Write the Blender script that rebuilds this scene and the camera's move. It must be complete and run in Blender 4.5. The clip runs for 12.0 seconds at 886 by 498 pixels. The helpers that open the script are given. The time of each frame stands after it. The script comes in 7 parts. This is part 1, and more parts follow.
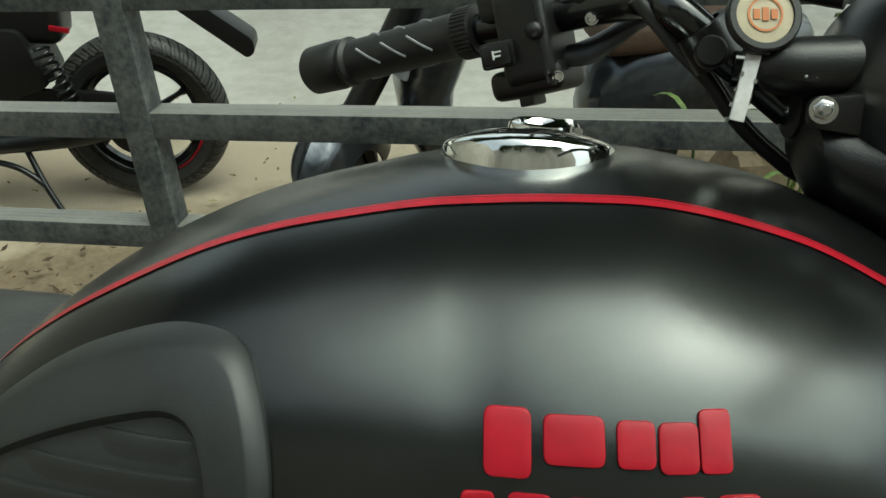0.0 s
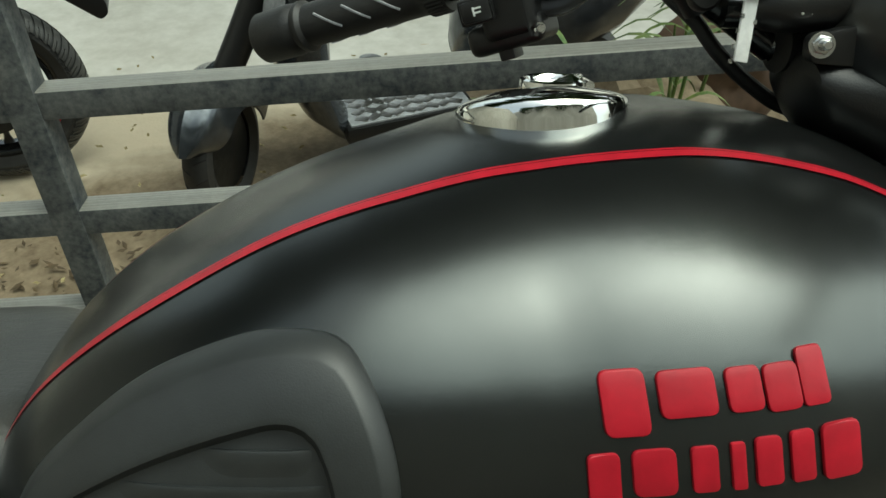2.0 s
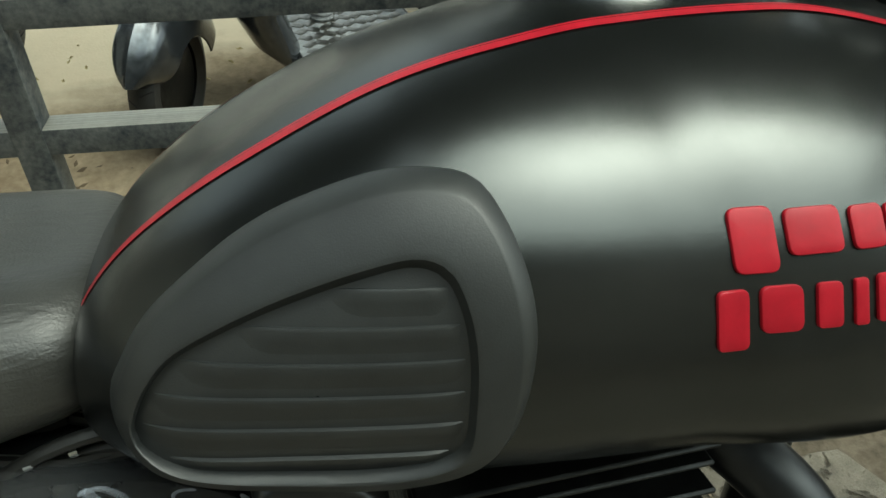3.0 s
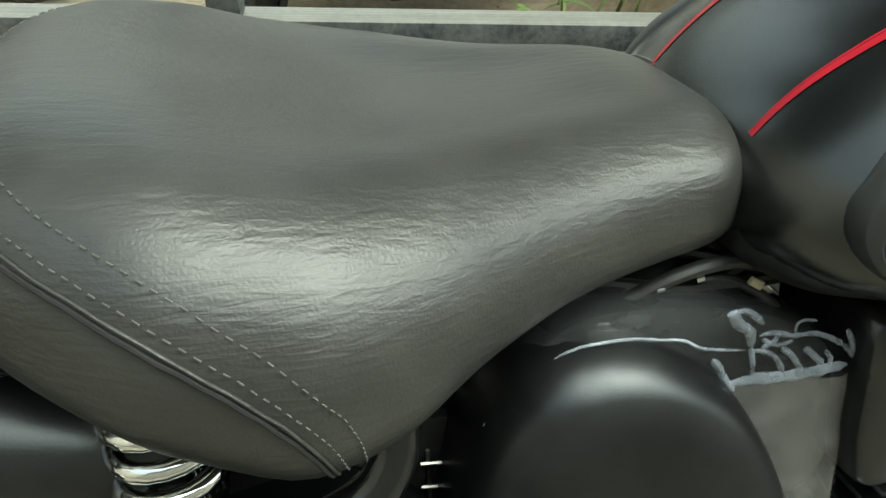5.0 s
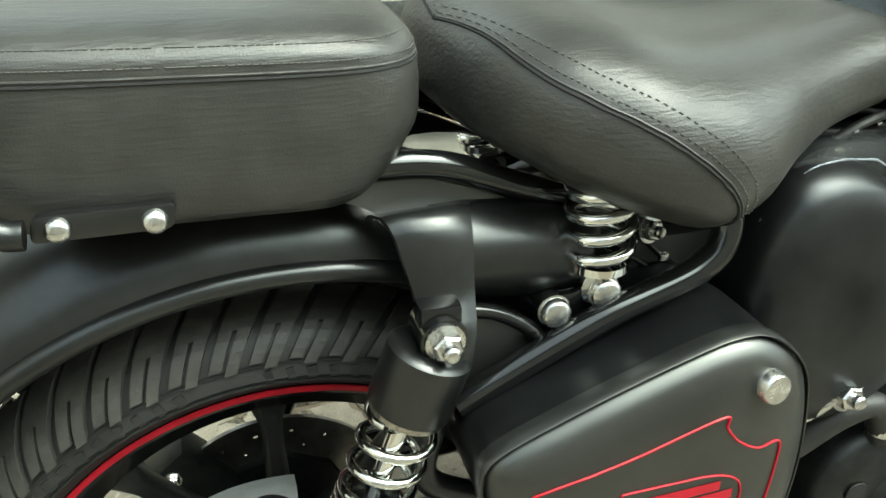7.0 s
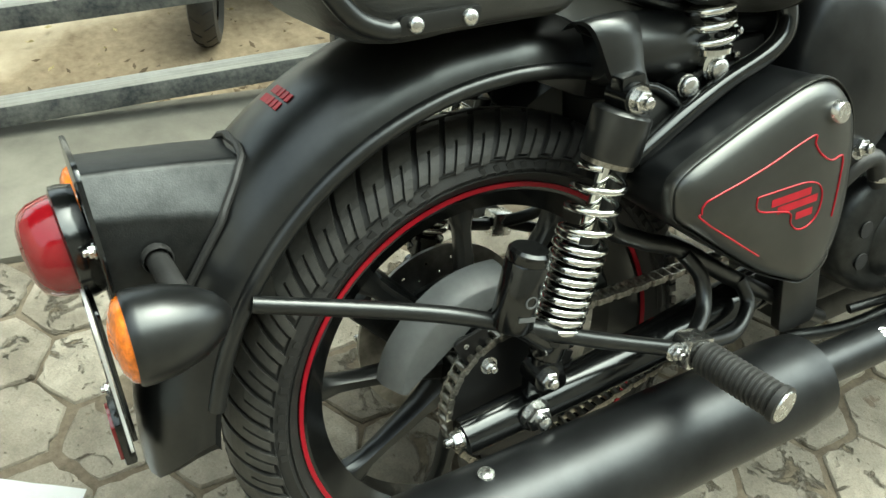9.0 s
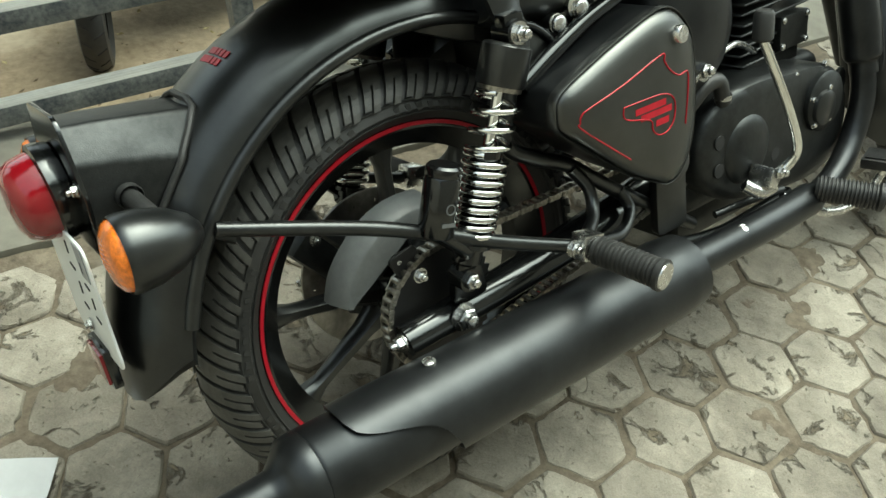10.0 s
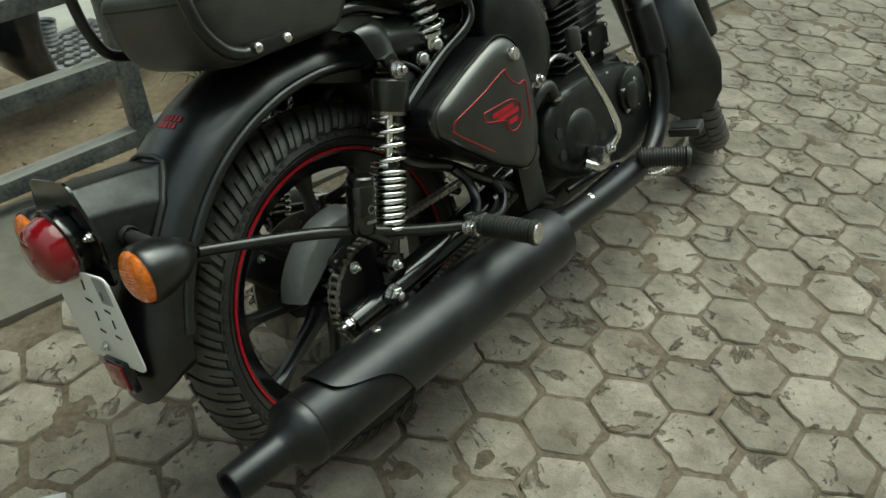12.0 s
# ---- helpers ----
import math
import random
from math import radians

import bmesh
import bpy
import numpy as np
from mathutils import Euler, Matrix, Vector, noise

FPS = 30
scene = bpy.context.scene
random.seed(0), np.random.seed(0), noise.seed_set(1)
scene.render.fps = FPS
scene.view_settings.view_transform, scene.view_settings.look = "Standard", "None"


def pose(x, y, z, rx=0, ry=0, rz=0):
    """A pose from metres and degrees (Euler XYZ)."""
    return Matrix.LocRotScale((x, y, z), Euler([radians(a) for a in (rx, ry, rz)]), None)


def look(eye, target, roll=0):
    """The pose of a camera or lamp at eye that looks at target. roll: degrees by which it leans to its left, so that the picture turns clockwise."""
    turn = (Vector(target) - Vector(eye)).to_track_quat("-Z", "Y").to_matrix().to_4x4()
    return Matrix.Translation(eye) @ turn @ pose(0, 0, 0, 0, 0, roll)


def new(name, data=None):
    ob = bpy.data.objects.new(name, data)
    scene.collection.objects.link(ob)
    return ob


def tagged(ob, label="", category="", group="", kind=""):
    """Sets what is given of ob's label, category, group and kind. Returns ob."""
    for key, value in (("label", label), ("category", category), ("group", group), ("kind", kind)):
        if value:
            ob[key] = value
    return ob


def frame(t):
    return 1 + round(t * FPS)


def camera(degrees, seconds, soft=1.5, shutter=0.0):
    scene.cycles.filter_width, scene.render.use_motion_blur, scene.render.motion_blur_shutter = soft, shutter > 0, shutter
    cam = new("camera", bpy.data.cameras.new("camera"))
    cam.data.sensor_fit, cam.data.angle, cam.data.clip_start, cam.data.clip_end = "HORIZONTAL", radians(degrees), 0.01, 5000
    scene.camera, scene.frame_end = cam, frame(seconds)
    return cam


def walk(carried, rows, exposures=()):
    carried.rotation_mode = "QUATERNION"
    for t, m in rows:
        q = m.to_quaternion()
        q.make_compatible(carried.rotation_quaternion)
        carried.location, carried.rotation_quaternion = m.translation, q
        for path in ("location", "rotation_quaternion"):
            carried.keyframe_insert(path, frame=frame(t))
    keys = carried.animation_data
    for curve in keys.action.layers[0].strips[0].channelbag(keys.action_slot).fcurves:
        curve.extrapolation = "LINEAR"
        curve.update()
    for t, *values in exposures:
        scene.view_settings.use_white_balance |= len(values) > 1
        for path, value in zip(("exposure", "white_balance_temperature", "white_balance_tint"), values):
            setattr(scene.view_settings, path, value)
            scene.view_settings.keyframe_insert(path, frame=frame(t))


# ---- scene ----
cam = camera(56.2, 12.0)
PATH = [
    (0, (0.797, -0.168, 1.138), (0.722, 1.463, -0.017), -0.8),
    (0.5, (0.767, -0.153, 1.15), (0.769, 1.462, -0.03), -1.4),
    (1, (0.747, -0.145, 1.153), (0.827, 1.449, -0.053), -1.4),
    (1.5, (0.727, -0.138, 1.156), (0.877, 1.426, -0.081), -1.3),
    (2, (0.706, -0.151, 1.15), (0.934, 1.377, -0.121), -0.6),
    (2.5, (0.68, -0.159, 1.134), (0.987, 1.322, -0.175), 0.7),
    (2.7, (0.662, -0.16, 1.123), (1.002, 1.293, -0.209), 1.5),
    (4.3, (0.415, -0.133, 1.075), (0.842, 1.204, -0.35), 8.1),
    (4.4, (0.4, -0.136, 1.074), (0.827, 1.197, -0.355), 8.4),
    (4.7, (0.34, -0.138, 1.068), (0.75, 1.166, -0.392), 8.8),
    (5, (0.295, -0.145, 1.059), (0.701, 1.175, -0.388), 8.8),
    (5.5, (0.219, -0.169, 1.082), (0.579, 1.128, -0.397), 8.1),
    (6, (0.14, -0.205, 1.109), (0.52, 1.068, -0.386), 7.8),
    (6.5, (0.065, -0.252, 1.121), (0.496, 1.027, -0.354), 7.5),
    (7, (-0.022, -0.309, 1.145), (0.488, 0.965, -0.31), 7.9),
    (7.5, (-0.124, -0.361, 1.146), (0.461, 0.905, -0.287), 7.7),
    (7.7, (-0.166, -0.377, 1.143), (0.435, 0.885, -0.287), 7.3),
    (9.3, (-0.462, -0.522, 1.15), (0.387, 0.629, -0.248), 7.8),
    (9.5, (-0.487, -0.553, 1.153), (0.4, 0.581, -0.235), 7.6),
    (10, (-0.544, -0.629, 1.168), (0.453, 0.455, -0.184), 7.3),
    (10.5, (-0.614, -0.698, 1.187), (0.494, 0.32, -0.131), 6.1),
    (11, (-0.685, -0.715, 1.204), (0.485, 0.262, -0.091), 4.7),
    (11.5, (-0.742, -0.743, 1.237), (0.466, 0.213, -0.037), 3.7),
    (12, (-0.797, -0.787, 1.291), (0.462, 0.149, 0.05), 3.5),
]
walk(cam, [(t, look(eye, target, roll)) for t, eye, target, roll in PATH], exposures=[(0, 0.98, 6500, -8), (2.7, 1.17, 6500, -8), (4.5, 1.91, 6500, -8), (5.5, 1.99, 6500, -8), (6.5, 2.32, 6500, -8), (7.5, 2.4, 6500, -8), (9.5, 2.1, 6500, -8), (12, 1.05, 6500, -8)])

# ---------------------------------------------------------------- world, sun
world = bpy.data.worlds.new("overcast_sky")
scene.world = world
world.use_nodes = True
wn = world.node_tree.nodes
wl = world.node_tree.links
sky = wn.new("ShaderNodeTexSky")
sky.sky_type = "NISHITA"
sky.sun_disc = False
sky.sun_elevation = radians(65)
sky.sun_rotation = radians(75)
sky.air_density = 1.0
sky.dust_density = 5.0
sky.ozone_density = 0.3
wn["Background"].inputs["Strength"].default_value = 0.13
haze = wn.new("ShaderNodeHueSaturation")
haze.inputs["Saturation"].default_value = 0.4
wl.new(sky.outputs[0], haze.inputs["Color"])
wl.new(haze.outputs[0], wn["Background"].inputs["Color"])

sun = new("sun", bpy.data.lights.new("sun", "SUN"))
sun.data.energy = 1.0
sun.data.angle = radians(68)
sun.data.color = (0.92, 0.965, 0.93)
sun.matrix_world = look((4.3, -0.8, 8.6), (0.0, 0.0, 0.0))

# ---------------------------------------------------------------- materials
def mat(name, color, rough=0.5, metal=0.0, var=0.0, scale=30.0, bump=0.0, bscale=200.0, color2=None,
        coat=0.0, stretch=None, rvar=0.0, random_island=0.0, spec=0.5, big=0.0, alpha=1.0, trans=0.0):
    m = bpy.data.materials.new(name)
    m.use_nodes = True
    n, l = m.node_tree.nodes, m.node_tree.links
    b = n["Principled BSDF"]
    b.inputs["Base Color"].default_value = (*color, 1)
    b.inputs["Roughness"].default_value = rough
    b.inputs["Metallic"].default_value = metal
    b.inputs["Specular IOR Level"].default_value = spec
    b.inputs["Coat Weight"].default_value = coat
    b.inputs["Coat Roughness"].default_value = max(0.04, rough - 0.06)
    b.inputs["Transmission Weight"].default_value = trans
    b.inputs["Alpha"].default_value = alpha
    tc = n.new("ShaderNodeTexCoord")
    src = tc.outputs["Object"]
    if stretch:
        mp = n.new("ShaderNodeMapping")
        mp.inputs["Scale"].default_value = stretch
        l.new(src, mp.inputs["Vector"])
        src = mp.outputs["Vector"]
    if var or color2 or rvar:
        t = n.new("ShaderNodeTexNoise")
        t.inputs["Scale"].default_value = scale
        t.inputs["Detail"].default_value = 7.0
        t.inputs["Roughness"].default_value = 0.62
        l.new(src, t.inputs["Vector"])
        fac = t.outputs["Fac"]
        if big:
            t2 = n.new("ShaderNodeTexNoise")
            t2.inputs["Scale"].default_value = big
            t2.inputs["Detail"].default_value = 3.0
            l.new(src, t2.inputs["Vector"])
            mx = n.new("ShaderNodeMath")
            mx.operation = "ADD"
            l.new(fac, mx.inputs[0])
            l.new(t2.outputs["Fac"], mx.inputs[1])
            hf = n.new("ShaderNodeMath")
            hf.operation = "MULTIPLY"
            hf.inputs[1].default_value = 0.5
            l.new(mx.outputs[0], hf.inputs[0])
            fac = hf.outputs[0]
        cr = n.new("ShaderNodeValToRGB")
        c2 = color2 or tuple(min(1.0, c * (1 + var)) for c in color)
        c1 = color if color2 else tuple(c * (1 - var) for c in color)
        cr.color_ramp.elements[0].position, cr.color_ramp.elements[1].position = 0.36, 0.66
        cr.color_ramp.elements[0].color, cr.color_ramp.elements[1].color = (*c1, 1), (*c2, 1)
        l.new(fac, cr.inputs["Fac"])
        out = cr.outputs["Color"]
        if random_island:
            oi = n.new("ShaderNodeObjectInfo")
            hs = n.new("ShaderNodeHueSaturation")
            mr = n.new("ShaderNodeMapRange")
            mr.inputs["To Min"].default_value = 1 - random_island
            mr.inputs["To Max"].default_value = 1 + random_island
            l.new(oi.outputs["Random"], mr.inputs["Value"])
            l.new(mr.outputs[0], hs.inputs["Value"])
            l.new(out, hs.inputs["Color"])
            out = hs.outputs["Color"]
        l.new(out, b.inputs["Base Color"])
        if rvar:
            rr = n.new("ShaderNodeMapRange")
            rr.inputs["To Min"].default_value = max(0.02, rough - rvar)
            rr.inputs["To Max"].default_value = min(1.0, rough + rvar)
            l.new(fac, rr.inputs["Value"])
            l.new(rr.outputs[0], b.inputs["Roughness"])
    if bump:
        bt = n.new("ShaderNodeTexNoise")
        bt.inputs["Scale"].default_value = bscale
        bt.inputs["Detail"].default_value = 5.0
        l.new(src, bt.inputs["Vector"])
        bn = n.new("ShaderNodeBump")
        bn.inputs["Strength"].default_value = bump
        bn.inputs["Distance"].default_value = 0.002
        l.new(bt.outputs["Fac"], bn.inputs["Height"])
        l.new(bn.outputs[0], b.inputs["Normal"])
    return m


M_SATIN = mat("satin_black_paint", (0.066, 0.07, 0.069), 0.25, 0.94, var=0.12, scale=9, rvar=0.03, bump=0.03, bscale=900)
M_PANEL = mat("graphite_matt_paint", (0.088, 0.09, 0.087), 0.34, 0.9, var=0.12, scale=9, rvar=0.03, bump=0.03, bscale=900)
M_BOX = mat("smooth_black_plastic", (0.005, 0.0055, 0.006), 0.3, var=0.2, scale=25, spec=0.3, rvar=0.05)
M_MATT = mat("matt_black_paint", (0.058, 0.06, 0.06), 0.3, 0.9, var=0.15, scale=14, rvar=0.06, bump=0.04, bscale=700)
M_GLOSS = mat("gloss_black_paint", (0.06, 0.062, 0.062), 0.15, 0.92, var=0.1, scale=20, rvar=0.05)
M_HEAT = mat("heat_black_coating", (0.04, 0.042, 0.044), 0.37, 0.88, var=0.2, scale=12, rvar=0.06, bump=0.06, bscale=1200)
M_CAST = mat("cast_black_alloy", (0.04, 0.042, 0.042), 0.4, 0.85, var=0.25, scale=40, bump=0.15, bscale=600)
M_PLASTIC = mat("black_plastic", (0.009, 0.009, 0.009), 0.38, var=0.15, scale=60, bump=0.12, bscale=900, spec=0.5)
M_PAD = mat("grained_rubber", (0.018, 0.02, 0.02), 0.46, var=0.15, scale=50, bump=0.07, bscale=1300, spec=0.6)
M_RUBBER = mat("tyre_rubber", (0.022, 0.022, 0.021), 0.5, var=0.4, scale=35, bump=0.15, bscale=400, big=8)
M_TREAD = mat("dusty_tread_rubber", (0.034, 0.0335, 0.031), 0.46, color2=(0.075, 0.073, 0.066), scale=60, bump=0.15, bscale=400, big=14)
M_RED = mat("red_decal", (0.35, 0.006, 0.018), 0.38, var=0.12, scale=60, spec=0.3)
M_CHROME = mat("chrome", (0.82, 0.83, 0.8), 0.06, 1.0, var=0.05, scale=40, rvar=0.03)
M_STEEL = mat("zinc_plated_steel", (0.62, 0.62, 0.6), 0.26, 1.0, var=0.2, scale=90, rvar=0.08)
M_DARKSTEEL = mat("oiled_chain_steel", (0.36, 0.34, 0.3), 0.33, 1.0, var=0.4, scale=150, rvar=0.1)
M_DISC = mat("ground_disc_steel", (0.28, 0.27, 0.25), 0.36, 1.0, var=0.25, scale=50)
M_GREYPLASTIC = mat("grey_chain_guard", (0.1, 0.105, 0.105), 0.45, var=0.15, scale=50, bump=0.1, bscale=700)
M_TAIL = mat("red_lens", (0.2, 0.004, 0.009), 0.1, var=0.1, scale=20, coat=0.6)
M_AMBER = mat("amber_lens", (0.7, 0.17, 0.012), 0.16, var=0.35, scale=120, coat=0.5, bump=0.5, bscale=260)
M_WHITE = mat("white_plate", (0.72, 0.74, 0.72), 0.42, var=0.06, scale=12, big=3)
M_INK = mat("black_marker", (0.02, 0.02, 0.025), 0.6, var=0.2, scale=40)
M_GREYINK = mat("grey_print", (0.3, 0.31, 0.32), 0.6, var=0.2, scale=40)
M_KEY = mat("plated_key", (0.8, 0.8, 0.78), 0.45, 0.25, var=0.1, scale=120)
M_CREAM = mat("cream_enamel", (0.44, 0.38, 0.25), 0.35, var=0.1, scale=80)
M_BRONZE = mat("orange_print", (0.5, 0.16, 0.04), 0.4, var=0.1, scale=80)
M_LEATHER = mat("black_seat_vinyl", (0.03, 0.0302, 0.0275), 0.39, var=0.2, scale=22, rvar=0.05, spec=0.5, coat=0.06)
M_THREAD = mat("grey_thread", (0.085, 0.085, 0.078), 0.8, var=0.2, scale=200)
M_SEAM = mat("dark_seam", (0.008, 0.008, 0.008), 0.7, var=0.2, scale=100)
M_WRAP = mat("clear_wrap", (0.6, 0.63, 0.65), 0.1, var=0.1, scale=60, alpha=0.045, spec=0.8)
M_TAPE = mat("crinkled_clear_film", (0.6, 0.66, 0.76), 0.3, var=0.3, scale=60, alpha=0.34)
M_MILKY = mat("milky_film", (0.33, 0.32, 0.3), 0.3, var=0.3, scale=40, alpha=0.36, bump=0.4, bscale=90)
M_WRAPPED = mat("black_gloss_moulding", (0.006, 0.0065, 0.007), 0.2, var=0.3, scale=30, bump=0.12, bscale=70, spec=0.25)
M_FENCE = mat("weathered_blue_grey_steel", (0.02, 0.027, 0.036), 0.42, var=0.3, scale=90, color2=(0.19, 0.195, 0.185), bump=0.3, bscale=250, big=14)
M_CONC = mat("concrete", (0.1, 0.093, 0.075), 0.85, var=0.25, scale=14, color2=(0.19, 0.18, 0.145), bump=0.3, bscale=160, big=2.5)
M_PAVER = mat("cement_paver", (0.11, 0.096, 0.07), 0.8, color2=(0.29, 0.264, 0.208), scale=34, bump=0.9, bscale=110, big=6, random_island=0.14)
M_JOINT = mat("earth_joint", (0.06, 0.047, 0.031), 0.95, color2=(0.17, 0.14, 0.1), scale=70, bump=0.7, bscale=220, big=12)
M_SOIL = mat("dry_soil", (0.14, 0.102, 0.06), 0.95, color2=(0.29, 0.23, 0.15), scale=30, bump=0.8, bscale=90, big=3)
M_PAPER = mat("white_paper", (0.5, 0.51, 0.51), 0.7, var=0.05, scale=20)
M_LEAFY = mat("yellow_dry_leaf", (0.4, 0.35, 0.16), 0.7, color2=(0.26, 0.18, 0.09), scale=20, random_island=0.4)
M_GRASS = mat("green_grass", (0.05, 0.1, 0.02), 0.6, color2=(0.16, 0.2, 0.05), scale=30, random_island=0.3)
M_SCOOT = mat("dark_blue_metallic", (0.07, 0.078, 0.087), 0.22, 0.7, var=0.3, scale=40, coat=0.4)
M_BRICKISH = mat("dull_brown_clay", (0.085, 0.05, 0.03), 0.7, var=0.2, scale=20)
M_STONE = mat("pale_stone", (0.5, 0.45, 0.33), 0.85, var=0.25, scale=18, bump=0.3, bscale=90)

M_ROAD = mat("pale_dusty_road", (0.5, 0.475, 0.41), 0.9, color2=(0.68, 0.655, 0.59), scale=12, bump=0.3, bscale=120, big=1.5)
M_BARK = mat("grey_bark", (0.07, 0.06, 0.045), 0.9, color2=(0.13, 0.115, 0.09), scale=14, bump=0.6, bscale=40)


# cement pavers: sandy crust, worn dark patches, pits; shifted from stone to stone
def paver_surface(m):
    n, l = m.node_tree.nodes, m.node_tree.links
    n.clear()
    out = n.new("ShaderNodeOutputMaterial")
    b = n.new("ShaderNodeBsdfPrincipled")
    l.new(b.outputs[0], out.inputs[0])
    b.inputs["Roughness"].default_value = 0.85
    tc, oi = n.new("ShaderNodeTexCoord"), n.new("ShaderNodeObjectInfo")
    sh = n.new("ShaderNodeVectorMath")
    sh.operation = "SCALE"
    sh.inputs[0].default_value = (37.0, 23.0, 11.0)
    l.new(oi.outputs["Random"], sh.inputs["Scale"])
    ad = n.new("ShaderNodeVectorMath")
    l.new(tc.outputs["Object"], ad.inputs[0])
    l.new(sh.outputs[0], ad.inputs[1])

    def noise_tex(scale, detail, rough=0.6, dist=0.0):
        t = n.new("ShaderNodeTexNoise")
        t.inputs["Scale"].default_value = scale
        t.inputs["Detail"].default_value = detail
        t.inputs["Roughness"].default_value = rough
        t.inputs["Distortion"].default_value = dist
        l.new(ad.outputs[0], t.inputs["Vector"])
        return t.outputs["Fac"]

    def ramp(fac, a, c, ca, cb):
        r = n.new("ShaderNodeValToRGB")
        r.color_ramp.elements[0].position, r.color_ramp.elements[1].position = a, c
        r.color_ramp.elements[0].color, r.color_ramp.elements[1].color = (*ca, 1), (*cb, 1)
        l.new(fac, r.inputs["Fac"])
        return r.outputs["Color"]

    def mix(kind, fac, a, c):
        x = n.new("ShaderNodeMix")
        x.data_type = "RGBA"
        x.blend_type = kind
        if isinstance(fac, float):
            x.inputs[0].default_value = fac
        else:
            l.new(fac, x.inputs[0])
        l.new(a, x.inputs[6])
        l.new(c, x.inputs[7])
        return x.outputs[2]

    def add(a, c, k):
        x = n.new("ShaderNodeMath")
        x.operation = "MULTIPLY_ADD"
        x.inputs[1].default_value = k
        l.new(c, x.inputs[0])
        l.new(a, x.inputs[2])
        return x.outputs[0]
    broad, grain, fine = noise_tex(7.0, 3), noise_tex(38.0, 7, 0.65), noise_tex(300.0, 3, 0.7)
    worn = ramp(noise_tex(13.0, 9, 0.66, 0.9), 0.58, 0.64, (0, 0, 0), (1, 1, 1))
    pits = ramp(noise_tex(95.0, 5, 0.7), 0.645, 0.69, (0, 0, 0), (1, 1, 1))
    col = ramp(broad, 0.34, 0.66, (0.14, 0.123, 0.096), (0.275, 0.249, 0.203))
    col = mix("OVERLAY", 0.32, col, ramp(grain, 0.3, 0.72, (0.28, 0.28, 0.27), (0.74, 0.74, 0.72)))
    col = mix("MULTIPLY", worn, col, ramp(grain, 0.3, 0.7, (0.42, 0.37, 0.29), (0.76, 0.7, 0.6)))
    col = mix("MULTIPLY", pits, col, ramp(fine, 0.3, 0.7, (0.4, 0.36, 0.31), (0.66, 0.62, 0.55)))
    col = mix("OVERLAY", 0.3, col, ramp(fine, 0.32, 0.68, (0.3, 0.3, 0.3), (0.75, 0.75, 0.75)))
    hs, mr = n.new("ShaderNodeHueSaturation"), n.new("ShaderNodeMapRange")
    mr.inputs["To Min"].default_value, mr.inputs["To Max"].default_value = 0.84, 1.14
    l.new(oi.outputs["Random"], mr.inputs["Value"])
    l.new(mr.outputs[0], hs.inputs["Value"])
    l.new(col, hs.inputs["Color"])
    l.new(hs.outputs[0], b.inputs["Base Color"])
    h = add(add(add(grain, worn, -1.1), pits, -0.6), fine, 0.2)
    bn = n.new("ShaderNodeBump")
    bn.inputs["Strength"].default_value = 1.0
    bn.inputs["Distance"].default_value = 0.006
    l.new(h, bn.inputs["Height"])
    l.new(bn.outputs[0], b.inputs["Normal"])


paver_surface(M_PAVER)


# upward faces paler: lying dust, and skylight on them put into the colour
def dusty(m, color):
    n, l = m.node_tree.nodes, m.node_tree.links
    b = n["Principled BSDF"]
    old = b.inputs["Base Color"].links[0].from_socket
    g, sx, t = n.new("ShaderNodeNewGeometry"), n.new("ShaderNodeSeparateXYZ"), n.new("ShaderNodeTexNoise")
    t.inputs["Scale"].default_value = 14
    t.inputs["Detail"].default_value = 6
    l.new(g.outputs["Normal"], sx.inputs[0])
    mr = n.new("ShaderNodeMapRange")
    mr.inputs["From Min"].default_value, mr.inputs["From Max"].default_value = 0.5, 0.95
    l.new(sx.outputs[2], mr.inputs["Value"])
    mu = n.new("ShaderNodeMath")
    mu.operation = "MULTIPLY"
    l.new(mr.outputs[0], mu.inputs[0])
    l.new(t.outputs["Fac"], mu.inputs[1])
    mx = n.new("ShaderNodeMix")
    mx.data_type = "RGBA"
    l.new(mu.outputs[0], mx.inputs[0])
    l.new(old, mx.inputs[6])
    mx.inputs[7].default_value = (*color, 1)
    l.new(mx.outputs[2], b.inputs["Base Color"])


# barrier: dust and the brightness of sky-lit tops in one colour
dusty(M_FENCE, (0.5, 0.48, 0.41))


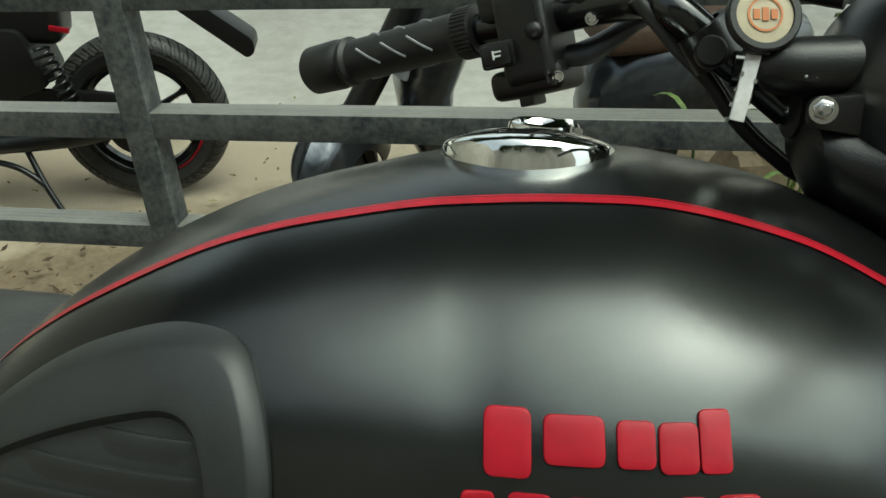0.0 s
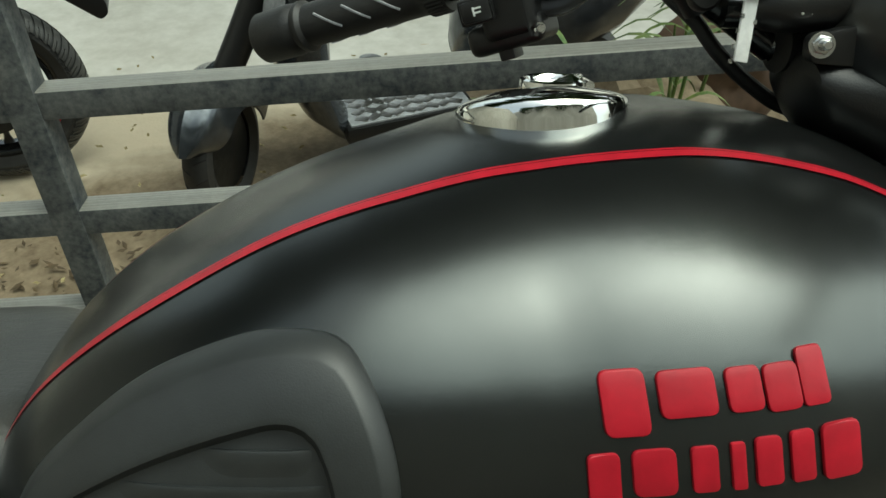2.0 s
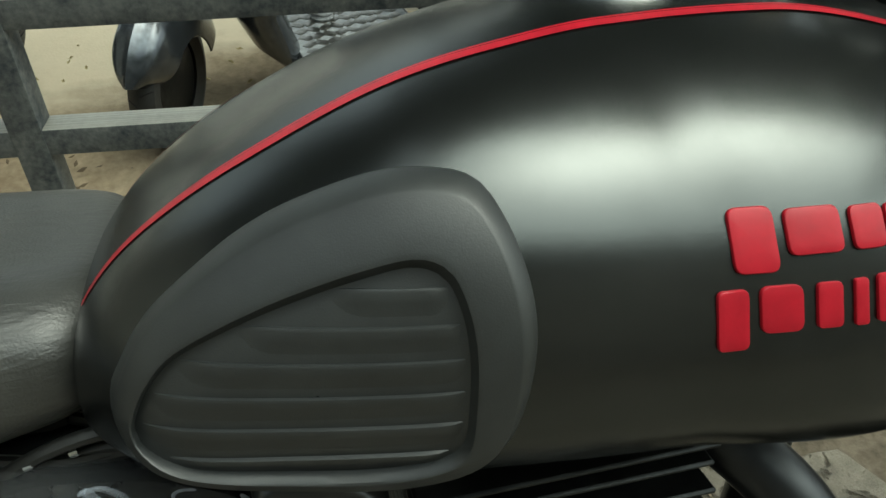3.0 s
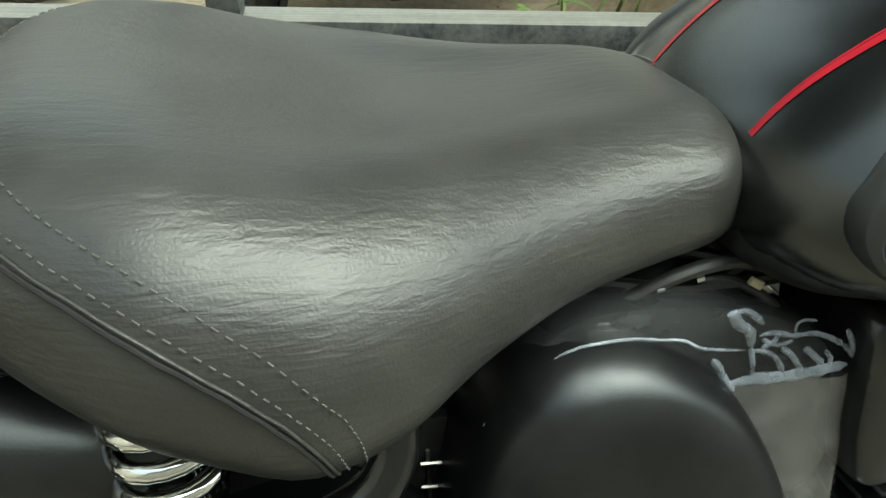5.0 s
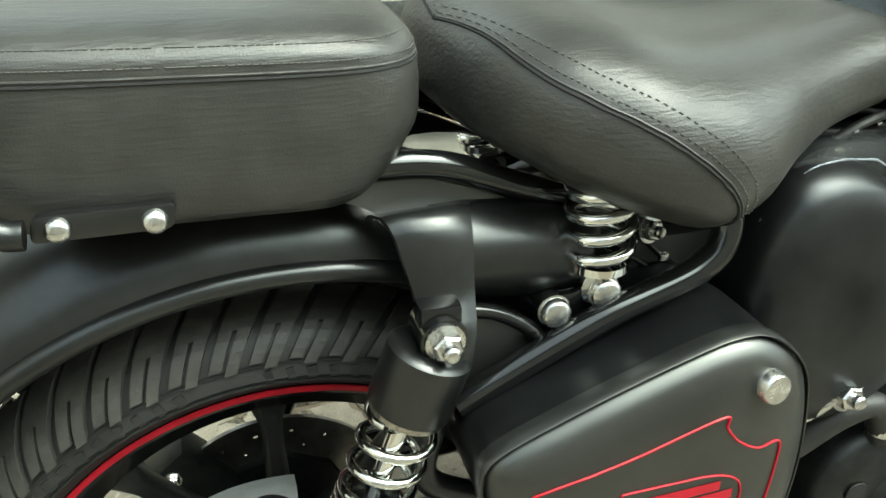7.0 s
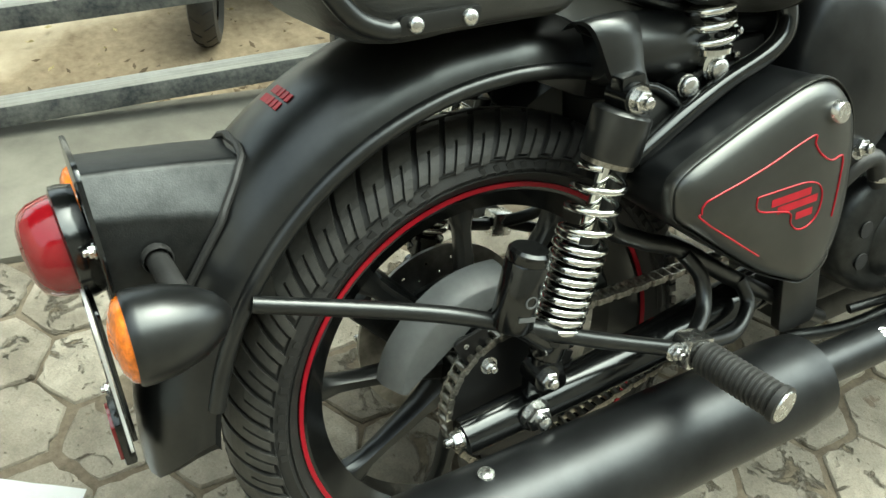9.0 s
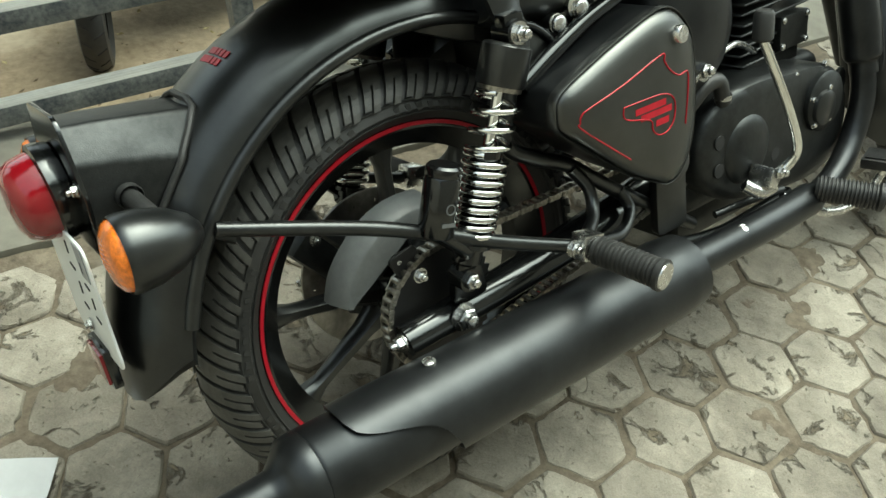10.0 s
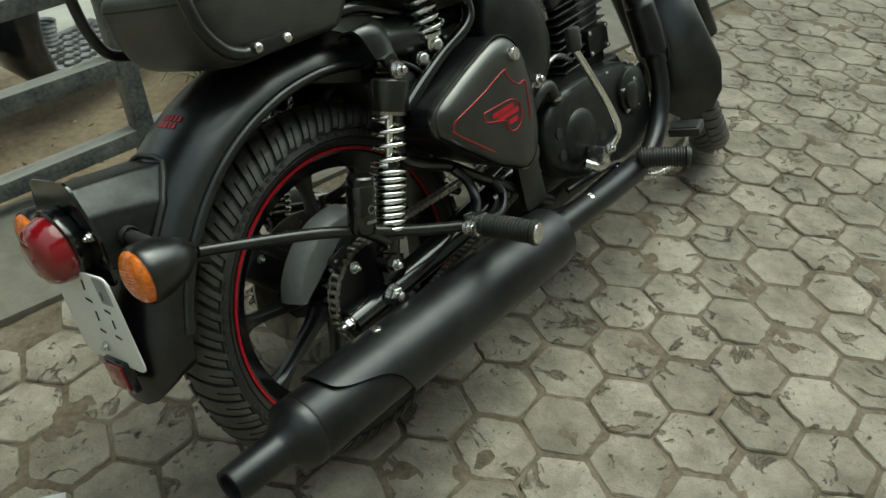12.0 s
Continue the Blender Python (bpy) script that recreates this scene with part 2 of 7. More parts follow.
def sandy(m, color):
    """Pale dry sand where the soil runs out onto the road, with an uneven edge."""
    n, l = m.node_tree.nodes, m.node_tree.links
    b = n["Principled BSDF"]
    old = b.inputs["Base Color"].links[0].from_socket
    tc, dot, t = n.new("ShaderNodeTexCoord"), n.new("ShaderNodeVectorMath"), n.new("ShaderNodeTexNoise")
    dot.operation = "DOT_PRODUCT"
    dot.inputs[1].default_value = (-0.7, 1.6, 0.0)
    l.new(tc.outputs["Object"], dot.inputs[0])
    l.new(tc.outputs["Object"], t.inputs["Vector"])
    t.inputs["Scale"].default_value = 5.0
    t.inputs["Detail"].default_value = 8
    ad = n.new("ShaderNodeMath")
    l.new(dot.outputs["Value"], ad.inputs[0])
    l.new(t.outputs["Fac"], ad.inputs[1])
    mr = n.new("ShaderNodeMapRange")
    mr.inputs["From Min"].default_value, mr.inputs["From Max"].default_value = 4.62, 5.15
    l.new(ad.outputs[0], mr.inputs["Value"])
    mx = n.new("ShaderNodeMix")
    mx.data_type = "RGBA"
    l.new(mr.outputs[0], mx.inputs[0])
    l.new(old, mx.inputs[6])
    wash = n.new("ShaderNodeMix")
    wash.data_type = "RGBA"
    wash.inputs[0].default_value = 0.7
    wash.inputs[7].default_value = (*color, 1)
    l.new(old, wash.inputs[6])
    l.new(wash.outputs[2], mx.inputs[7])
    l.new(mx.outputs[2], b.inputs["Base Color"])


sandy(M_SOIL, (0.66, 0.57, 0.42))

# vinyl grain: fine horizontal creases
def leather_grain(m):
    n, l = m.node_tree.nodes, m.node_tree.links
    b = n["Principled BSDF"]
    tc = n.new("ShaderNodeTexCoord")
    mp = n.new("ShaderNodeMapping")
    mp.inputs["Scale"].default_value = (44, 170, 330)
    mp.inputs["Rotation"].default_value = (0, radians(8), 0)
    a = n.new("ShaderNodeTexNoise")
    a.inputs["Scale"].default_value = 1.0
    a.inputs["Detail"].default_value = 4
    a.inputs["Distortion"].default_value = 0.4
    c = n.new("ShaderNodeTexVoronoi")
    c.feature = "DISTANCE_TO_EDGE"
    c.inputs["Scale"].default_value = 420
    mx = n.new("ShaderNodeMath")
    mx.operation = "MULTIPLY_ADD"
    mx.inputs[1].default_value = 0.25
    b1 = n.new("ShaderNodeBump")
    b1.inputs["Strength"].default_value = 0.36
    b1.inputs["Distance"].default_value = 0.0016
    l.new(tc.outputs["Object"], mp.inputs["Vector"])
    l.new(mp.outputs["Vector"], a.inputs["Vector"])
    l.new(tc.outputs["Object"], c.inputs["Vector"])
    l.new(c.outputs["Distance"], mx.inputs[0])
    l.new(a.outputs["Fac"], mx.inputs[2])
    l.new(mx.outputs[0], b1.inputs["Height"])
    l.new(b1.outputs[0], b.inputs["Normal"])
    l.new(b1.outputs[0], b.inputs["Coat Normal"])
    b.inputs["Coat IOR"].default_value = 1.6


leather_grain(M_LEATHER)

# ---------------------------------------------------------------- mesh helpers
def part(name, geo, material, parent=None, label="", smooth=True):
    """One mesh object out of (verts, faces) or a bmesh, under its thing."""
    me = bpy.data.meshes.new(name)
    if isinstance(geo, bmesh.types.BMesh):
        bmesh.ops.recalc_face_normals(geo, faces=geo.faces)
        geo.to_mesh(me)
        geo.free()
    else:
        bm = bmesh.new()
        vs = [bm.verts.new(v) for v in geo[0]]
        for f in geo[1]:
            if len(set(f)) == len(f):
                try:
                    bm.faces.new([vs[i] for i in f])
                except ValueError:
                    pass
        bmesh.ops.recalc_face_normals(bm, faces=bm.faces)
        bm.to_mesh(me)
        bm.free()
    if smooth:
        me.polygons.foreach_set("use_smooth", [True] * len(me.polygons))
        me.set_sharp_from_angle(angle=radians(40))
    for mm in material if isinstance(material, (list, tuple)) else [material]:
        me.materials.append(mm)
    ob = new(name, me)
    if parent:
        ob.parent = parent
    return tagged(ob, label) if label else ob


def ease(table, x):
    """Smooth curve through (x, value) pairs."""
    xs = [p[0] for p in table]
    ys = [p[1] for p in table]
    if x <= xs[0]:
        return ys[0]
    if x >= xs[-1]:
        return ys[-1]
    i = max(k for k in range(len(xs)) if xs[k] <= x)
    h = xs[i + 1] - xs[i]

    def slope(k):
        if k == 0:
            return (ys[1] - ys[0]) / (xs[1] - xs[0])
        if k == len(xs) - 1:
            return (ys[-1] - ys[-2]) / (xs[-1] - xs[-2])
        a, b = (ys[k] - ys[k - 1]) / (xs[k] - xs[k - 1]), (ys[k + 1] - ys[k]) / (xs[k + 1] - xs[k])
        return 0.0 if a * b <= 0 else 2 * a * b / (a + b)

    t = (x - xs[i]) / h
    a, b = slope(i) * h, slope(i + 1) * h
    return (2 * t**3 - 3 * t**2 + 1) * ys[i] + (t**3 - 2 * t**2 + t) * a + (3 * t**2 - 2 * t**3) * ys[i + 1] + (t**3 - t**2) * b


def rings(sections, closed=True, caps=True):
    """Skin over rings of equally many points."""
    verts, faces = [], []
    n = len(sections[0])
    for s in sections:
        verts += [tuple(p) for p in s]
    for k in range(len(sections) - 1):
        for i in range(n if closed else n - 1):
            j = (i + 1) % n
            faces.append((k * n + i, k * n + j, (k + 1) * n + j, (k + 1) * n + i))
    if caps:
        faces.append(tuple(range(n)))
        faces.append(tuple(range((len(sections) - 1) * n, len(sections) * n)))
    return verts, faces


def smooth_path(pts, steps=8):
    pts = [Vector(p) for p in pts]
    if len(pts) < 3:
        return pts
    out = []
    for i in range(len(pts) - 1):
        p0, p1, p2 = pts[max(i - 1, 0)], pts[i], pts[i + 1]
        p3 = pts[min(i + 2, len(pts) - 1)]
        for s in range(steps):
            t = s / steps
            out.append(0.5 * (2 * p1 + (p2 - p0) * t + (2 * p0 - 5 * p1 + 4 * p2 - p3) * t * t + (3 * p1 - p0 - 3 * p2 + p3) * t**3))
    return out + [pts[-1]]


def tube(pts, radius, n=14, smooth=True, steps=8, flat=1.0):
    """Round bar along a path; radius may be a list, one for each given point."""
    path = smooth_path(pts, steps) if smooth else [Vector(p) for p in pts]
    if isinstance(radius, (list, tuple)):
        rad = [float(np.interp(k / max(1, len(path) - 1) * (len(radius) - 1), range(len(radius)), radius)) for k in range(len(path))]
    else:
        rad = [radius] * len(path)
    secs, ref = [], None
    for k, p in enumerate(path):
        d = (path[min(k + 1, len(path) - 1)] - path[max(k - 1, 0)]).normalized()
        if ref is None:
            ref = d.orthogonal().normalized()
        ref = (ref - d * ref.dot(d)).normalized()
        side = d.cross(ref)
        secs.append([p + (ref * math.cos(a) + side * math.sin(a) * flat) * rad[k] for a in np.linspace(0, 2 * math.pi, n, endpoint=False)])
    return rings(secs)


def turned(profile, origin, axis, n=28, start=0.0, sweep=2 * math.pi):
    """Solid of revolution: (along, radius) pairs round an axis."""
    o, d = Vector(origin), Vector(axis).normalized()
    u = d.orthogonal().normalized()
    v = d.cross(u)
    full = abs(sweep - 2 * math.pi) < 1e-6
    ang = np.linspace(start, start + sweep, n, endpoint=not full)
    secs = [[o + d * a + (u * math.cos(t) + v * math.sin(t)) * max(r, 1e-5) for t in ang] for a, r in profile]
    return rings(secs, closed=full, caps=False)


def join(*geos):
    verts, faces = [], []
    for g in geos:
        k = len(verts)
        verts += list(g[0])
        faces += [tuple(i + k for i in f) for f in g[1]]
    return verts, faces


def moved(geo, m):
    return [tuple(m @ Vector(v)) for v in geo[0]], geo[1]


def block(sx, sy, sz, bevel=0.003, m=None, seg=2):
    bm = bmesh.new()
    bmesh.ops.create_cube(bm, size=1)
    bmesh.ops.scale(bm, vec=(sx, sy, sz), verts=bm.verts)
    if bevel:
        bmesh.ops.bevel(bm, geom=list(bm.edges), offset=bevel, segments=seg, affect="EDGES", profile=0.6)
    if m is not None:
        bmesh.ops.transform(bm, matrix=m, verts=bm.verts)
    return to_geo(bm)


def to_geo(bm):
    bm.verts.index_update()
    g = [tuple(v.co) for v in bm.verts], [tuple(v.index for v in f.verts) for f in bm.faces]
    bm.free()
    return g


def plate(outline, y0, y1, bevel=0.002, plane="xz", seg=2):
    """A flat piece with an outline in a plane, from y0 to y1, with eased edges."""
    bm = bmesh.new()
    put3 = {"xz": lambda a, b, c: (a, c, b), "xy": lambda a, b, c: (a, b, c), "yz": lambda a, b, c: (c, a, b)}[plane]
    lo = [bm.verts.new(put3(a, b, y0)) for a, b in outline]
    hi = [bm.verts.new(put3(a, b, y1)) for a, b in outline]
    n = len(outline)
    bm.faces.new(lo)
    bm.faces.new(hi[::-1])
    for i in range(n):
        bm.faces.new((lo[i], hi[i], hi[(i + 1) % n], lo[(i + 1) % n]))
    bmesh.ops.recalc_face_normals(bm, faces=bm.faces)
    if bevel:
        edges = [e for e in bm.edges if len(e.link_faces) == 2 and e.calc_face_angle(0) > 0.9]
        bmesh.ops.bevel(bm, geom=edges, offset=bevel, segments=seg, affect="EDGES", profile=0.6)
    return to_geo(bm)


def round_outline(pts, r, seg=5):
    """Corners of a polygon rounded off."""
    out = []
    n = len(pts)
    for i in range(n):
        p, a, b = Vector(pts[i]), Vector(pts[i - 1]), Vector(pts[(i + 1) % n])
        da, db = (a - p), (b - p)
        k = min(r, da.length * 0.45, db.length * 0.45)
        s, e = p + da.normalized() * k, p + db.normalized() * k
        for j in range(seg + 1):
            t = j / seg
            q = (1 - t) ** 2 * s + 2 * t * (1 - t) * p + t * t * e
            out.append((q.x, q.y))
    return out


def bolt(pos, axis, r=0.009, h=0.008, dome=True):
    """Hexagon head on a washer, with a domed or threaded end."""
    o, d = Vector(pos), Vector(axis).normalized()
    washer = turned([(0, 0), (0, r * 1.3), (0.0018, r * 1.3), (0.0018, 0)], o, d, 18)
    head = turned([(0.0018, 0), (0.0018, r), (h * 0.85, r), (h, r * 0.85), (h, 0)], o, d, 6)
    end = turned([(h, 0), (h, r * 0.55), (h * 1.6, r * 0.55), (h * 1.75, r * 0.4), (h * 1.78, 0)], o, d, 14)
    return join(washer, head, end) if dome else join(washer, head)


def cap_nut(pos, axis, r=0.011, h=0.011):
    """Smooth domed cap over a bolt."""
    o, d = Vector(pos), Vector(axis).normalized()
    return turned([(0.0, 0.0), (0.0, r * 1.12), (h * 0.15, r * 1.12), (h * 0.18, r), (h * 0.72, r), (h * 0.9, r * 0.86), (h, r * 0.55), (h * 1.03, 0.0)], o, d, 24)


def coil(p0, p1, radius, wire, turns, n=10, per=22):
    a, b = Vector(p0), Vector(p1)
    d = (b - a).normalized()
    u = d.orthogonal().normalized()
    v = d.cross(u)
    count = int(turns * per)
    return tube([a + (b - a) * (k / count) + (u * math.cos(2 * math.pi * k / per) + v * math.sin(2 * math.pi * k / per)) * radius for k in range(count + 1)], wire, n, smooth=False)


# ---------------------------------------------------------------- ground
def sheet(x0, x1, y0, y1, z, nx, ny, rough=0.0, fine=3.0):
    verts, faces = [], []
    for j in range(ny + 1):
        for i in range(nx + 1):
            x, y = x0 + (x1 - x0) * i / nx, y0 + (y1 - y0) * j / ny
            verts.append((x, y, z + rough * noise.noise((x * fine, y * fine, 0.3)) + rough * 0.4 * noise.noise((x * fine * 4, y * fine * 4, 1.3))))
    for j in range(ny):
        for i in range(nx):
            a = j * (nx + 1) + i
            faces.append((a, a + 1, a + nx + 2, a + nx + 1))
    return verts, faces


def ground_height(y):
    return -0.02 if y < 1.1 else -0.66


gy = [-60, -30, -10, -4, -1, 0, 0.6, 1.0, 1.09, 1.1001, 2, 4, 9, 30, 60]
gx = [-60, -30, -10, -5, -2, 0, 2, 5, 10, 30, 60]
gv = [(x, y - 0.1323 * x if abs(y) < 8 and abs(x) < 8 else y, ground_height(y)) for y in gy for x in gx]
gf = [(j * 11 + i, j * 11 + i + 1, (j + 1) * 11 + i + 1, (j + 1) * 11 + i) for j in range(14) for i in range(10)]
ground = part("ground", (gv, gf), M_JOINT)
sand_v, sand_f = sheet(-1.6, 4.0, -2.6, 0.78, -0.0058, 420, 260, 0.0062, 11)
sand = part("joint_sand", (sand_v, sand_f), M_JOINT)
tagged(sand, "brown sand washed into the paving joints", "sand", kind="structure")
tagged(ground, "brown sandy earth under and between the pavers", "ground", kind="structure")
strip = part("concrete_strip", block(12.0, 0.42, 0.10, 0.008, Matrix.Translation((0.0, 0.9, -0.038)) @ pose(0, 0, 0, 0, 0, -7.5), 2), M_CONC)
tagged(strip, "pale worn concrete strip under the steel barrier", "pavement", kind="structure")
drop = part("retaining_wall", block(12.0, 0.08, 0.7, 0.006, Matrix.Translation((0.0, 1.075, -0.36)) @ pose(0, 0, 0, 0, 0, -7.5)), M_CONC)
tagged(drop, "rough concrete retaining wall below the barrier", "wall", kind="structure")


def soil_sheet():
    verts, faces = [], []
    nx, ny = 130, 60
    for j in range(ny + 1):
        for i in range(nx + 1):
            x, y = -5 + 11 * i / nx, 1.1 + 2.6 * j / ny
            y -= 0.1323 * x
            z = -0.64 + 0.02 * noise.noise((x * 3, y * 3, 0.3)) + 0.012 * noise.noise((x * 11, y * 11, 1.3))
            z += 0.55 * math.exp(-(((x - 1.75) / 0.42) ** 2) - (((y - 2.15) / 0.4) ** 2)) * (1 + 0.25 * noise.noise((x * 9, y * 9, 4)))
            verts.append((x, y, z))
    for j in range(ny):
        for i in range(nx):
            a = j * (nx + 1) + i
            faces.append((a, a + 1, a + nx + 2, a + nx + 1))
    return verts, faces


soil = part("soil", soil_sheet(), M_SOIL)
tagged(soil, "dry brown soil strewn with leaves and litter", "ground", kind="structure")
# far part is unseen, widened so the tank top reflects something pale
road = part("road", block(60.0, 22.0, 0.06, 0.01, Matrix.Translation((0.0, 14.5, -0.66)) @ pose(0, 0, 0, 0, 0, -7.5)), M_ROAD)
tagged(road, "wide dusty pale concrete road", "road", kind="structure")

# ---------------------------------------------------------------- steel barrier
FX = Vector((0.9898, -0.131, 0.0564)).normalized()
FZ = Vector((-0.046, 0.079, 0.996)).normalized()
FY = FZ.cross(FX).normalized()
FZ = FX.cross(FY).normalized()
FENCE = Matrix(((FX.x, FY.x, FZ.x, 0.248), (FX.y, FY.y, FZ.y, 1.032), (FX.z, FY.z, FZ.z, 0.33), (0, 0, 0, 1)))
fence = new("steel_barrier")
tagged(fence, "low blue-grey weathered steel barrier of square tube rails", "barrier")
fence.matrix_world = FENCE
for z in (0.424, 0.212, 0.0, -0.205):
    part("rail", block(7.0, 0.05, 0.047, 0.004, pose(0.6, 0.025, z - 0.0235)), M_FENCE, fence)
for x in (-1.9, 0.0, 2.3):
    part("post", block(0.052, 0.05, 0.80, 0.004, pose(x, 0.023, 0.065)), M_FENCE, fence)

# ---------------------------------------------------------------- motorcycle
bike = new("motorcycle")
bike.matrix_world = Matrix.Translation((0.0, -0.0665, 0.0034)) @ pose(0, 0, 0, -20.0, 0, 0)
tagged(bike, "matt black motorcycle with red pinstripes leaning on its side stand", "motorcycle")

# fuel tank
T_TOP = [(0.512, 0.805), (0.53, 0.843), (0.56, 0.8745), (0.61, 0.907), (0.68, 0.937), (0.73, 0.949), (0.8, 0.960), (0.87, 0.961), (0.95, 0.948), (1.0, 0.930), (1.05, 0.898), (1.085, 0.855), (1.105, 0.81)]
T_BOT = [(0.512, 0.79), (0.53, 0.775), (0.56, 0.762), (0.61, 0.75), (0.7, 0.742), (0.8, 0.733), (0.9, 0.725), (1.0, 0.735), (1.06, 0.755), (1.105, 0.79)]
T_W = [(0.512, 0.02), (0.52, 0.085), (0.54, 0.122), (0.57, 0.146), (0.62, 0.160), (0.7, 0.177), (0.8, 0.198), (0.87, 0.205), (0.94, 0.198), (1.0, 0.178), (1.05, 0.142), (1.085, 0.09), (1.105, 0.02)]
T_MID = [(0.512, 0.797), (0.56, 0.80), (0.62, 0.812), (0.7, 0.818), (0.8, 0.82), (0.9, 0.815), (1.0, 0.815), (1.105, 0.80)]


def tank_round(x):
    """The upper half is squarer towards the saddle."""
    return ease([(0.512, 0.8), (0.65, 0.8), (0.79, 1.0)], x)


def tank_shift(x):
    return ease([(0.512, 0.0), (0.53, 0.017), (0.66, 0.018), (0.8, 0.0)], x)


def tank_point(x, a, lift=0.0):
    """Surface of the tank: a = 0 the near side at mid height, a = pi/2 the top, negative below."""
    w, mid = ease(T_W, x) + lift, ease(T_MID, x)
    up = (ease(T_TOP, x) - mid if math.sin(a) >= 0 else mid - ease(T_BOT, x)) + lift
    c, s = math.cos(a), math.sin(a)
    e = (tank_round(x) if c > 0 else 1.0) if s >= 0 else 0.72
    p = Vector((x, -w * math.copysign(abs(c) ** e, c) - tank_shift(x), mid + up * math.copysign(abs(s) ** e, s)))
    if s > 0.8:
        # shallow dish round the filler cap
        q = min(1.0, max(0.0, (0.066 - math.hypot(p.x - 0.828, p.y - 0.006)) / 0.009))
        p.z -= 0.0012 * q * q * (3 - 2 * q)
    return p


def tank_side(x, z, lift=0.0, far=False):
    mid = ease(T_MID, x)
    up = ease(T_TOP, x) - mid if z >= mid else mid - ease(T_BOT, x)
    s = max(-0.999, min(0.999, (z - mid) / up))
    if s >= 0:
        a = math.asin(s if far else s ** (1 / tank_round(x)))
    else:
        a = -math.asin(abs(s) ** (1 / 0.72))
    return tank_point(x, math.pi - a if far else a, lift)


xs = [0.512 + (1.105 - 0.512) * (0.5 - 0.5 * math.cos(math.pi * k / 150)) for k in range(151)]
tank = part("fuel_tank", rings([[tank_point(x, a) for a in np.linspace(0, 2 * math.pi, 180, endpoint=False)] for x in xs]), M_SATIN, bike, "satin black teardrop fuel tank")
STRIPE_Y = [(0.52, 0.084), (0.56, 0.0915), (0.6, 0.096), (0.64, 0.0975), (0.69, 0.0945), (0.73, 0.089), (0.78, 0.0838), (0.82, 0.0825), (0.87, 0.0855), (0.92, 0.088), (0.955, 0.0925), (0.98, 0.1), (1.01, 0.108), (1.045, 0.1), (1.09, 0.06)]
STRIPE_FAR = [(0.52, 0.03), (0.555, 0.031), (0.575, 0.036), (0.6, 0.045), (0.65, 0.06), (0.7, 0.07), (0.8, 0.08), (0.97, 0.092), (1.01, 0.1), (1.045, 0.095), (1.09, 0.06)]


def stripe_angle(x, far):
    """Where the pinstripe runs round the tank, evened out along its length."""
    y = sum(ease(STRIPE_FAR if far else STRIPE_Y, x + d) for d in (-0.03, -0.02, -0.01, 0.0, 0.01, 0.02, 0.03)) / 7
    y = y + tank_shift(x) if far else y - tank_shift(x)
    c = min(0.93, y / ease(T_W, x))
    return math.pi - math.acos(c) if far else math.acos(c ** (1 / tank_round(x)))


for far in (False, True):
    secs = []
    for k in range(121):
        x = 0.529 + 0.557 * k / 120
        a0 = stripe_angle(x, far)
        half = 0.0039 * min(1.0, 0.5 + (x - 0.529) * 6) / max(0.02, (tank_point(x, a0 + 0.01) - tank_point(x, a0 - 0.01)).length / 0.02)
        secs.append([tank_point(x, a0 + half * q, 0.0008) for q in (-1, -0.5, 0.0, 0.5, 0.62, 1.0)])
    part("pinstripe", rings([s[:4] for s in secs], closed=False, caps=False), M_RED, tank, "red pinstripe")
    part("pinstripe_edge", rings([s[4:] for s in secs], closed=False, caps=False), M_RED, tank, "hairline red stripe")

# knee pads
PAD = [(0.548, 0.806), (0.547, 0.82), (0.553, 0.832), (0.563, 0.846), (0.578, 0.859), (0.605, 0.877), (0.631, 0.889), (0.664, 0.899), (0.688, 0.9), (0.702, 0.896), (0.71, 0.884), (0.715, 0.868), (0.717, 0.852), (0.716, 0.836), (0.712, 0.818), (0.704, 0.8), (0.689, 0.787), (0.66, 0.780), (0.63, 0.781), (0.59, 0.786), (0.56, 0.793)]
WELL = [(0.556, 0.807), (0.559, 0.817), (0.566, 0.828), (0.578, 0.839), (0.602, 0.851), (0.628, 0.861), (0.655, 0.869), (0.672, 0.872), (0.683, 0.868), (0.688, 0.857), (0.69, 0.841), (0.689, 0.82), (0.686, 0.801), (0.675, 0.793), (0.65, 0.789), (0.614, 0.79), (0.577, 0.793), (0.561, 0.799)]


def dense(outline, n=96):
    pts = [Vector(p) for p in outline]
    sm = []
    m = len(pts)
    for i in range(m):
        p0, p1, p2, p3 = pts[i - 1], pts[i], pts[(i + 1) % m], pts[(i + 2) % m]
        for s in range(12):
            t = s / 12
            sm.append(0.5 * (2 * p1 + (p2 - p0) * t + (2 * p0 - 5 * p1 + 4 * p2 - p3) * t * t + (3 * p1 - p0 - 3 * p2 + p3) * t**3))
    d = [0.0]
    for i in range(len(sm)):
        d.append(d[-1] + (sm[(i + 1) % len(sm)] - sm[i]).length)
    return [sm[min(int(np.searchsorted(d, d[-1] * k / n, side="right")) - 1, len(sm) - 1)] for k in range(n)]


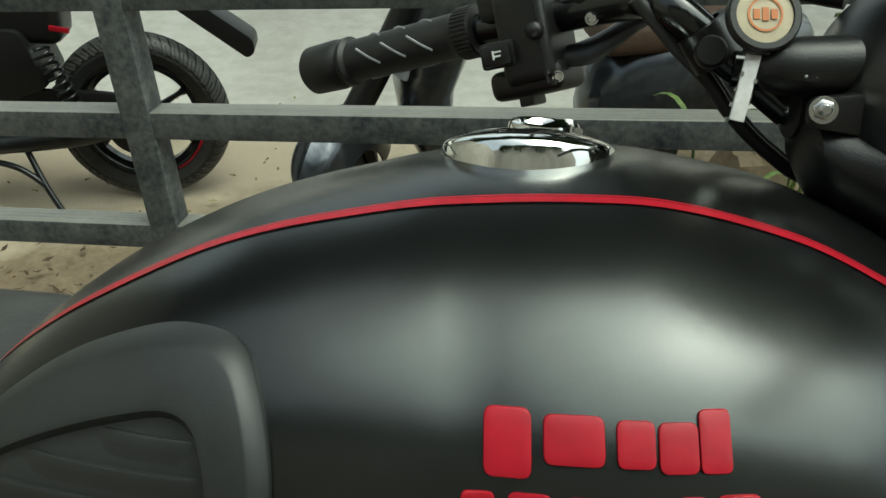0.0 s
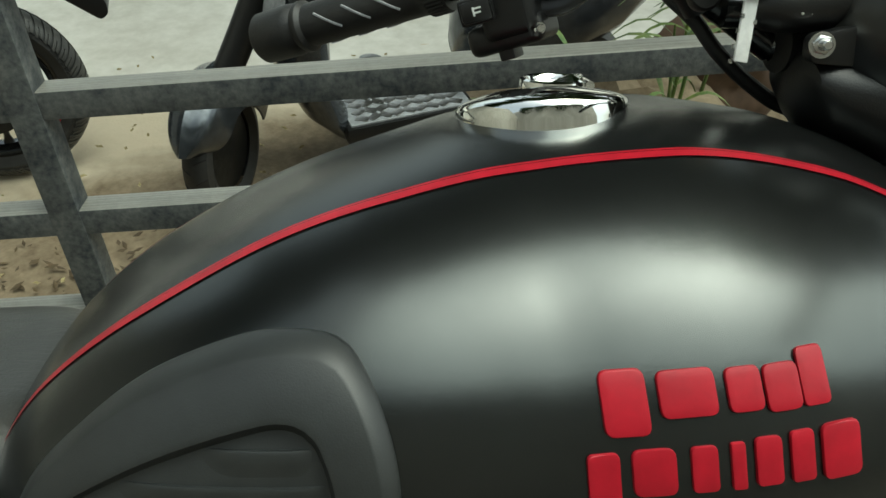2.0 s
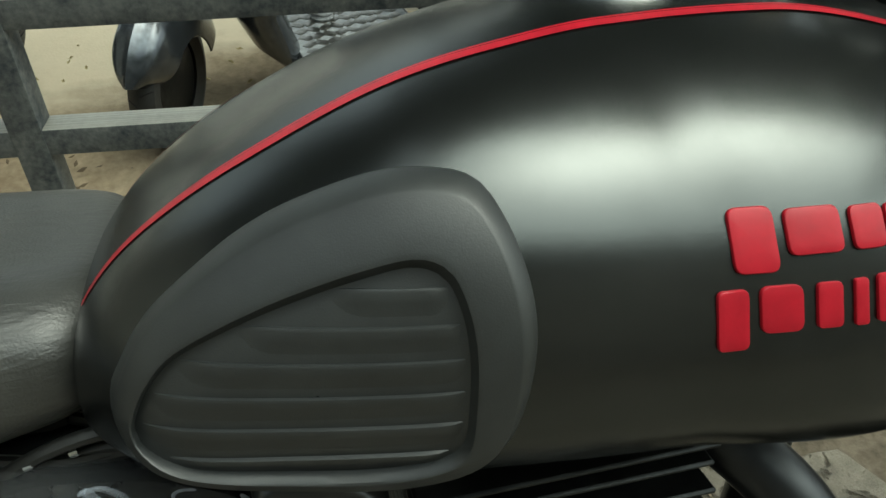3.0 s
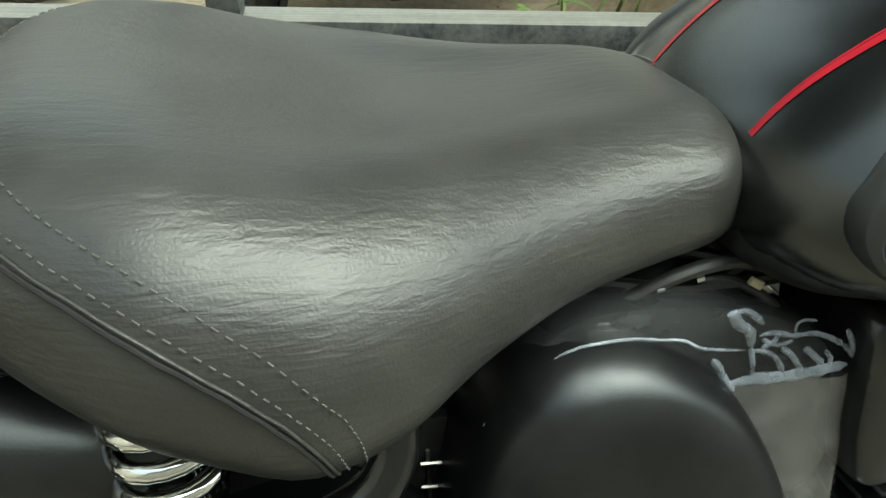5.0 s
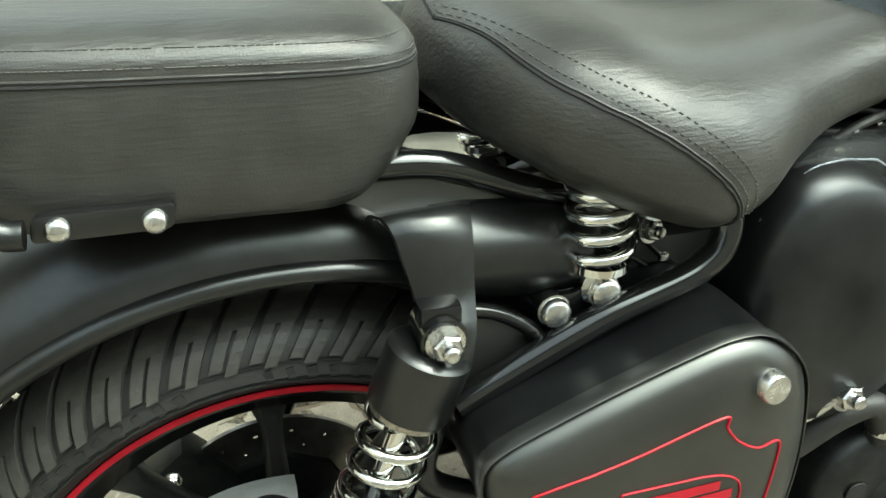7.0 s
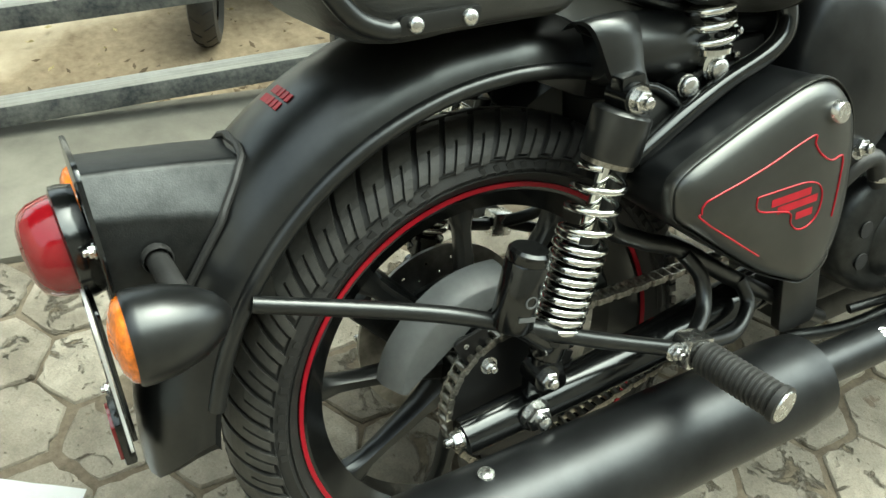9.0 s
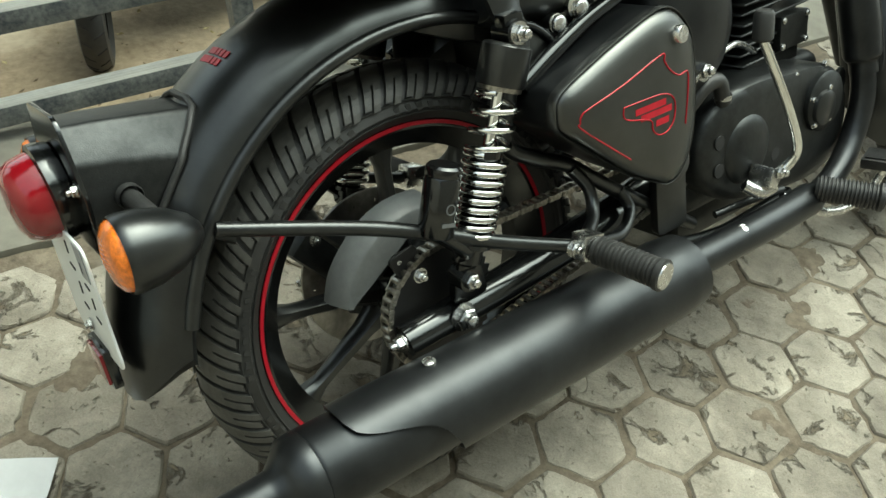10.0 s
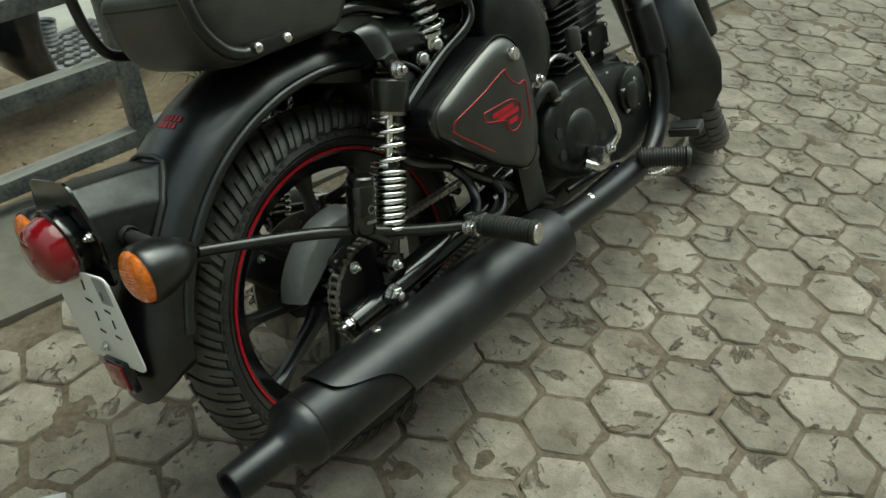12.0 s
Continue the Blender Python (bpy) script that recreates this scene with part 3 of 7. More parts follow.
PAD = [(x, z + 0.05 * max(0.0, z - 0.81)) for x, z in PAD]
WELL = [(x, z + 0.03 * max(0.0, z - 0.81)) for x, z in WELL]
outer, inner = dense(PAD), dense(WELL)
c_in = sum(inner, Vector((0, 0))) / len(inner)
shift = min(range(len(inner)), key=lambda s: sum((outer[k] - inner[(k + s) % len(inner)]).length for k in range(0, len(outer), 6)))
inner = inner[shift:] + inner[:shift]
for far in (False, True):
    secs = []
    for f, lift in ((0.0, -0.002), (0.0, 0.0025), (0.03, 0.0042), (0.26, 0.0085), (0.31, 0.0088), (0.85, 0.0088), (0.93, 0.008), (0.98, 0.004), (1.0, 0.0025)):
        secs.append([tank_side(*(o.lerp(i, f)), lift, far) for o, i in zip(outer, inner)])
    for f in np.linspace(0.06, 0.985, 20):
        secs.append([tank_side(*(i.lerp(c_in, f)), 0.0022, far) for i in inner])
    pad = part("knee_pad", rings(secs, caps=False), M_PAD, tank, "grained black rubber knee pad with ribs")
    for q in range(6):
        z = 0.7965 + 0.0138 * q
        cross = sorted(a.x + (b.x - a.x) * (z - a.y) / (b.y - a.y) for a, b in zip(inner, inner[1:] + inner[:1]) if (a.y - z) * (b.y - z) < 0)
        if len(cross) < 2:
            continue
        rows = []
        for x in np.linspace(cross[0] + 0.001, cross[-1] - 0.001, 24):
            fade = min(1.0, (x - cross[0]) / 0.014, (cross[-1] - x) / 0.008)
            rows.append([tank_side(x, z + dz, 0.0018 + (dl - 0.0018) * fade, far) for dz, dl in ((-0.0085, 0.0022), (-0.004, 0.003), (0.0, 0.0043), (0.0012, 0.004), (0.0017, 0.0018))])
        part("pad_rib", rings(rows, closed=False, caps=False), M_PAD, pad)
    # pressed lip along the lower edge
    lip = []
    for x in np.linspace(0.5135, 1.06, 60):
        q = [tank_side(x, ease(T_BOT, x) + dz, dl, far) for dz, dl in ((0.012, 0.0), (0.008, 0.003), (0.0045, 0.0075), (0.0005, 0.008), (0.0, 0.004))]
        lip.append(q)
    part("tank_flange", rings(lip, caps=False), M_PANEL, tank, "grey pressed lip along the tank's lower edge")

# tank emblem: plain red blocks, in two rows
def emblem(cx, cz, w, h, slant):
    secs = []
    pts = round_outline([(cx - w / 2, cz - h / 2), (cx + w / 2, cz - h / 2 + slant * w), (cx + w / 2, cz + h / 2 + slant * w), (cx - w / 2, cz + h / 2)], min(w, h) * 0.22, 4)
    for lift, k in ((0.0002, 1.0), (0.0014, 1.0), (0.0019, 0.97), (0.002, 0.92), (0.002, 0.6), (0.002, 0.2)):
        secs.append([tank_side(cx + (x - cx) * k, cz + (z - cz) * k, lift) for x, z in pts])
    g = rings(secs)
    return g


EMBLEM_1 = [(0.811, 0.871, 0.019, 0.024), (0.837, 0.873, 0.024, 0.017), (0.861, 0.8725, 0.015, 0.016), (0.8775, 0.8715, 0.0155, 0.017), (0.892, 0.8735, 0.0125, 0.021)]
EMBLEM_2 = [(0.7995, 0.841, 0.0135, 0.025), (0.82, 0.8445, 0.018, 0.019), (0.8405, 0.8445, 0.011, 0.0185), (0.8545, 0.8445, 0.006, 0.019), (0.8675, 0.845, 0.0115, 0.0195), (0.8825, 0.845, 0.0105, 0.0205), (0.9005, 0.8445, 0.018, 0.0225)]
for e in EMBLEM_1 + EMBLEM_2:
    part("emblem", emblem(*e, 0.0), M_RED, tank, "raised red emblem block")

# filler cap
cap_c = Vector((0.828, 0.006, 0.9515))
cap_n = (0.03, 0.21, 1)
capb = turned([(-0.02, 0.0508), (0.0, 0.0512), (0.0062, 0.0512), (0.0088, 0.0505), (0.0107, 0.0488), (0.0122, 0.0462), (0.014, 0.0415), (0.0162, 0.034), (0.0178, 0.027), (0.0184, 0.0225), (0.0184, 0.0)], cap_c, cap_n, 64)
cap = part("filler_cap", capb, M_CHROME, bike, "chrome fuel filler cap")
part("cap_recess", turned([(-0.02, 0.0548), (-0.0035, 0.0548), (-0.003, 0.0542), (-0.0035, 0.052), (-0.02, 0.05)], cap_c - Vector((0, 0, 0.0035)), (0.03, 0.06, 1), 64), M_SEAM, cap)
flap_n = Vector((0.07, -0.03, 1)).normalized()
flap_c = cap_c + Vector(cap_n).normalized() * 0.018 + Vector((0.007, 0.0, 0.0))
part("key_flap", turned([(-0.004, 0.017), (0.0, 0.0195), (0.002, 0.0198), (0.0055, 0.019), (0.0065, 0.0172), (0.0055, 0.0155), (0.003, 0.0145), (0.0034, 0.004), (0.004, 0.0)], flap_c, flap_n, 44), M_CHROME, cap)
wedge = rings([[(0.0, -0.008, 0.003), (0.0, 0.008, 0.003), (0.0, 0.0, 0.004)], [(0.012, -0.007, 0.003), (0.012, 0.007, 0.003), (0.012, 0.0, 0.0078)], [(0.0185, -0.005, 0.003), (0.0185, 0.005, 0.003), (0.0185, 0.0, 0.0072)]])
part("flap_grip", moved(wedge, Matrix.Translation(flap_c)), M_CHROME, cap, smooth=False)
part("flap_hinge", tube([flap_c + Vector((0.021, -0.008, 0.001)), flap_c + Vector((0.022, 0.008, 0.001))], 0.0028, 10, smooth=False), M_CHROME, cap)

# rider's seat
S_TOP = [(0.142, 0.815), (0.155, 0.848), (0.175, 0.866), (0.21, 0.873), (0.25, 0.870), (0.3, 0.859), (0.36, 0.849), (0.43, 0.845), (0.49, 0.847), (0.52, 0.844), (0.536, 0.838), (0.546, 0.828), (0.552, 0.81)]
S_BOT = [(0.142, 0.80), (0.16, 0.785), (0.19, 0.768), (0.225, 0.748), (0.264, 0.731), (0.305, 0.718), (0.335, 0.722), (0.376, 0.742), (0.43, 0.758), (0.5, 0.768), (0.558, 0.785)]
S_W = [(0.142, 0.03), (0.147, 0.07), (0.16, 0.115), (0.18, 0.15), (0.21, 0.178), (0.26, 0.2), (0.3, 0.203), (0.34, 0.19), (0.39, 0.158), (0.44, 0.13), (0.49, 0.112), (0.51, 0.107), (0.522, 0.1), (0.532, 0.088), (0.541, 0.07), (0.548, 0.045), (0.552, 0.015)]


def seat_point(x, a, lift=0.0):
    top, bot, w = ease(S_TOP, x), ease(S_BOT, x), ease(S_W, x) + lift
    mid = bot + (top - bot) * 0.42
    c, s = math.cos(a), math.sin(a)
    nose = min(1.0, max(0.0, (x - 0.26) / 0.12))
    nose = nose * nose * (3 - 2 * nose)
    e1, e2 = (0.64 - 0.02 * nose, 0.9 - 0.1 * nose) if s >= 0 else (0.5, 0.7)
    up = (top - mid if s >= 0 else mid - bot) + lift
    y = -w * math.copysign(abs(c) ** e1, c)
    z = mid + up * math.copysign(abs(s) ** e2, s)
    if s > 0:
        # dished seating area, wide over the haunches and narrow at the nose
        half = 0.62 * w * (1 - 0.25 * nose)
        z += (0.004 - 0.017 / (1 + (y / half) ** 6)) * math.exp(-(((x - 0.35) / 0.115) ** 2)) * s
    return Vector((x, y, z))


xs = [0.142 + 0.41 * (0.5 - 0.5 * math.cos(math.pi * k / 64)) for k in range(65)]
seat = part("rider_seat", rings([[seat_point(x, a) for a in np.linspace(0, 2 * math.pi, 80, endpoint=False)] for x in xs]), M_LEATHER, bike, "black vinyl sprung rider's saddle")


def seat_at(x, z, lift=0.0):
    """Near side of the saddle at a height."""
    best = min((seat_point(x, a, lift) for a in np.linspace(-1.45, 1.0, 420)), key=lambda p: abs(p.z - z))
    return best


SEAM = [(0.157, 0.853), (0.163, 0.852), (0.173, 0.848), (0.188, 0.839), (0.206, 0.831), (0.228, 0.822), (0.257, 0.806), (0.284, 0.787), (0.305, 0.766), (0.314, 0.748), (0.316, 0.728)]


def seam_line(off):
    """Seam from the rear over the haunch down to the lower edge; off: how far above it a stitch row runs."""
    pts = [Vector((0.1575 + off * 0.4, 0.0, 0.0)), Vector((0.1578 + off * 0.4, -0.03, 0.0)), Vector((0.158 + off * 0.4, -0.055, 0.0))]
    for p in pts:
        best = min((seat_point(p.x, a, 0.0006) for a in np.linspace(0.3, 1.57, 120)), key=lambda q: abs(q.y - p.y))
        p.y, p.z = best.y, best.z
    for p in smooth_path([(x, z, 0) for x, z in SEAM], 4)[6:]:
        pts.append(seat_at(p.x + off * 0.55, p.y + off * 0.75, 0.0006))
    return pts


def settle(pts, lift):
    """Even out a line and lay it on the saddle again."""
    for _ in range(14):
        pts = [pts[0]] + [(a + b * 2 + c) / 4 for a, b, c in zip(pts, pts[1:], pts[2:])] + [pts[-1]]
    return [min((seat_point(p.x, a, lift) for a in np.linspace(-1.45, 1.57, 360)), key=lambda q: (q - p).length_squared) for p in pts]


nose = [seat_point(0.532, a, 0.0012) for a in np.linspace(-0.6, math.pi + 0.6, 70)]
part("nose_welt", tube(nose, 0.0014, 6, smooth=False), M_THREAD, seat)
SEAMS = [settle(seam_line(off), 0.0005) for off in (0.0, 0.0028, 0.0085, 0.0195)]
for side in (1, -1):
    def flip(pts):
        return [(p.x, p.y * side, p.z) for p in pts]
    part("seam", tube(smooth_path(flip(SEAMS[0]), 2), 0.0011, 6, smooth=False), M_SEAM, seat)
    part("piping", tube(smooth_path(flip(SEAMS[1]), 2), 0.0008, 8, smooth=False), M_LEATHER, seat)
    for row in SEAMS[2:]:
        line = smooth_path(flip(row), 3)
        stitches = [tube([line[k], line[k + 1]], 0.0004, 5, smooth=False) for k in range(0, len(line) - 2, 2)]
        tagged(part("stitching", join(*stitches), M_THREAD, seat), kind="stuff")

# pillion seat: box cushion, undercut at both ends, domed on top
P_FRONT = [(0.758, 0.072), (0.761, 0.082), (0.775, 0.098), (0.792, 0.1135), (0.802, 0.121), (0.812, 0.1245), (0.83, 0.1255), (0.858, 0.122), (0.868, 0.114), (0.877, 0.094), (0.882, 0.06), (0.884, 0.02)]
P_REAR = [(0.758, -0.12), (0.762, -0.14), (0.775, -0.16), (0.8, -0.181), (0.84, -0.19), (0.858, -0.188), (0.868, -0.179), (0.877, -0.158), (0.882, -0.12), (0.884, -0.08)]
P_HALF = [(0.758, 0.124), (0.762, 0.13), (0.775, 0.134), (0.8, 0.1365), (0.83, 0.1372), (0.858, 0.1345), (0.868, 0.126), (0.877, 0.104), (0.882, 0.068), (0.884, 0.03)]


def pillion_point(z, a, lift=0.0):
    xf, xr, hw = ease(P_FRONT, z), ease(P_REAR, z), ease(P_HALF, z)
    c, s = math.cos(a), math.sin(a)
    x = (xf + xr) / 2 + ((xf - xr) / 2 + lift) * math.copysign(abs(c) ** 0.42, c)
    y = -(hw + lift) * math.copysign(abs(s) ** 0.42, s)
    rise = min(1.0, max(0.0, (z - 0.78) / 0.08))
    dip = 0.006 * max(0.0, 1 - rise * 3) * math.cos((x + 0.03) * 20)
    return Vector((x, y, z + dip + rise * 0.014 * min(1.0, (0.115 - x) / 0.285)))


zs = [0.758, 0.76, 0.764, 0.77, 0.778, 0.79, 0.805, 0.812, 0.82, 0.835, 0.846, 0.8525, 0.8565, 0.8605, 0.8645, 0.869, 0.873, 0.877, 0.88, 0.8825, 0.884]
ring_a = [2 * math.pi * (k + 0.5 * math.sin(4 * math.pi * k / 120) * 2.2) / 120 for k in range(120)]
pil = part("pillion_seat", rings([[pillion_point(z, a) for a in ring_a] for z in zs]), M_LEATHER, bike, "black vinyl pillion seat")


def pillion_loop(z, lift=0.0):
    pts = [pillion_point(z, a, lift) for a in np.linspace(-0.15 * math.pi, 1.15 * math.pi, 900)]
    run, keep = 0.0, [pts[0]]
    for p, q in zip(pts, pts[1:]):
        run += (q - p).length
        if run > 0.0034:
            keep.append(q)
            run = 0.0
    return keep


part("seam", tube(pillion_loop(0.8495, 0.0003), 0.0011, 6, smooth=False), M_SEAM, pil)
part("piping", tube(pillion_loop(0.852, 0.0), 0.0010, 8, smooth=False), M_LEATHER, pil)
for zz in (0.857, 0.8665):
    line = pillion_loop(zz, 0.0004)
    tagged(part("stitching", join(*[tube([p, p.lerp(q, 0.72)], 0.0004, 5, smooth=False) for p, q in zip(line, line[1:])]), M_THREAD, pil), kind="stuff")
rail = part("grab_rail", tube([(-0.128, -0.148, 0.779), (-0.14, -0.148, 0.781), (-0.165, -0.148, 0.795), (-0.188, -0.148, 0.83), (-0.197, -0.145, 0.88), (-0.205, -0.12, 0.925), (-0.208, 0.0, 0.94), (-0.205, 0.12, 0.925), (-0.197, 0.145, 0.88), (-0.188, 0.148, 0.83), (-0.165, 0.148, 0.795), (-0.1, 0.148, 0.778)], 0.009, 14), M_MATT, bike, "black tubular grab rail")
part("rail_plate", plate(round_outline([(-0.127, 0.772), (-0.047, 0.771), (-0.043, 0.787), (-0.123, 0.789)], 0.006), -0.1475, -0.1385), M_MATT, rail)
for p in ((-0.110, -0.1475, 0.780), (-0.057, -0.1475, 0.778)):
    part("bolt", turned([(0.0, 0.0078), (0.003, 0.0076), (0.0055, 0.006), (0.0068, 0.003), (0.007, 0.0)], p, (0, -1, 0), 20), M_STEEL, rail, "domed zinc bolt")

# rear wheel
AX = Vector((0, 0, 0.318))


def wheel(name, centre, R, rr, w, parent, spokes, near=True, turn=0.0):
    """Tyre, red-lined rim, hub and spokes in the xz plane about a centre."""
    top = new(name)
    top.parent = parent
    top.matrix_basis = Matrix.Translation(centre) @ pose(0, 0, 0, 0, 0, turn)
    y = Vector((0, 1, 0))
    prof = []
    for k in range(19):
        a = -0.62 * math.pi + 1.24 * math.pi * k / 18
        prof.append((w * math.sin(a) * (0.96 if abs(math.sin(a)) < 0.99 else 1), R - w * 0.92 + w * 0.92 * math.cos(a)))
    prof = [(-w * 0.72, rr + 0.002)] + prof[2:-2] + [(w * 0.72, rr + 0.002)]
    part("tyre", turned(prof, (0, 0, 0), y, 120), M_RUBBER, top, "black ribbed tyre")
    # tread blocks across each half of the crown, slotted from the shoulder inwards
    lugs = []
    count = 56
    step = 2 * math.pi / count

    def lug(s, f0, f1, a0, half, lift):
        rows = []
        for f in np.linspace(f0, f1, 5):
            b = s * (0.06 + 1.24 * f)
            yy, rad = w * math.sin(b) * 0.97, R - w * 0.92 + w * 0.92 * math.cos(b)
            aa = a0 - 0.13 * f
            out = Vector((0, math.sin(b), math.cos(b)))
            row = []
            for da, dr in ((-half, -0.004), (-half * 0.95, lift), (half * 0.95, lift), (half, -0.004)):
                q, yq = rad + out.z * dr, yy + out.y * dr
                row.append((q * math.sin(aa + da), yq, q * math.cos(aa + da)))
            rows.append(row)
        return rings(rows, closed=False, caps=True)
    for k in range(count):
        for s in (-1, 1):
            a0 = step * (k + (0.5 if s > 0 else 0))
            lugs.append(lug(s, 0.0, 0.52, a0, step * 0.41, 0.005))
            for sub in (-1, 1):
                lugs.append(lug(s, 0.52, 1.0 if sub > 0 else 0.93, a0 + sub * step * 0.215, step * 0.17, 0.005))
    tagged(part("tread", join(*lugs), M_TREAD, top, smooth=False), kind="stuff")
    bars = []
    random.seed(4)
    for k in range(96):
        if k % 24 in (9, 10, 11, 21, 22, 23):
            continue
        a = 360 * k / 96
        for s in (-1, 1):
            wide = random.uniform(0.006, 0.0095)
            bars.append(block(wide, 0.0016, 0.0105, 0, pose(0, 0, 0, 0, a, 0) @ pose(0, s * w * 0.975, R - 0.0475, 4 * s, random.choice((-14, 0, 14)), 0)))
    tagged(part("sidewall_lettering", join(*bars), M_RUBBER, top, smooth=False), kind="stuff")
    for s in (-1, 1):
        for rad, yy, th in ((R - 0.0565, 0.945, 0.0012), (R - 0.0375, 0.95, 0.0012)):
            part("wall_ridge", turned([(s * (w * yy - 0.001), rad - th), (s * (w * yy + 0.0016), rad - th * 0.4), (s * (w * yy + 0.0016), rad + th * 0.4), (s * (w * yy - 0.001), rad + th)], (0, 0, 0), y, 96), M_RUBBER, top)
    part("rim", turned([(-w * 0.74, rr - 0.006), (-w * 0.76, rr + 0.006), (-w * 0.70, rr + 0.007), (-w * 0.6, rr - 0.008), (-w * 0.2, rr - 0.022), (w * 0.2, rr - 0.022), (w * 0.6, rr - 0.008), (w * 0.70, rr + 0.007), (w * 0.76, rr + 0.006), (w * 0.74, rr - 0.006), (w * 0.58, rr - 0.016), (w * 0.3, rr - 0.034), (-w * 0.3, rr - 0.034), (-w * 0.58, rr - 0.016), (-w * 0.74, rr - 0.006)], (0, 0, 0), y, 96), M_GLOSS, top, "gloss black alloy rim")
    for s in (-1, 1):
        part("rim_stripe", turned([(s * w * 0.765, rr - 0.002), (s * (w * 0.765 + 0.0016), rr - 0.0015), (s * (w * 0.775 + 0.0016), rr + 0.0035), (s * w * 0.775, rr + 0.004)], (0, 0, 0), y, 96), M_RED, top, "red rim stripe")
    hub = part("hub", turned([(-0.055, 0.0), (-0.055, 0.04), (-0.04, 0.055), (0.04, 0.055), (0.055, 0.045), (0.055, 0.0)], (0, 0, 0), y, 36), M_GLOSS, top)
    for k in range(spokes):
        a = 2 * math.pi * (k - 0.012) / spokes
        d = Vector((math.sin(a), 0, math.cos(a)))
        t = d.cross(y)
        rows = []
        for f, ww, th in ((0.045, 0.022, 0.024), (0.09, 0.012, 0.018), (0.16, 0.0095, 0.014), (rr - 0.06, 0.0105, 0.013), (rr - 0.03, 0.019, 0.016), (rr - 0.02, 0.03, 0.018)):
            p = d * f
            rows.append([p + t * ww * cx + y * th * cy for cx, cy in ((-1, -0.5), (-0.5, -1), (0.5, -1), (1, -0.5), (1, 0.5), (0.5, 1), (-0.5, 1), (-1, 0.5))])
        part("spoke", rings(rows), M_MATT, top)
    return top, hub


rear, hub = wheel("rear_wheel", AX, 0.318, 0.244, 0.058, bike, 9)


def disc(centre, r, r2, y, parent, holes=18):
    """Drilled brake disc with slotted carrier."""
    n = 144
    bm = bmesh.new()
    verts = {}
    radii = [r2 + (r - r2) * f for f in (0.0, 0.2, 0.32, 0.55, 0.67, 1.0)]
    for k in range(n):
        for i, rad in enumerate(radii):
            for j, yy in enumerate((y - 0.0025, y + 0.0025)):
                a = 2 * math.pi * k / n
                verts[k, i, j] = bm.verts.new((centre.x + rad * math.sin(a), yy, centre.z + rad * math.cos(a)))
    for k in range(n):
        k2 = (k + 1) % n
        for i in range(5):
            hole = (i == 1 and k % 8 == 0) or (i == 3 and k % 8 == 4)
            if not hole:
                bm.faces.new((verts[k, i, 0], verts[k2, i, 0], verts[k2, i + 1, 0], verts[k, i + 1, 0]))
                bm.faces.new((verts[k, i, 1], verts[k, i + 1, 1], verts[k2, i + 1, 1], verts[k2, i, 1]))
        for i in (0, 5):
            bm.faces.new((verts[k, i, 0], verts[k, i, 1], verts[k2, i, 1], verts[k2, i, 0]))
    return part("brake_disc", bm, M_DISC, parent, "drilled steel brake disc", smooth=False)


disc(AX, 0.125, 0.075, 0.075, bike)
part("brake_carrier", turned([(0.066, 0.0), (0.066, 0.08), (0.074, 0.082), (0.074, 0.0)], AX, (0, 1, 0), 10), M_CAST, bike)
cal = part("brake_caliper", block(0.07, 0.05, 0.09, 0.012, Matrix.Translation((-0.085, 0.075, 0.385)) @ pose(0, 0, 0, 0, -40, 0)), M_CAST, bike)
part("caliper_bolt", bolt((-0.1, 0.05, 0.41), (0, -1, 0), 0.007, 0.007), M_STEEL, cal)

# sprocket, chain and guard
SP = Vector((0.0, -0.1, 0.318))
teeth = []
for k in range(76):
    a = 2 * math.pi * k / 76
    teeth.append((SP.x + (0.091 if k % 2 else 0.084) * math.sin(a), SP.z + (0.091 if k % 2 else 0.084) * math.cos(a)))
part("sprocket", plate(teeth, -0.103, -0.097, 0), M_PLASTIC, bike, smooth=False)
chain = new("drive_chain")
chain.parent = bike
tagged(chain, "oily steel roller chain")
loop = []
front_s = Vector((0.50, -0.1, 0.36))
for k in range(40):
    a = math.pi * 0.98 + math.pi * 1.04 * k / 39
    loop.append(Vector((SP.x + 0.092 * math.sin(a), SP.y, SP.z + 0.092 * math.cos(a))))
for k in range(1, 40):
    t = k / 40
    loop.append(Vector((0.0 + t * 0.5, SP.y, 0.41 + (0.398 - 0.41) * t)))
for k in range(12):
    a = math.pi * k / 11
    loop.append(Vector((front_s.x + 0.038 * math.sin(a), SP.y, front_s.z + 0.038 * math.cos(a))))
for k in range(1, 40):
    t = k / 40
    loop.append(Vector((0.5 - t * 0.5, SP.y, 0.322 + (0.226 - 0.322) * t)))
length = [0.0]
for i in range(len(loop)):
    length.append(length[-1] + (loop[(i + 1) % len(loop)] - loop[i]).length)
links = int(length[-1] / 0.0138)


def along(d):
    d %= length[-1]
    i = min(int(np.searchsorted(length, d, side="right")) - 1, len(loop) - 1)
    seg = length[i + 1] - length[i]
    return loop[i].lerp(loop[(i + 1) % len(loop)], (d - length[i]) / seg if seg else 0)


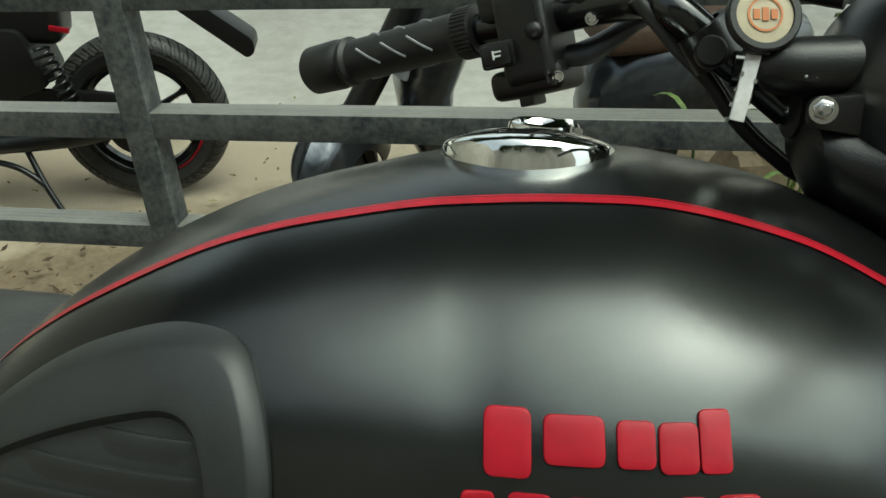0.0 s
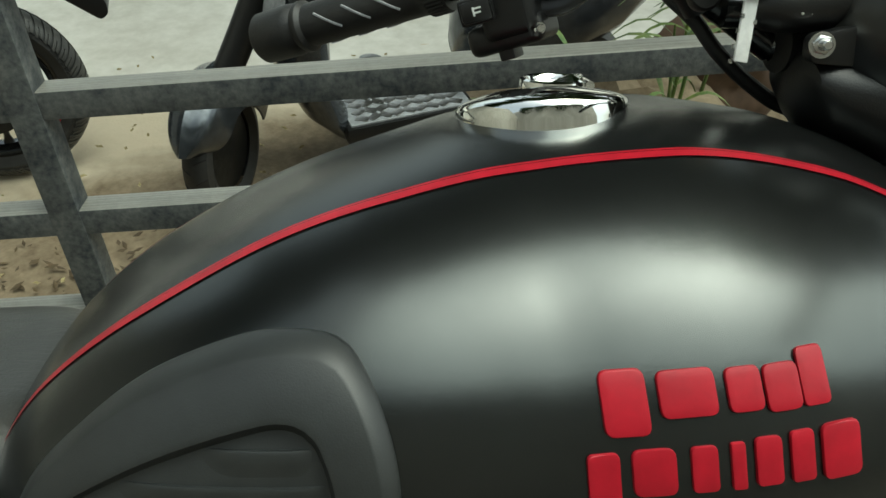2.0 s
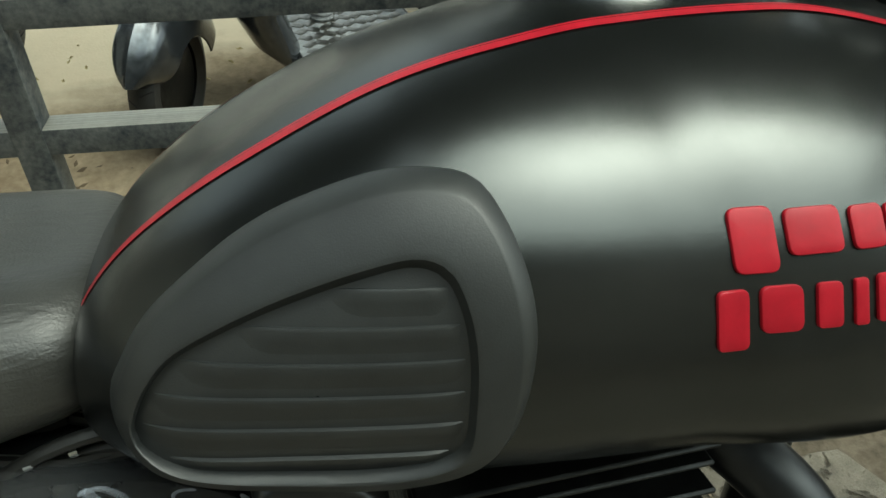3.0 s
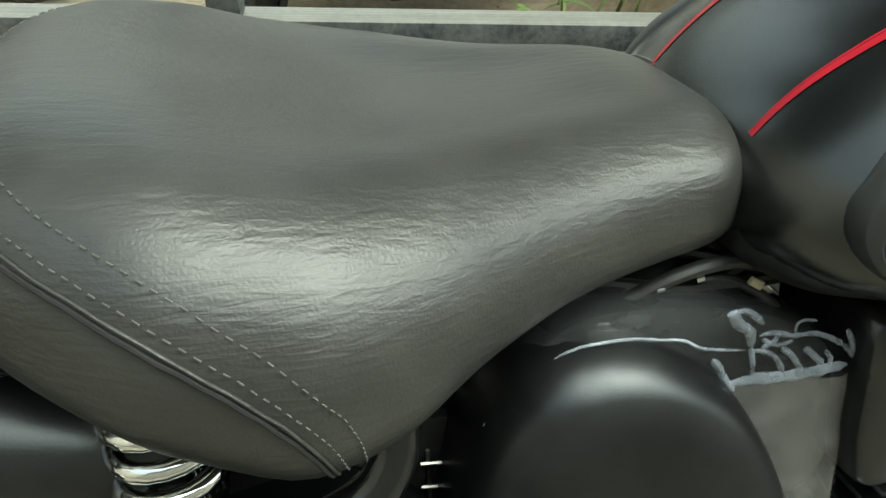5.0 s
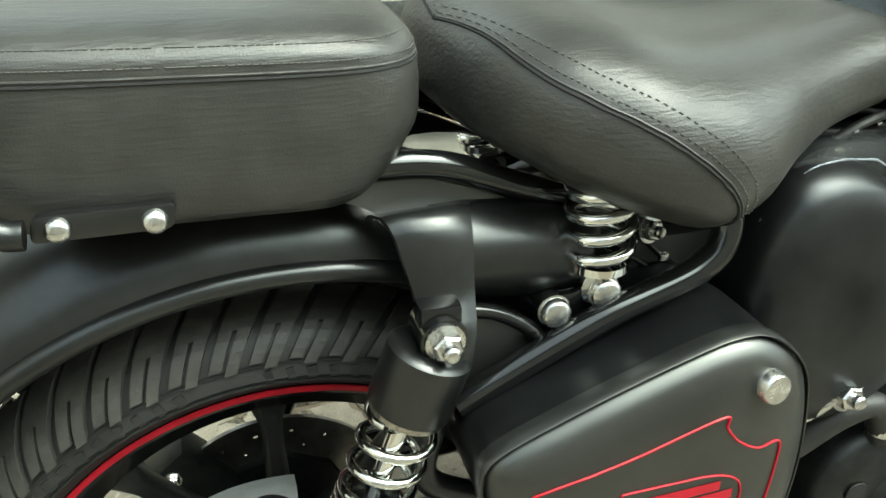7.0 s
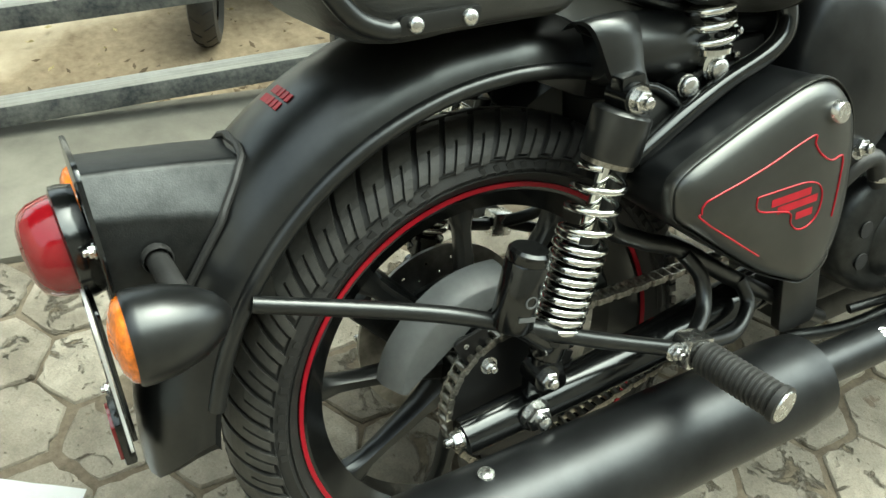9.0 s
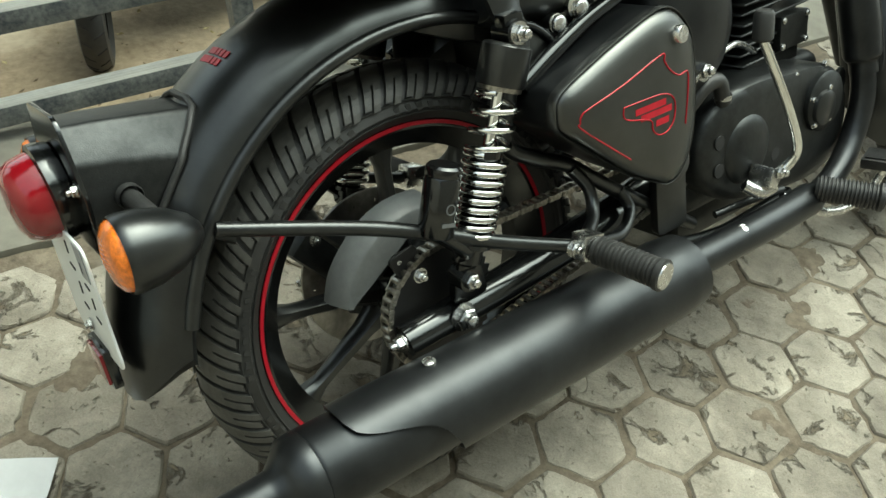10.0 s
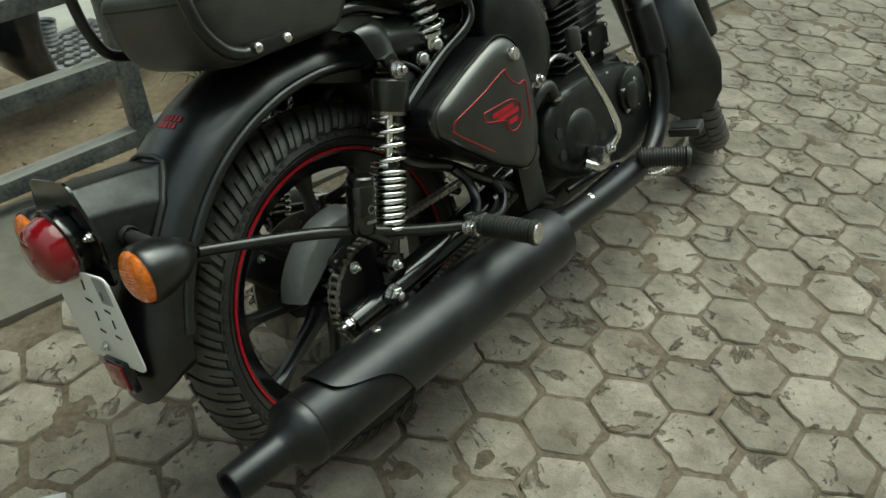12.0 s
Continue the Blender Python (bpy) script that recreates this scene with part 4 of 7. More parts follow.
link_me = None
for k in range(links):
    p, q = along(k * length[-1] / links), along((k + 1) * length[-1] / links)
    if link_me is None:
        eight = round_outline([(-0.0115, -0.0048), (0.0, -0.0034), (0.0115, -0.0048), (0.0115, 0.0048), (0.0, 0.0034), (-0.0115, 0.0048)], 0.004, 3)
        g = join(plate(eight, -0.0095, -0.0078, 0), plate(eight, 0.0078, 0.0095, 0), turned([(-0.011, 0), (-0.011, 0.0027), (0.011, 0.0027), (0.011, 0)], (-0.007, 0, 0), (0, 1, 0), 8), turned([(-0.0075, 0.0045), (0.0075, 0.0045)], (0.007, 0, 0), (0, 1, 0), 8))
        ob = part("link", g, M_DARKSTEEL, chain, smooth=False)
        link_me = ob.data
    else:
        ob = new("link", link_me)
        ob.parent = chain
    d = q - p
    m = (p + q) / 2
    ob.matrix_basis = Matrix.Translation((m.x, m.y + (0.0016 if k % 2 else -0.0003), m.z)) @ pose(0, 0, 0, 0, -math.degrees(math.atan2(d.z, d.x)), 0)
guard = []
for k in range(33):
    t = k / 32
    a = math.radians(-70 + 74 * t)
    r0 = ease([(0.0, 0.136), (0.25, 0.115), (0.5, 0.109), (0.8, 0.118), (1.0, 0.13)], t)
    r1 = ease([(0.0, 0.148), (0.2, 0.152), (0.6, 0.152), (1.0, 0.146)], t)
    o = [(r0, -0.086), (r0 + 0.002, -0.0885), (r1 - 0.003, -0.0885), (r1, -0.086), (r1 + 0.012, -0.066), (r1 + 0.012, -0.05), (r1 + 0.009, -0.05), (r1 + 0.009, -0.066), (r1 - 0.003, -0.083), (r0, -0.083)]
    guard.append([(AX.x + r * math.sin(a), y, AX.z + r * math.cos(a)) for r, y in o])
part("chain_guard", rings(guard), M_GREYPLASTIC, bike, "grey plastic chain guard")
part("guard_bolt", bolt((-0.058, -0.09, 0.408), (0, -1, 0), 0.0075, 0.006), M_STEEL, bike)
part("guard_lug", plate(round_outline([(-0.075, 0.415), (-0.03, 0.425), (-0.02, 0.375), (-0.055, 0.372)], 0.01), -0.1, -0.094), M_PLASTIC, bike)

# swing arm, adjusters and axle
for s in (-1, 1):
    arm = part("swing_arm", tube([(-0.085, s * 0.128, 0.312), (0.1, s * 0.128, 0.325), (0.3, s * 0.125, 0.345), (0.46, s * 0.11, 0.365)], [0.022, 0.026, 0.03, 0.028], 16, flat=0.62), M_GLOSS, bike, "gloss black swing arm")
    part("adjuster", bolt((-0.088, s * 0.128, 0.312), (-1, 0, 0), 0.010, 0.012), M_STEEL, arm)
    part("axle_nut", bolt((0.0, s * 0.146, 0.318), (0, s, 0), 0.016, 0.014), M_STEEL, arm)
part("torque_bolt", bolt((-0.046, -0.126, 0.394), (0, -1, 0), 0.008, 0.008), M_STEEL, bike)
part("lower_lug", plate(round_outline([(-0.008, 0.335), (0.05, 0.335), (0.04, 0.392), (0.0, 0.392)], 0.012), -0.142, -0.128), M_GLOSS, bike)


# rear shock absorbers
def shock(s):
    top, low = Vector((0.113, s * 0.157, 0.674)), Vector((0.005, s * 0.15, 0.378))
    d = (low - top).normalized()
    L = (low - top).length
    sh = new("shock_absorber")
    sh.parent = bike
    tagged(sh, "gas shock absorber with chrome coil spring")
    part("cover", turned([(0.013, 0.0), (0.013, 0.024), (0.0142, 0.0285), (0.017, 0.0312), (0.062, 0.0315), (0.065, 0.030), (0.065, 0.0)], top, d, 36), M_MATT, sh)
    part("cover_step", turned([(0.065, 0.0), (0.065, 0.0285), (0.0705, 0.028), (0.0705, 0.0)], top, d, 32), M_DARKSTEEL, sh)
    part("top_eye", turned([(-0.016, 0.007), (-0.016, 0.017), (0.016, 0.017), (0.016, 0.007)], top, (0, 1, 0), 20), M_GLOSS, sh)
    part("top_fork", block(0.03, 0.02, 0.03, 0.004, Matrix.Translation(top + Vector((0.0, 0.0, 0.008)))), M_GLOSS, sh)
    part("rod", turned([(0.065, 0.0), (0.065, 0.0075), (0.16, 0.0075), (0.16, 0.0)], top, d, 14), M_CHROME, sh)
    part("body", turned([(0.145, 0.0), (0.145, 0.019), (L - 0.052, 0.019), (L - 0.05, 0.027), (L - 0.044, 0.027), (L - 0.042, 0.02), (L - 0.022, 0.019), (L - 0.018, 0.014), (L - 0.005, 0.012), (L, 0.0)], top, d, 24), M_GLOSS, sh)
    part("spring", coil(top + d * 0.073, top + d * 0.15, 0.0262, 0.004, 3.4), M_CHROME, sh, "chrome coil spring")
    part("spring", coil(top + d * 0.15, top + d * (L - 0.056), 0.0262, 0.0043, 9.4), M_CHROME, sh, "chrome coil spring")
    res0 = Vector((-0.012, s * 0.165, 0.546))
    res_d = Vector((-0.024, -s * 0.006, -0.088)).normalized()
    res = part("reservoir", turned([(0.0, 0.0), (0.0, 0.0195), (0.003, 0.0225), (0.012, 0.0232), (0.014, 0.022), (0.016, 0.0232), (0.088, 0.0232), (0.092, 0.02), (0.092, 0.0)], res0, res_d, 32), M_GLOSS, sh, "gloss black gas reservoir with faint print")
    part("print_bar", block(0.02, 0.001, 0.005, 0, Matrix.Translation(res0 + res_d * 0.072 + Vector((0, s * 0.0232, 0))) @ pose(0, 0, 0, 0, 15, 0)), M_GREYPLASTIC, res, smooth=False)
    part("print_ring", turned([(0.0, 0.007), (0.001, 0.007), (0.001, 0.0055), (0.0, 0.0055)], res0 + res_d * 0.052 + Vector((0, s * 0.0228, 0)), (0, s, 0), 18), M_GREYPLASTIC, res)
    part("reservoir_link", tube([res0 + res_d * 0.086, low + Vector((0, s * 0.01, 0.045)), low + Vector((0, 0, 0.03))], 0.012, 12), M_GLOSS, sh)
    part("lower_eye", turned([(-0.015, 0.006), (-0.015, 0.016), (0.015, 0.016), (0.015, 0.006)], low, (0, 1, 0), 20), M_GLOSS, sh)
    part("top_bolt", bolt(top + Vector((0, s * 0.016, 0)), (0, s, 0), 0.011, 0.011), M_STEEL, sh)
    part("low_bolt", bolt(low + Vector((0, s * 0.012, 0)), (0, s, 0), 0.011, 0.011), M_STEEL, sh)


shock(-1)
shock(1)

# rear mudguard
FC = Vector((0.012, 0.0, 0.340))
secs = []
for k in range(73):
    a0 = math.radians(-90 + 130 * k / 72)
    row = []
    outer_p = [(0.092, 0.356), (0.096, 0.36), (0.094, 0.368), (0.089, 0.380), (0.076, 0.398), (0.052, 0.411), (0.026, 0.417), (0.0, 0.419)]
    prof = [(-y, r) for y, r in outer_p] + [(y, r) for y, r in outer_p[::-1][1:]]
    prof += [(y * 0.94, r - 0.004) for y, r in prof[::-1]]
    for y, r in prof:
        a = a0 + max(0.0, 1 - k / 7) * radians(8) * (abs(y) / 0.09) ** 3
        row.append((FC.x + r * math.sin(a), y, FC.z + r * math.cos(a)))
    secs.append(row)
fender = part("rear_mudguard", rings(secs), M_MATT, bike, "satin black deep rear mudguard")
for s in (-1, 1):
    part("rolled_edge", tube([(FC.x + 0.36 * math.sin(math.radians(a)), s * 0.095, FC.z + 0.36 * math.cos(math.radians(a))) for a in range(-74, 41, 6)], 0.0088, 12), M_MATT, fender)
    part("stay", tube([(-0.282, s * 0.104, 0.545), (-0.1, s * 0.14, 0.486), (0.04, s * 0.176, 0.425), (0.149, s * 0.2, 0.382)], [0.0085, 0.0095, 0.0095, 0.0095], 12), M_MATT, bike, "black mudguard stay")

for row in (0, 1):
    for k in range(5):
        y = -0.024 + 0.0095 * k + 0.003 * row
        a = math.radians(-29.2) - row * 0.031
        rr = ease([(0.0, 0.4192), (0.026, 0.4172), (0.052, 0.4112)], abs(y)) + 0.0006
        part("decal_bar", block(0.0095, 0.0068, 0.0008, 0, Matrix.Translation((FC.x + rr * math.sin(a), y, FC.z + rr * math.cos(a))) @ pose(0, 0, 0, 0, math.degrees(a), 8)), M_RED, fender, "small red decal bar", smooth=False)

# tail bracket, lamp, indicators, plate
br = part("tail_bracket", rings([[(x, y * k, z0 + (z1 - z0) * h) for y, h in ((-0.056, 0.0), (-0.0605, 0.03), (-0.0615, 0.08), (-0.061, 0.64), (-0.0595, 0.68), (-0.057, 0.71), (-0.036, 0.95), (-0.033, 0.975), (-0.028, 0.985), (0.028, 0.985), (0.033, 0.975), (0.036, 0.95), (0.057, 0.71), (0.0595, 0.68), (0.061, 0.64), (0.0615, 0.08), (0.0605, 0.03), (0.056, 0.0))] for x, z0, z1, k in ((-0.25, 0.50, 0.665, 1.12), (-0.3, 0.53, 0.672, 1.05), (-0.35, 0.552, 0.678, 1.0), (-0.392, 0.565, 0.682, 0.95))]), M_CAST, bike, "satin black tail lamp bracket")
joint = []
for y, h in ((-0.056, 0.0), (-0.0615, 0.08), (-0.0615, 0.3), (-0.061, 0.64), (-0.057, 0.72), (-0.036, 0.96), (0.0, 1.0), (0.036, 0.96), (0.057, 0.72), (0.061, 0.64), (0.0615, 0.3), (0.0615, 0.08), (0.056, 0.0)):
    z = 0.515 + 0.155 * h
    r = ease([(0.0, 0.4192), (0.026, 0.4172), (0.052, 0.4112), (0.075, 0.4)], abs(y) * 1.08)
    joint.append((FC.x - math.sqrt(r * r - (z - FC.z) ** 2) - 0.003, y * 1.1, z))
part("gasket", tube(joint, 0.0042, 8, steps=2), M_RUBBER, fender)
part("tail_plate", plate(round_outline([(-0.055, 0.695), (0.055, 0.695), (0.085, 0.62), (0.075, 0.545), (-0.075, 0.545), (-0.085, 0.62)], 0.014), -0.396, -0.391, 0.001, "yz"), M_GLOSS, br)
lamp = part("tail_lamp", turned([(0, 0.0), (0, 0.052), (0.012, 0.055), (0.02, 0.055), (0.022, 0.05)], (-0.396, 0.0, 0.608), (-1, 0, -0.05), 40), M_GLOSS, bike)
part("lens", turned([(0.014, 0.049), (0.028, 0.048), (0.042, 0.045), (0.052, 0.039), (0.058, 0.026), (0.06, 0.0)], (-0.396, 0.0, 0.608), (-1, 0, -0.05), 40), M_TAIL, lamp, "red tail lamp lens")
for s in (-1, 1):
    ic = Vector((-0.395, s * 0.15, 0.574 if s < 0 else 0.592))
    ind = part("indicator", turned([(0.0, 0.039), (0.003, 0.0408), (0.01, 0.0412), (0.03, 0.0395), (0.055, 0.0322), (0.075, 0.02), (0.084, 0.009), (0.087, 0.0)], ic, (1, 0, -0.03), 36), M_MATT, bike, "bullet indicator with amber lens")
    part("lens", turned([(-0.0135, 0.0), (-0.0125, 0.014), (-0.010, 0.026), (-0.005, 0.0345), (0.0, 0.0375), (0.003, 0.038)], ic, (1, 0, -0.03), 36), M_AMBER, ind, "amber indicator lens")
    for q in range(-7, 8):
        dz = q * 0.0046
        hw = math.sqrt(max(0.00005, 0.035 ** 2 - dz * dz))
        rows = [ic + Vector((-0.0136 + 9.2 * (u * u * hw * hw + dz * dz), u * hw, dz)) for u in np.linspace(-0.92, 0.92, 9)]
        part("lens_rib", tube([tuple(p) for p in rows], 0.0011, 6, smooth=False), M_AMBER, ind)
    part("stalk", tube([(-0.345, ic.y * 0.84, ic.z + 0.013), (-0.35, s * 0.055, 0.6)], 0.011, 14, smooth=False), M_RUBBER, br)
    part("stalk_collar", turned([(0.0, 0.013), (0.004, 0.0145), (0.01, 0.0145), (0.012, 0.012)], (-0.349, s * 0.075, 0.599), (0, -s, 0), 18), M_RUBBER, br)
    part("lamp_bolt", bolt((-0.397, s * 0.068, 0.622), (-1, 0, 0), 0.006, 0.006), M_STEEL, br)
pl = part("number_plate", plate(round_outline([(-0.105, 0.425), (0.065, 0.425), (0.065, 0.575), (-0.105, 0.575)], 0.018), -0.418, -0.415, 0.0006, "yz"), M_WHITE, bike, "white registration board with hand-drawn marks")
for y, z, h, w in ((-0.075, 0.545, 0.014, 0.003), (-0.07, 0.52, 0.003, 0.014), (-0.072, 0.5, 0.014, 0.003), (-0.068, 0.478, 0.003, 0.014), (-0.03, 0.555, 0.016, 0.003), (-0.026, 0.53, 0.003, 0.016), (-0.03, 0.505, 0.016, 0.003), (-0.026, 0.48, 0.003, 0.014)):
    part("mark", block(0.001, w, h, 0, pose(-0.4188, y, z, 12, 0, 0)), M_INK, pl, "dark pen bar", smooth=False)
part("sticker", block(0.0008, 0.03, 0.04, 0, pose(-0.4186, -0.082, 0.553)), M_GREYINK, pl, smooth=False)
part("plate_holder", plate(round_outline([(-0.05, 0.4), (0.05, 0.4), (0.06, 0.56), (-0.06, 0.56)], 0.01), -0.4135, -0.4085, 0.001, "yz"), M_GLOSS, br)
part("plate_bolt", bolt((-0.419, -0.015, 0.452), (-1, 0, 0), 0.006, 0.005), M_STEEL, br)
refl = part("reflector", block(0.012, 0.062, 0.05, 0.003, pose(-0.42, -0.026, 0.408)), M_GLOSS, bike)
part("reflector_lens", block(0.006, 0.05, 0.04, 0.002, pose(-0.4265, -0.026, 0.408)), M_TAIL, refl, "red reflector lens")

# silencer and exhaust pipe
EX0, EX1 = Vector((-0.33, -0.212, 0.268)), Vector((0.44, -0.195, 0.238))
ed = (EX1 - EX0).normalized()
sil = part("silencer", turned([(-0.09, 0.019), (-0.092, 0.026), (-0.088, 0.0275), (-0.01, 0.0285), (0.0, 0.03), (0.012, 0.04), (0.026, 0.054), (0.038, 0.0555), (0.044, 0.0555), (0.046, 0.0535), (0.05, 0.0555), (0.45, 0.0555), (0.68, 0.055), (0.7, 0.05), (0.712, 0.036), (0.715, 0.028)], EX0, ed, 56), M_HEAT, bike, "matt black silencer")
part("bore", turned([(-0.0925, 0.019), (-0.06, 0.018), (-0.06, 0.0)], EX0, ed, 24), M_SEAM, sil)
u = ed.orthogonal().normalized()
shield = []
for k in range(91):
    t = (k / 90) ** 1.3
    a = 0.09 + 0.63 * t
    r = 0.0638
    lo = ease([(0.0, 0.05), (0.012, 0.33), (0.05, 0.55), (0.1, 0.7), (0.145, 0.86), (0.175, 1.1), (0.195, 1.42), (0.22, 1.9), (0.26, 2.9), (1.0, 2.9)], t)
    row = []
    for q in np.linspace(-1.3 if t > 0.02 else -1.3 + 0.85 * (1 - t / 0.02), lo, 28):
        ang = q
        y, z = -math.sin(ang + 0.25), math.cos(ang + 0.25)
        p = EX0 + ed * a + Vector((0, y, z)) * r * (1.0 if t < 0.94 else 1 - (t - 0.94) * 0.9)
        row.append(p)
    shield.append(row + [p + (EX0 + ed * a - p).normalized() * 0.0025 for p in row[::-1]])
sh = part("heat_shield", rings(shield), M_HEAT, sil, "matt black heat shield")
part("screw", bolt((0.096, -0.262, 0.256), (0, -1, 0.05), 0.007, 0.003, False), M_STEEL, sil)
part("screw", bolt((-0.101, -0.205, 0.324), (0, -0.2, 1), 0.007, 0.003, False), M_STEEL, sil)
pipe = part("exhaust_pipe", tube([(0.38, -0.196, 0.241), (0.6, -0.19, 0.228), (0.76, -0.187, 0.224), (0.85, -0.182, 0.243), (0.92, -0.171, 0.292), (0.952, -0.166, 0.365), (0.955, -0.152, 0.452), (0.95, -0.138, 0.54), (0.93, -0.1, 0.63), (0.88, -0.04, 0.68)], 0.0225, 20), M_HEAT, bike, "matt black exhaust pipe")
part("pipe_shield", tube([(0.4, -0.197, 0.244), (0.6, -0.192, 0.232), (0.76, -0.188, 0.227)], [0.027, 0.0295, 0.0295], 20), M_HEAT, pipe)
part("pipe_shield", tube([(0.9555, -0.162, 0.405), (0.956, -0.158, 0.425), (0.956, -0.155, 0.44), (0.952, -0.146, 0.5), (0.948, -0.138, 0.545), (0.946, -0.134, 0.56), (0.94, -0.12, 0.6)], [0.025, 0.0255, 0.034, 0.035, 0.034, 0.0255, 0.025], 20), M_HEAT, pipe)
part("shield_seam", tube([(0.975, -0.185, 0.41), (0.978, -0.183, 0.44), (0.974, -0.174, 0.5), (0.97, -0.166, 0.545), (0.965, -0.155, 0.575)], 0.0022, 6), M_SEAM, pipe)
part("screw", bolt((0.538, -0.206, 0.258), (0, -0.6, 1), 0.007, 0.003, False), M_STEEL, pipe)

# ---------------------------------------------------------------- side panels
RIM = [(0.125, 0.566), (0.133, 0.597), (0.195, 0.625), (0.27, 0.651), (0.318, 0.663), (0.350, 0.657), (0.379, 0.630), (0.392, 0.596), (0.398, 0.53), (0.392, 0.465), (0.372, 0.422), (0.343, 0.408), (0.31, 0.421), (0.26, 0.448), (0.205, 0.49), (0.155, 0.530), (0.131, 0.549)]
PANEL = [(0.275 + (x - 0.275) / 1.077, 0.545 + (z - 0.545) / 1.077) for x, z in RIM]


def panel(side):
    out = dense(PANEL, 80)
    c = Vector((0.275, 0.545))
    secs = []
    for k, y in ((1.0, 0.08), (1.05, 0.13), (1.055, 0.17), (1.058, 0.193), (1.066, 0.1975), (1.075, 0.202), (1.077, 0.207), (1.073, 0.2115), (1.064, 0.2135), (1.056, 0.213), (1.05, 0.209), (1.042, 0.2085), (1.03, 0.2125), (1.0, 0.2175), (0.92, 0.223), (0.8, 0.2275), (0.6, 0.231), (0.35, 0.2328), (0.1, 0.233)):
        secs.append([(c.x + (p.x - c.x) * k, side * y, c.y + (p.y - c.y) * k) for p in out])
    pa = part("side_panel", rings(secs[4:]), M_PANEL, bike, "satin black triangular side panel with red line")
    part("panel_back", rings(secs[:5], caps=False), M_BOX, pa, "dark plastic box behind the panel")
    line = [(0.245, 0.481), (0.161, 0.547), (0.1555, 0.558), (0.158, 0.568), (0.172, 0.5745), (0.235, 0.590), (0.301, 0.609), (0.306, 0.599), (0.317, 0.585), (0.336, 0.573), (0.357, 0.572), (0.358, 0.545), (0.353, 0.5)]

    def face(x, z):
        best = 0.2
        d = Vector((x, z)) - c
        ang = math.atan2(d.y, d.x)
        edge = min(out, key=lambda p: abs((math.atan2(p.y - c.y, p.x - c.x) - ang + math.pi) % (2 * math.pi) - math.pi))
        k = d.length / (edge - c).length
        best = float(np.interp(k, [0.1, 0.35, 0.6, 0.8, 0.92, 1.0], [0.233, 0.2328, 0.231, 0.2275, 0.223, 0.2175]))
        return (x, side * (best + 0.0004), z)
    pts = smooth_path([(x, z, 0) for x, z in line], 6)
    part("red_line", tube([face(p.x, p.y) for p in pts], 0.0011, 6, smooth=False), M_RED, pa, "thin red line")
    wing = [(0.226, 0.559), (0.27, 0.5585), (0.3, 0.557), (0.32, 0.549), (0.328, 0.534), (0.324, 0.513), (0.309, 0.502), (0.292, 0.503), (0.281, 0.514), (0.276, 0.528), (0.23, 0.542)]
    wing = [face(p.x, p.y) for p in smooth_path([(x, z, 0) for x, z in wing + wing[:1]], 4)]
    part("badge_outline", tube(wing, 0.001, 6, smooth=False), M_RED, pa, "red badge outline")
    for x0, x1, z in ((0.248, 0.308, 0.5455), (0.258, 0.32, 0.5345), (0.288, 0.314, 0.520)):
        strip = [[face(x0 + (x1 - x0) * t, z + dz) for dz in (-0.0045, 0.0045)] for t in np.linspace(0, 1, 6)]
        part("badge_bar", rings(strip, closed=False, caps=False), M_RED, pa, "red badge bar")
    boss = turned([(-0.004, 0.0195), (0.002, 0.019), (0.0035, 0.017), (0.0028, 0.0155), (0.0028, 0.0)], (0, 0, 0), (0, side, 0), 36)
    part("lock_boss", moved(boss, Matrix.Translation((0.341, side * 0.2195, 0.612)) @ pose(0, 0, 0, 5 * side, 0, -5 * side) @ pose(0, 0, 0, 0, 12, 0) @ Matrix.Diagonal((0.98, 1, 1.45, 1))), M_MATT, pa)
    part("lock", turned([(0.0, 0.0125), (0.012, 0.0125), (0.014, 0.011), (0.014, 0.0)], (0.339, side * 0.2215, 0.6255), (0.1, side, 0.1), 28), M_STEEL, pa, "steel panel lock")


panel(-1)
panel(1)

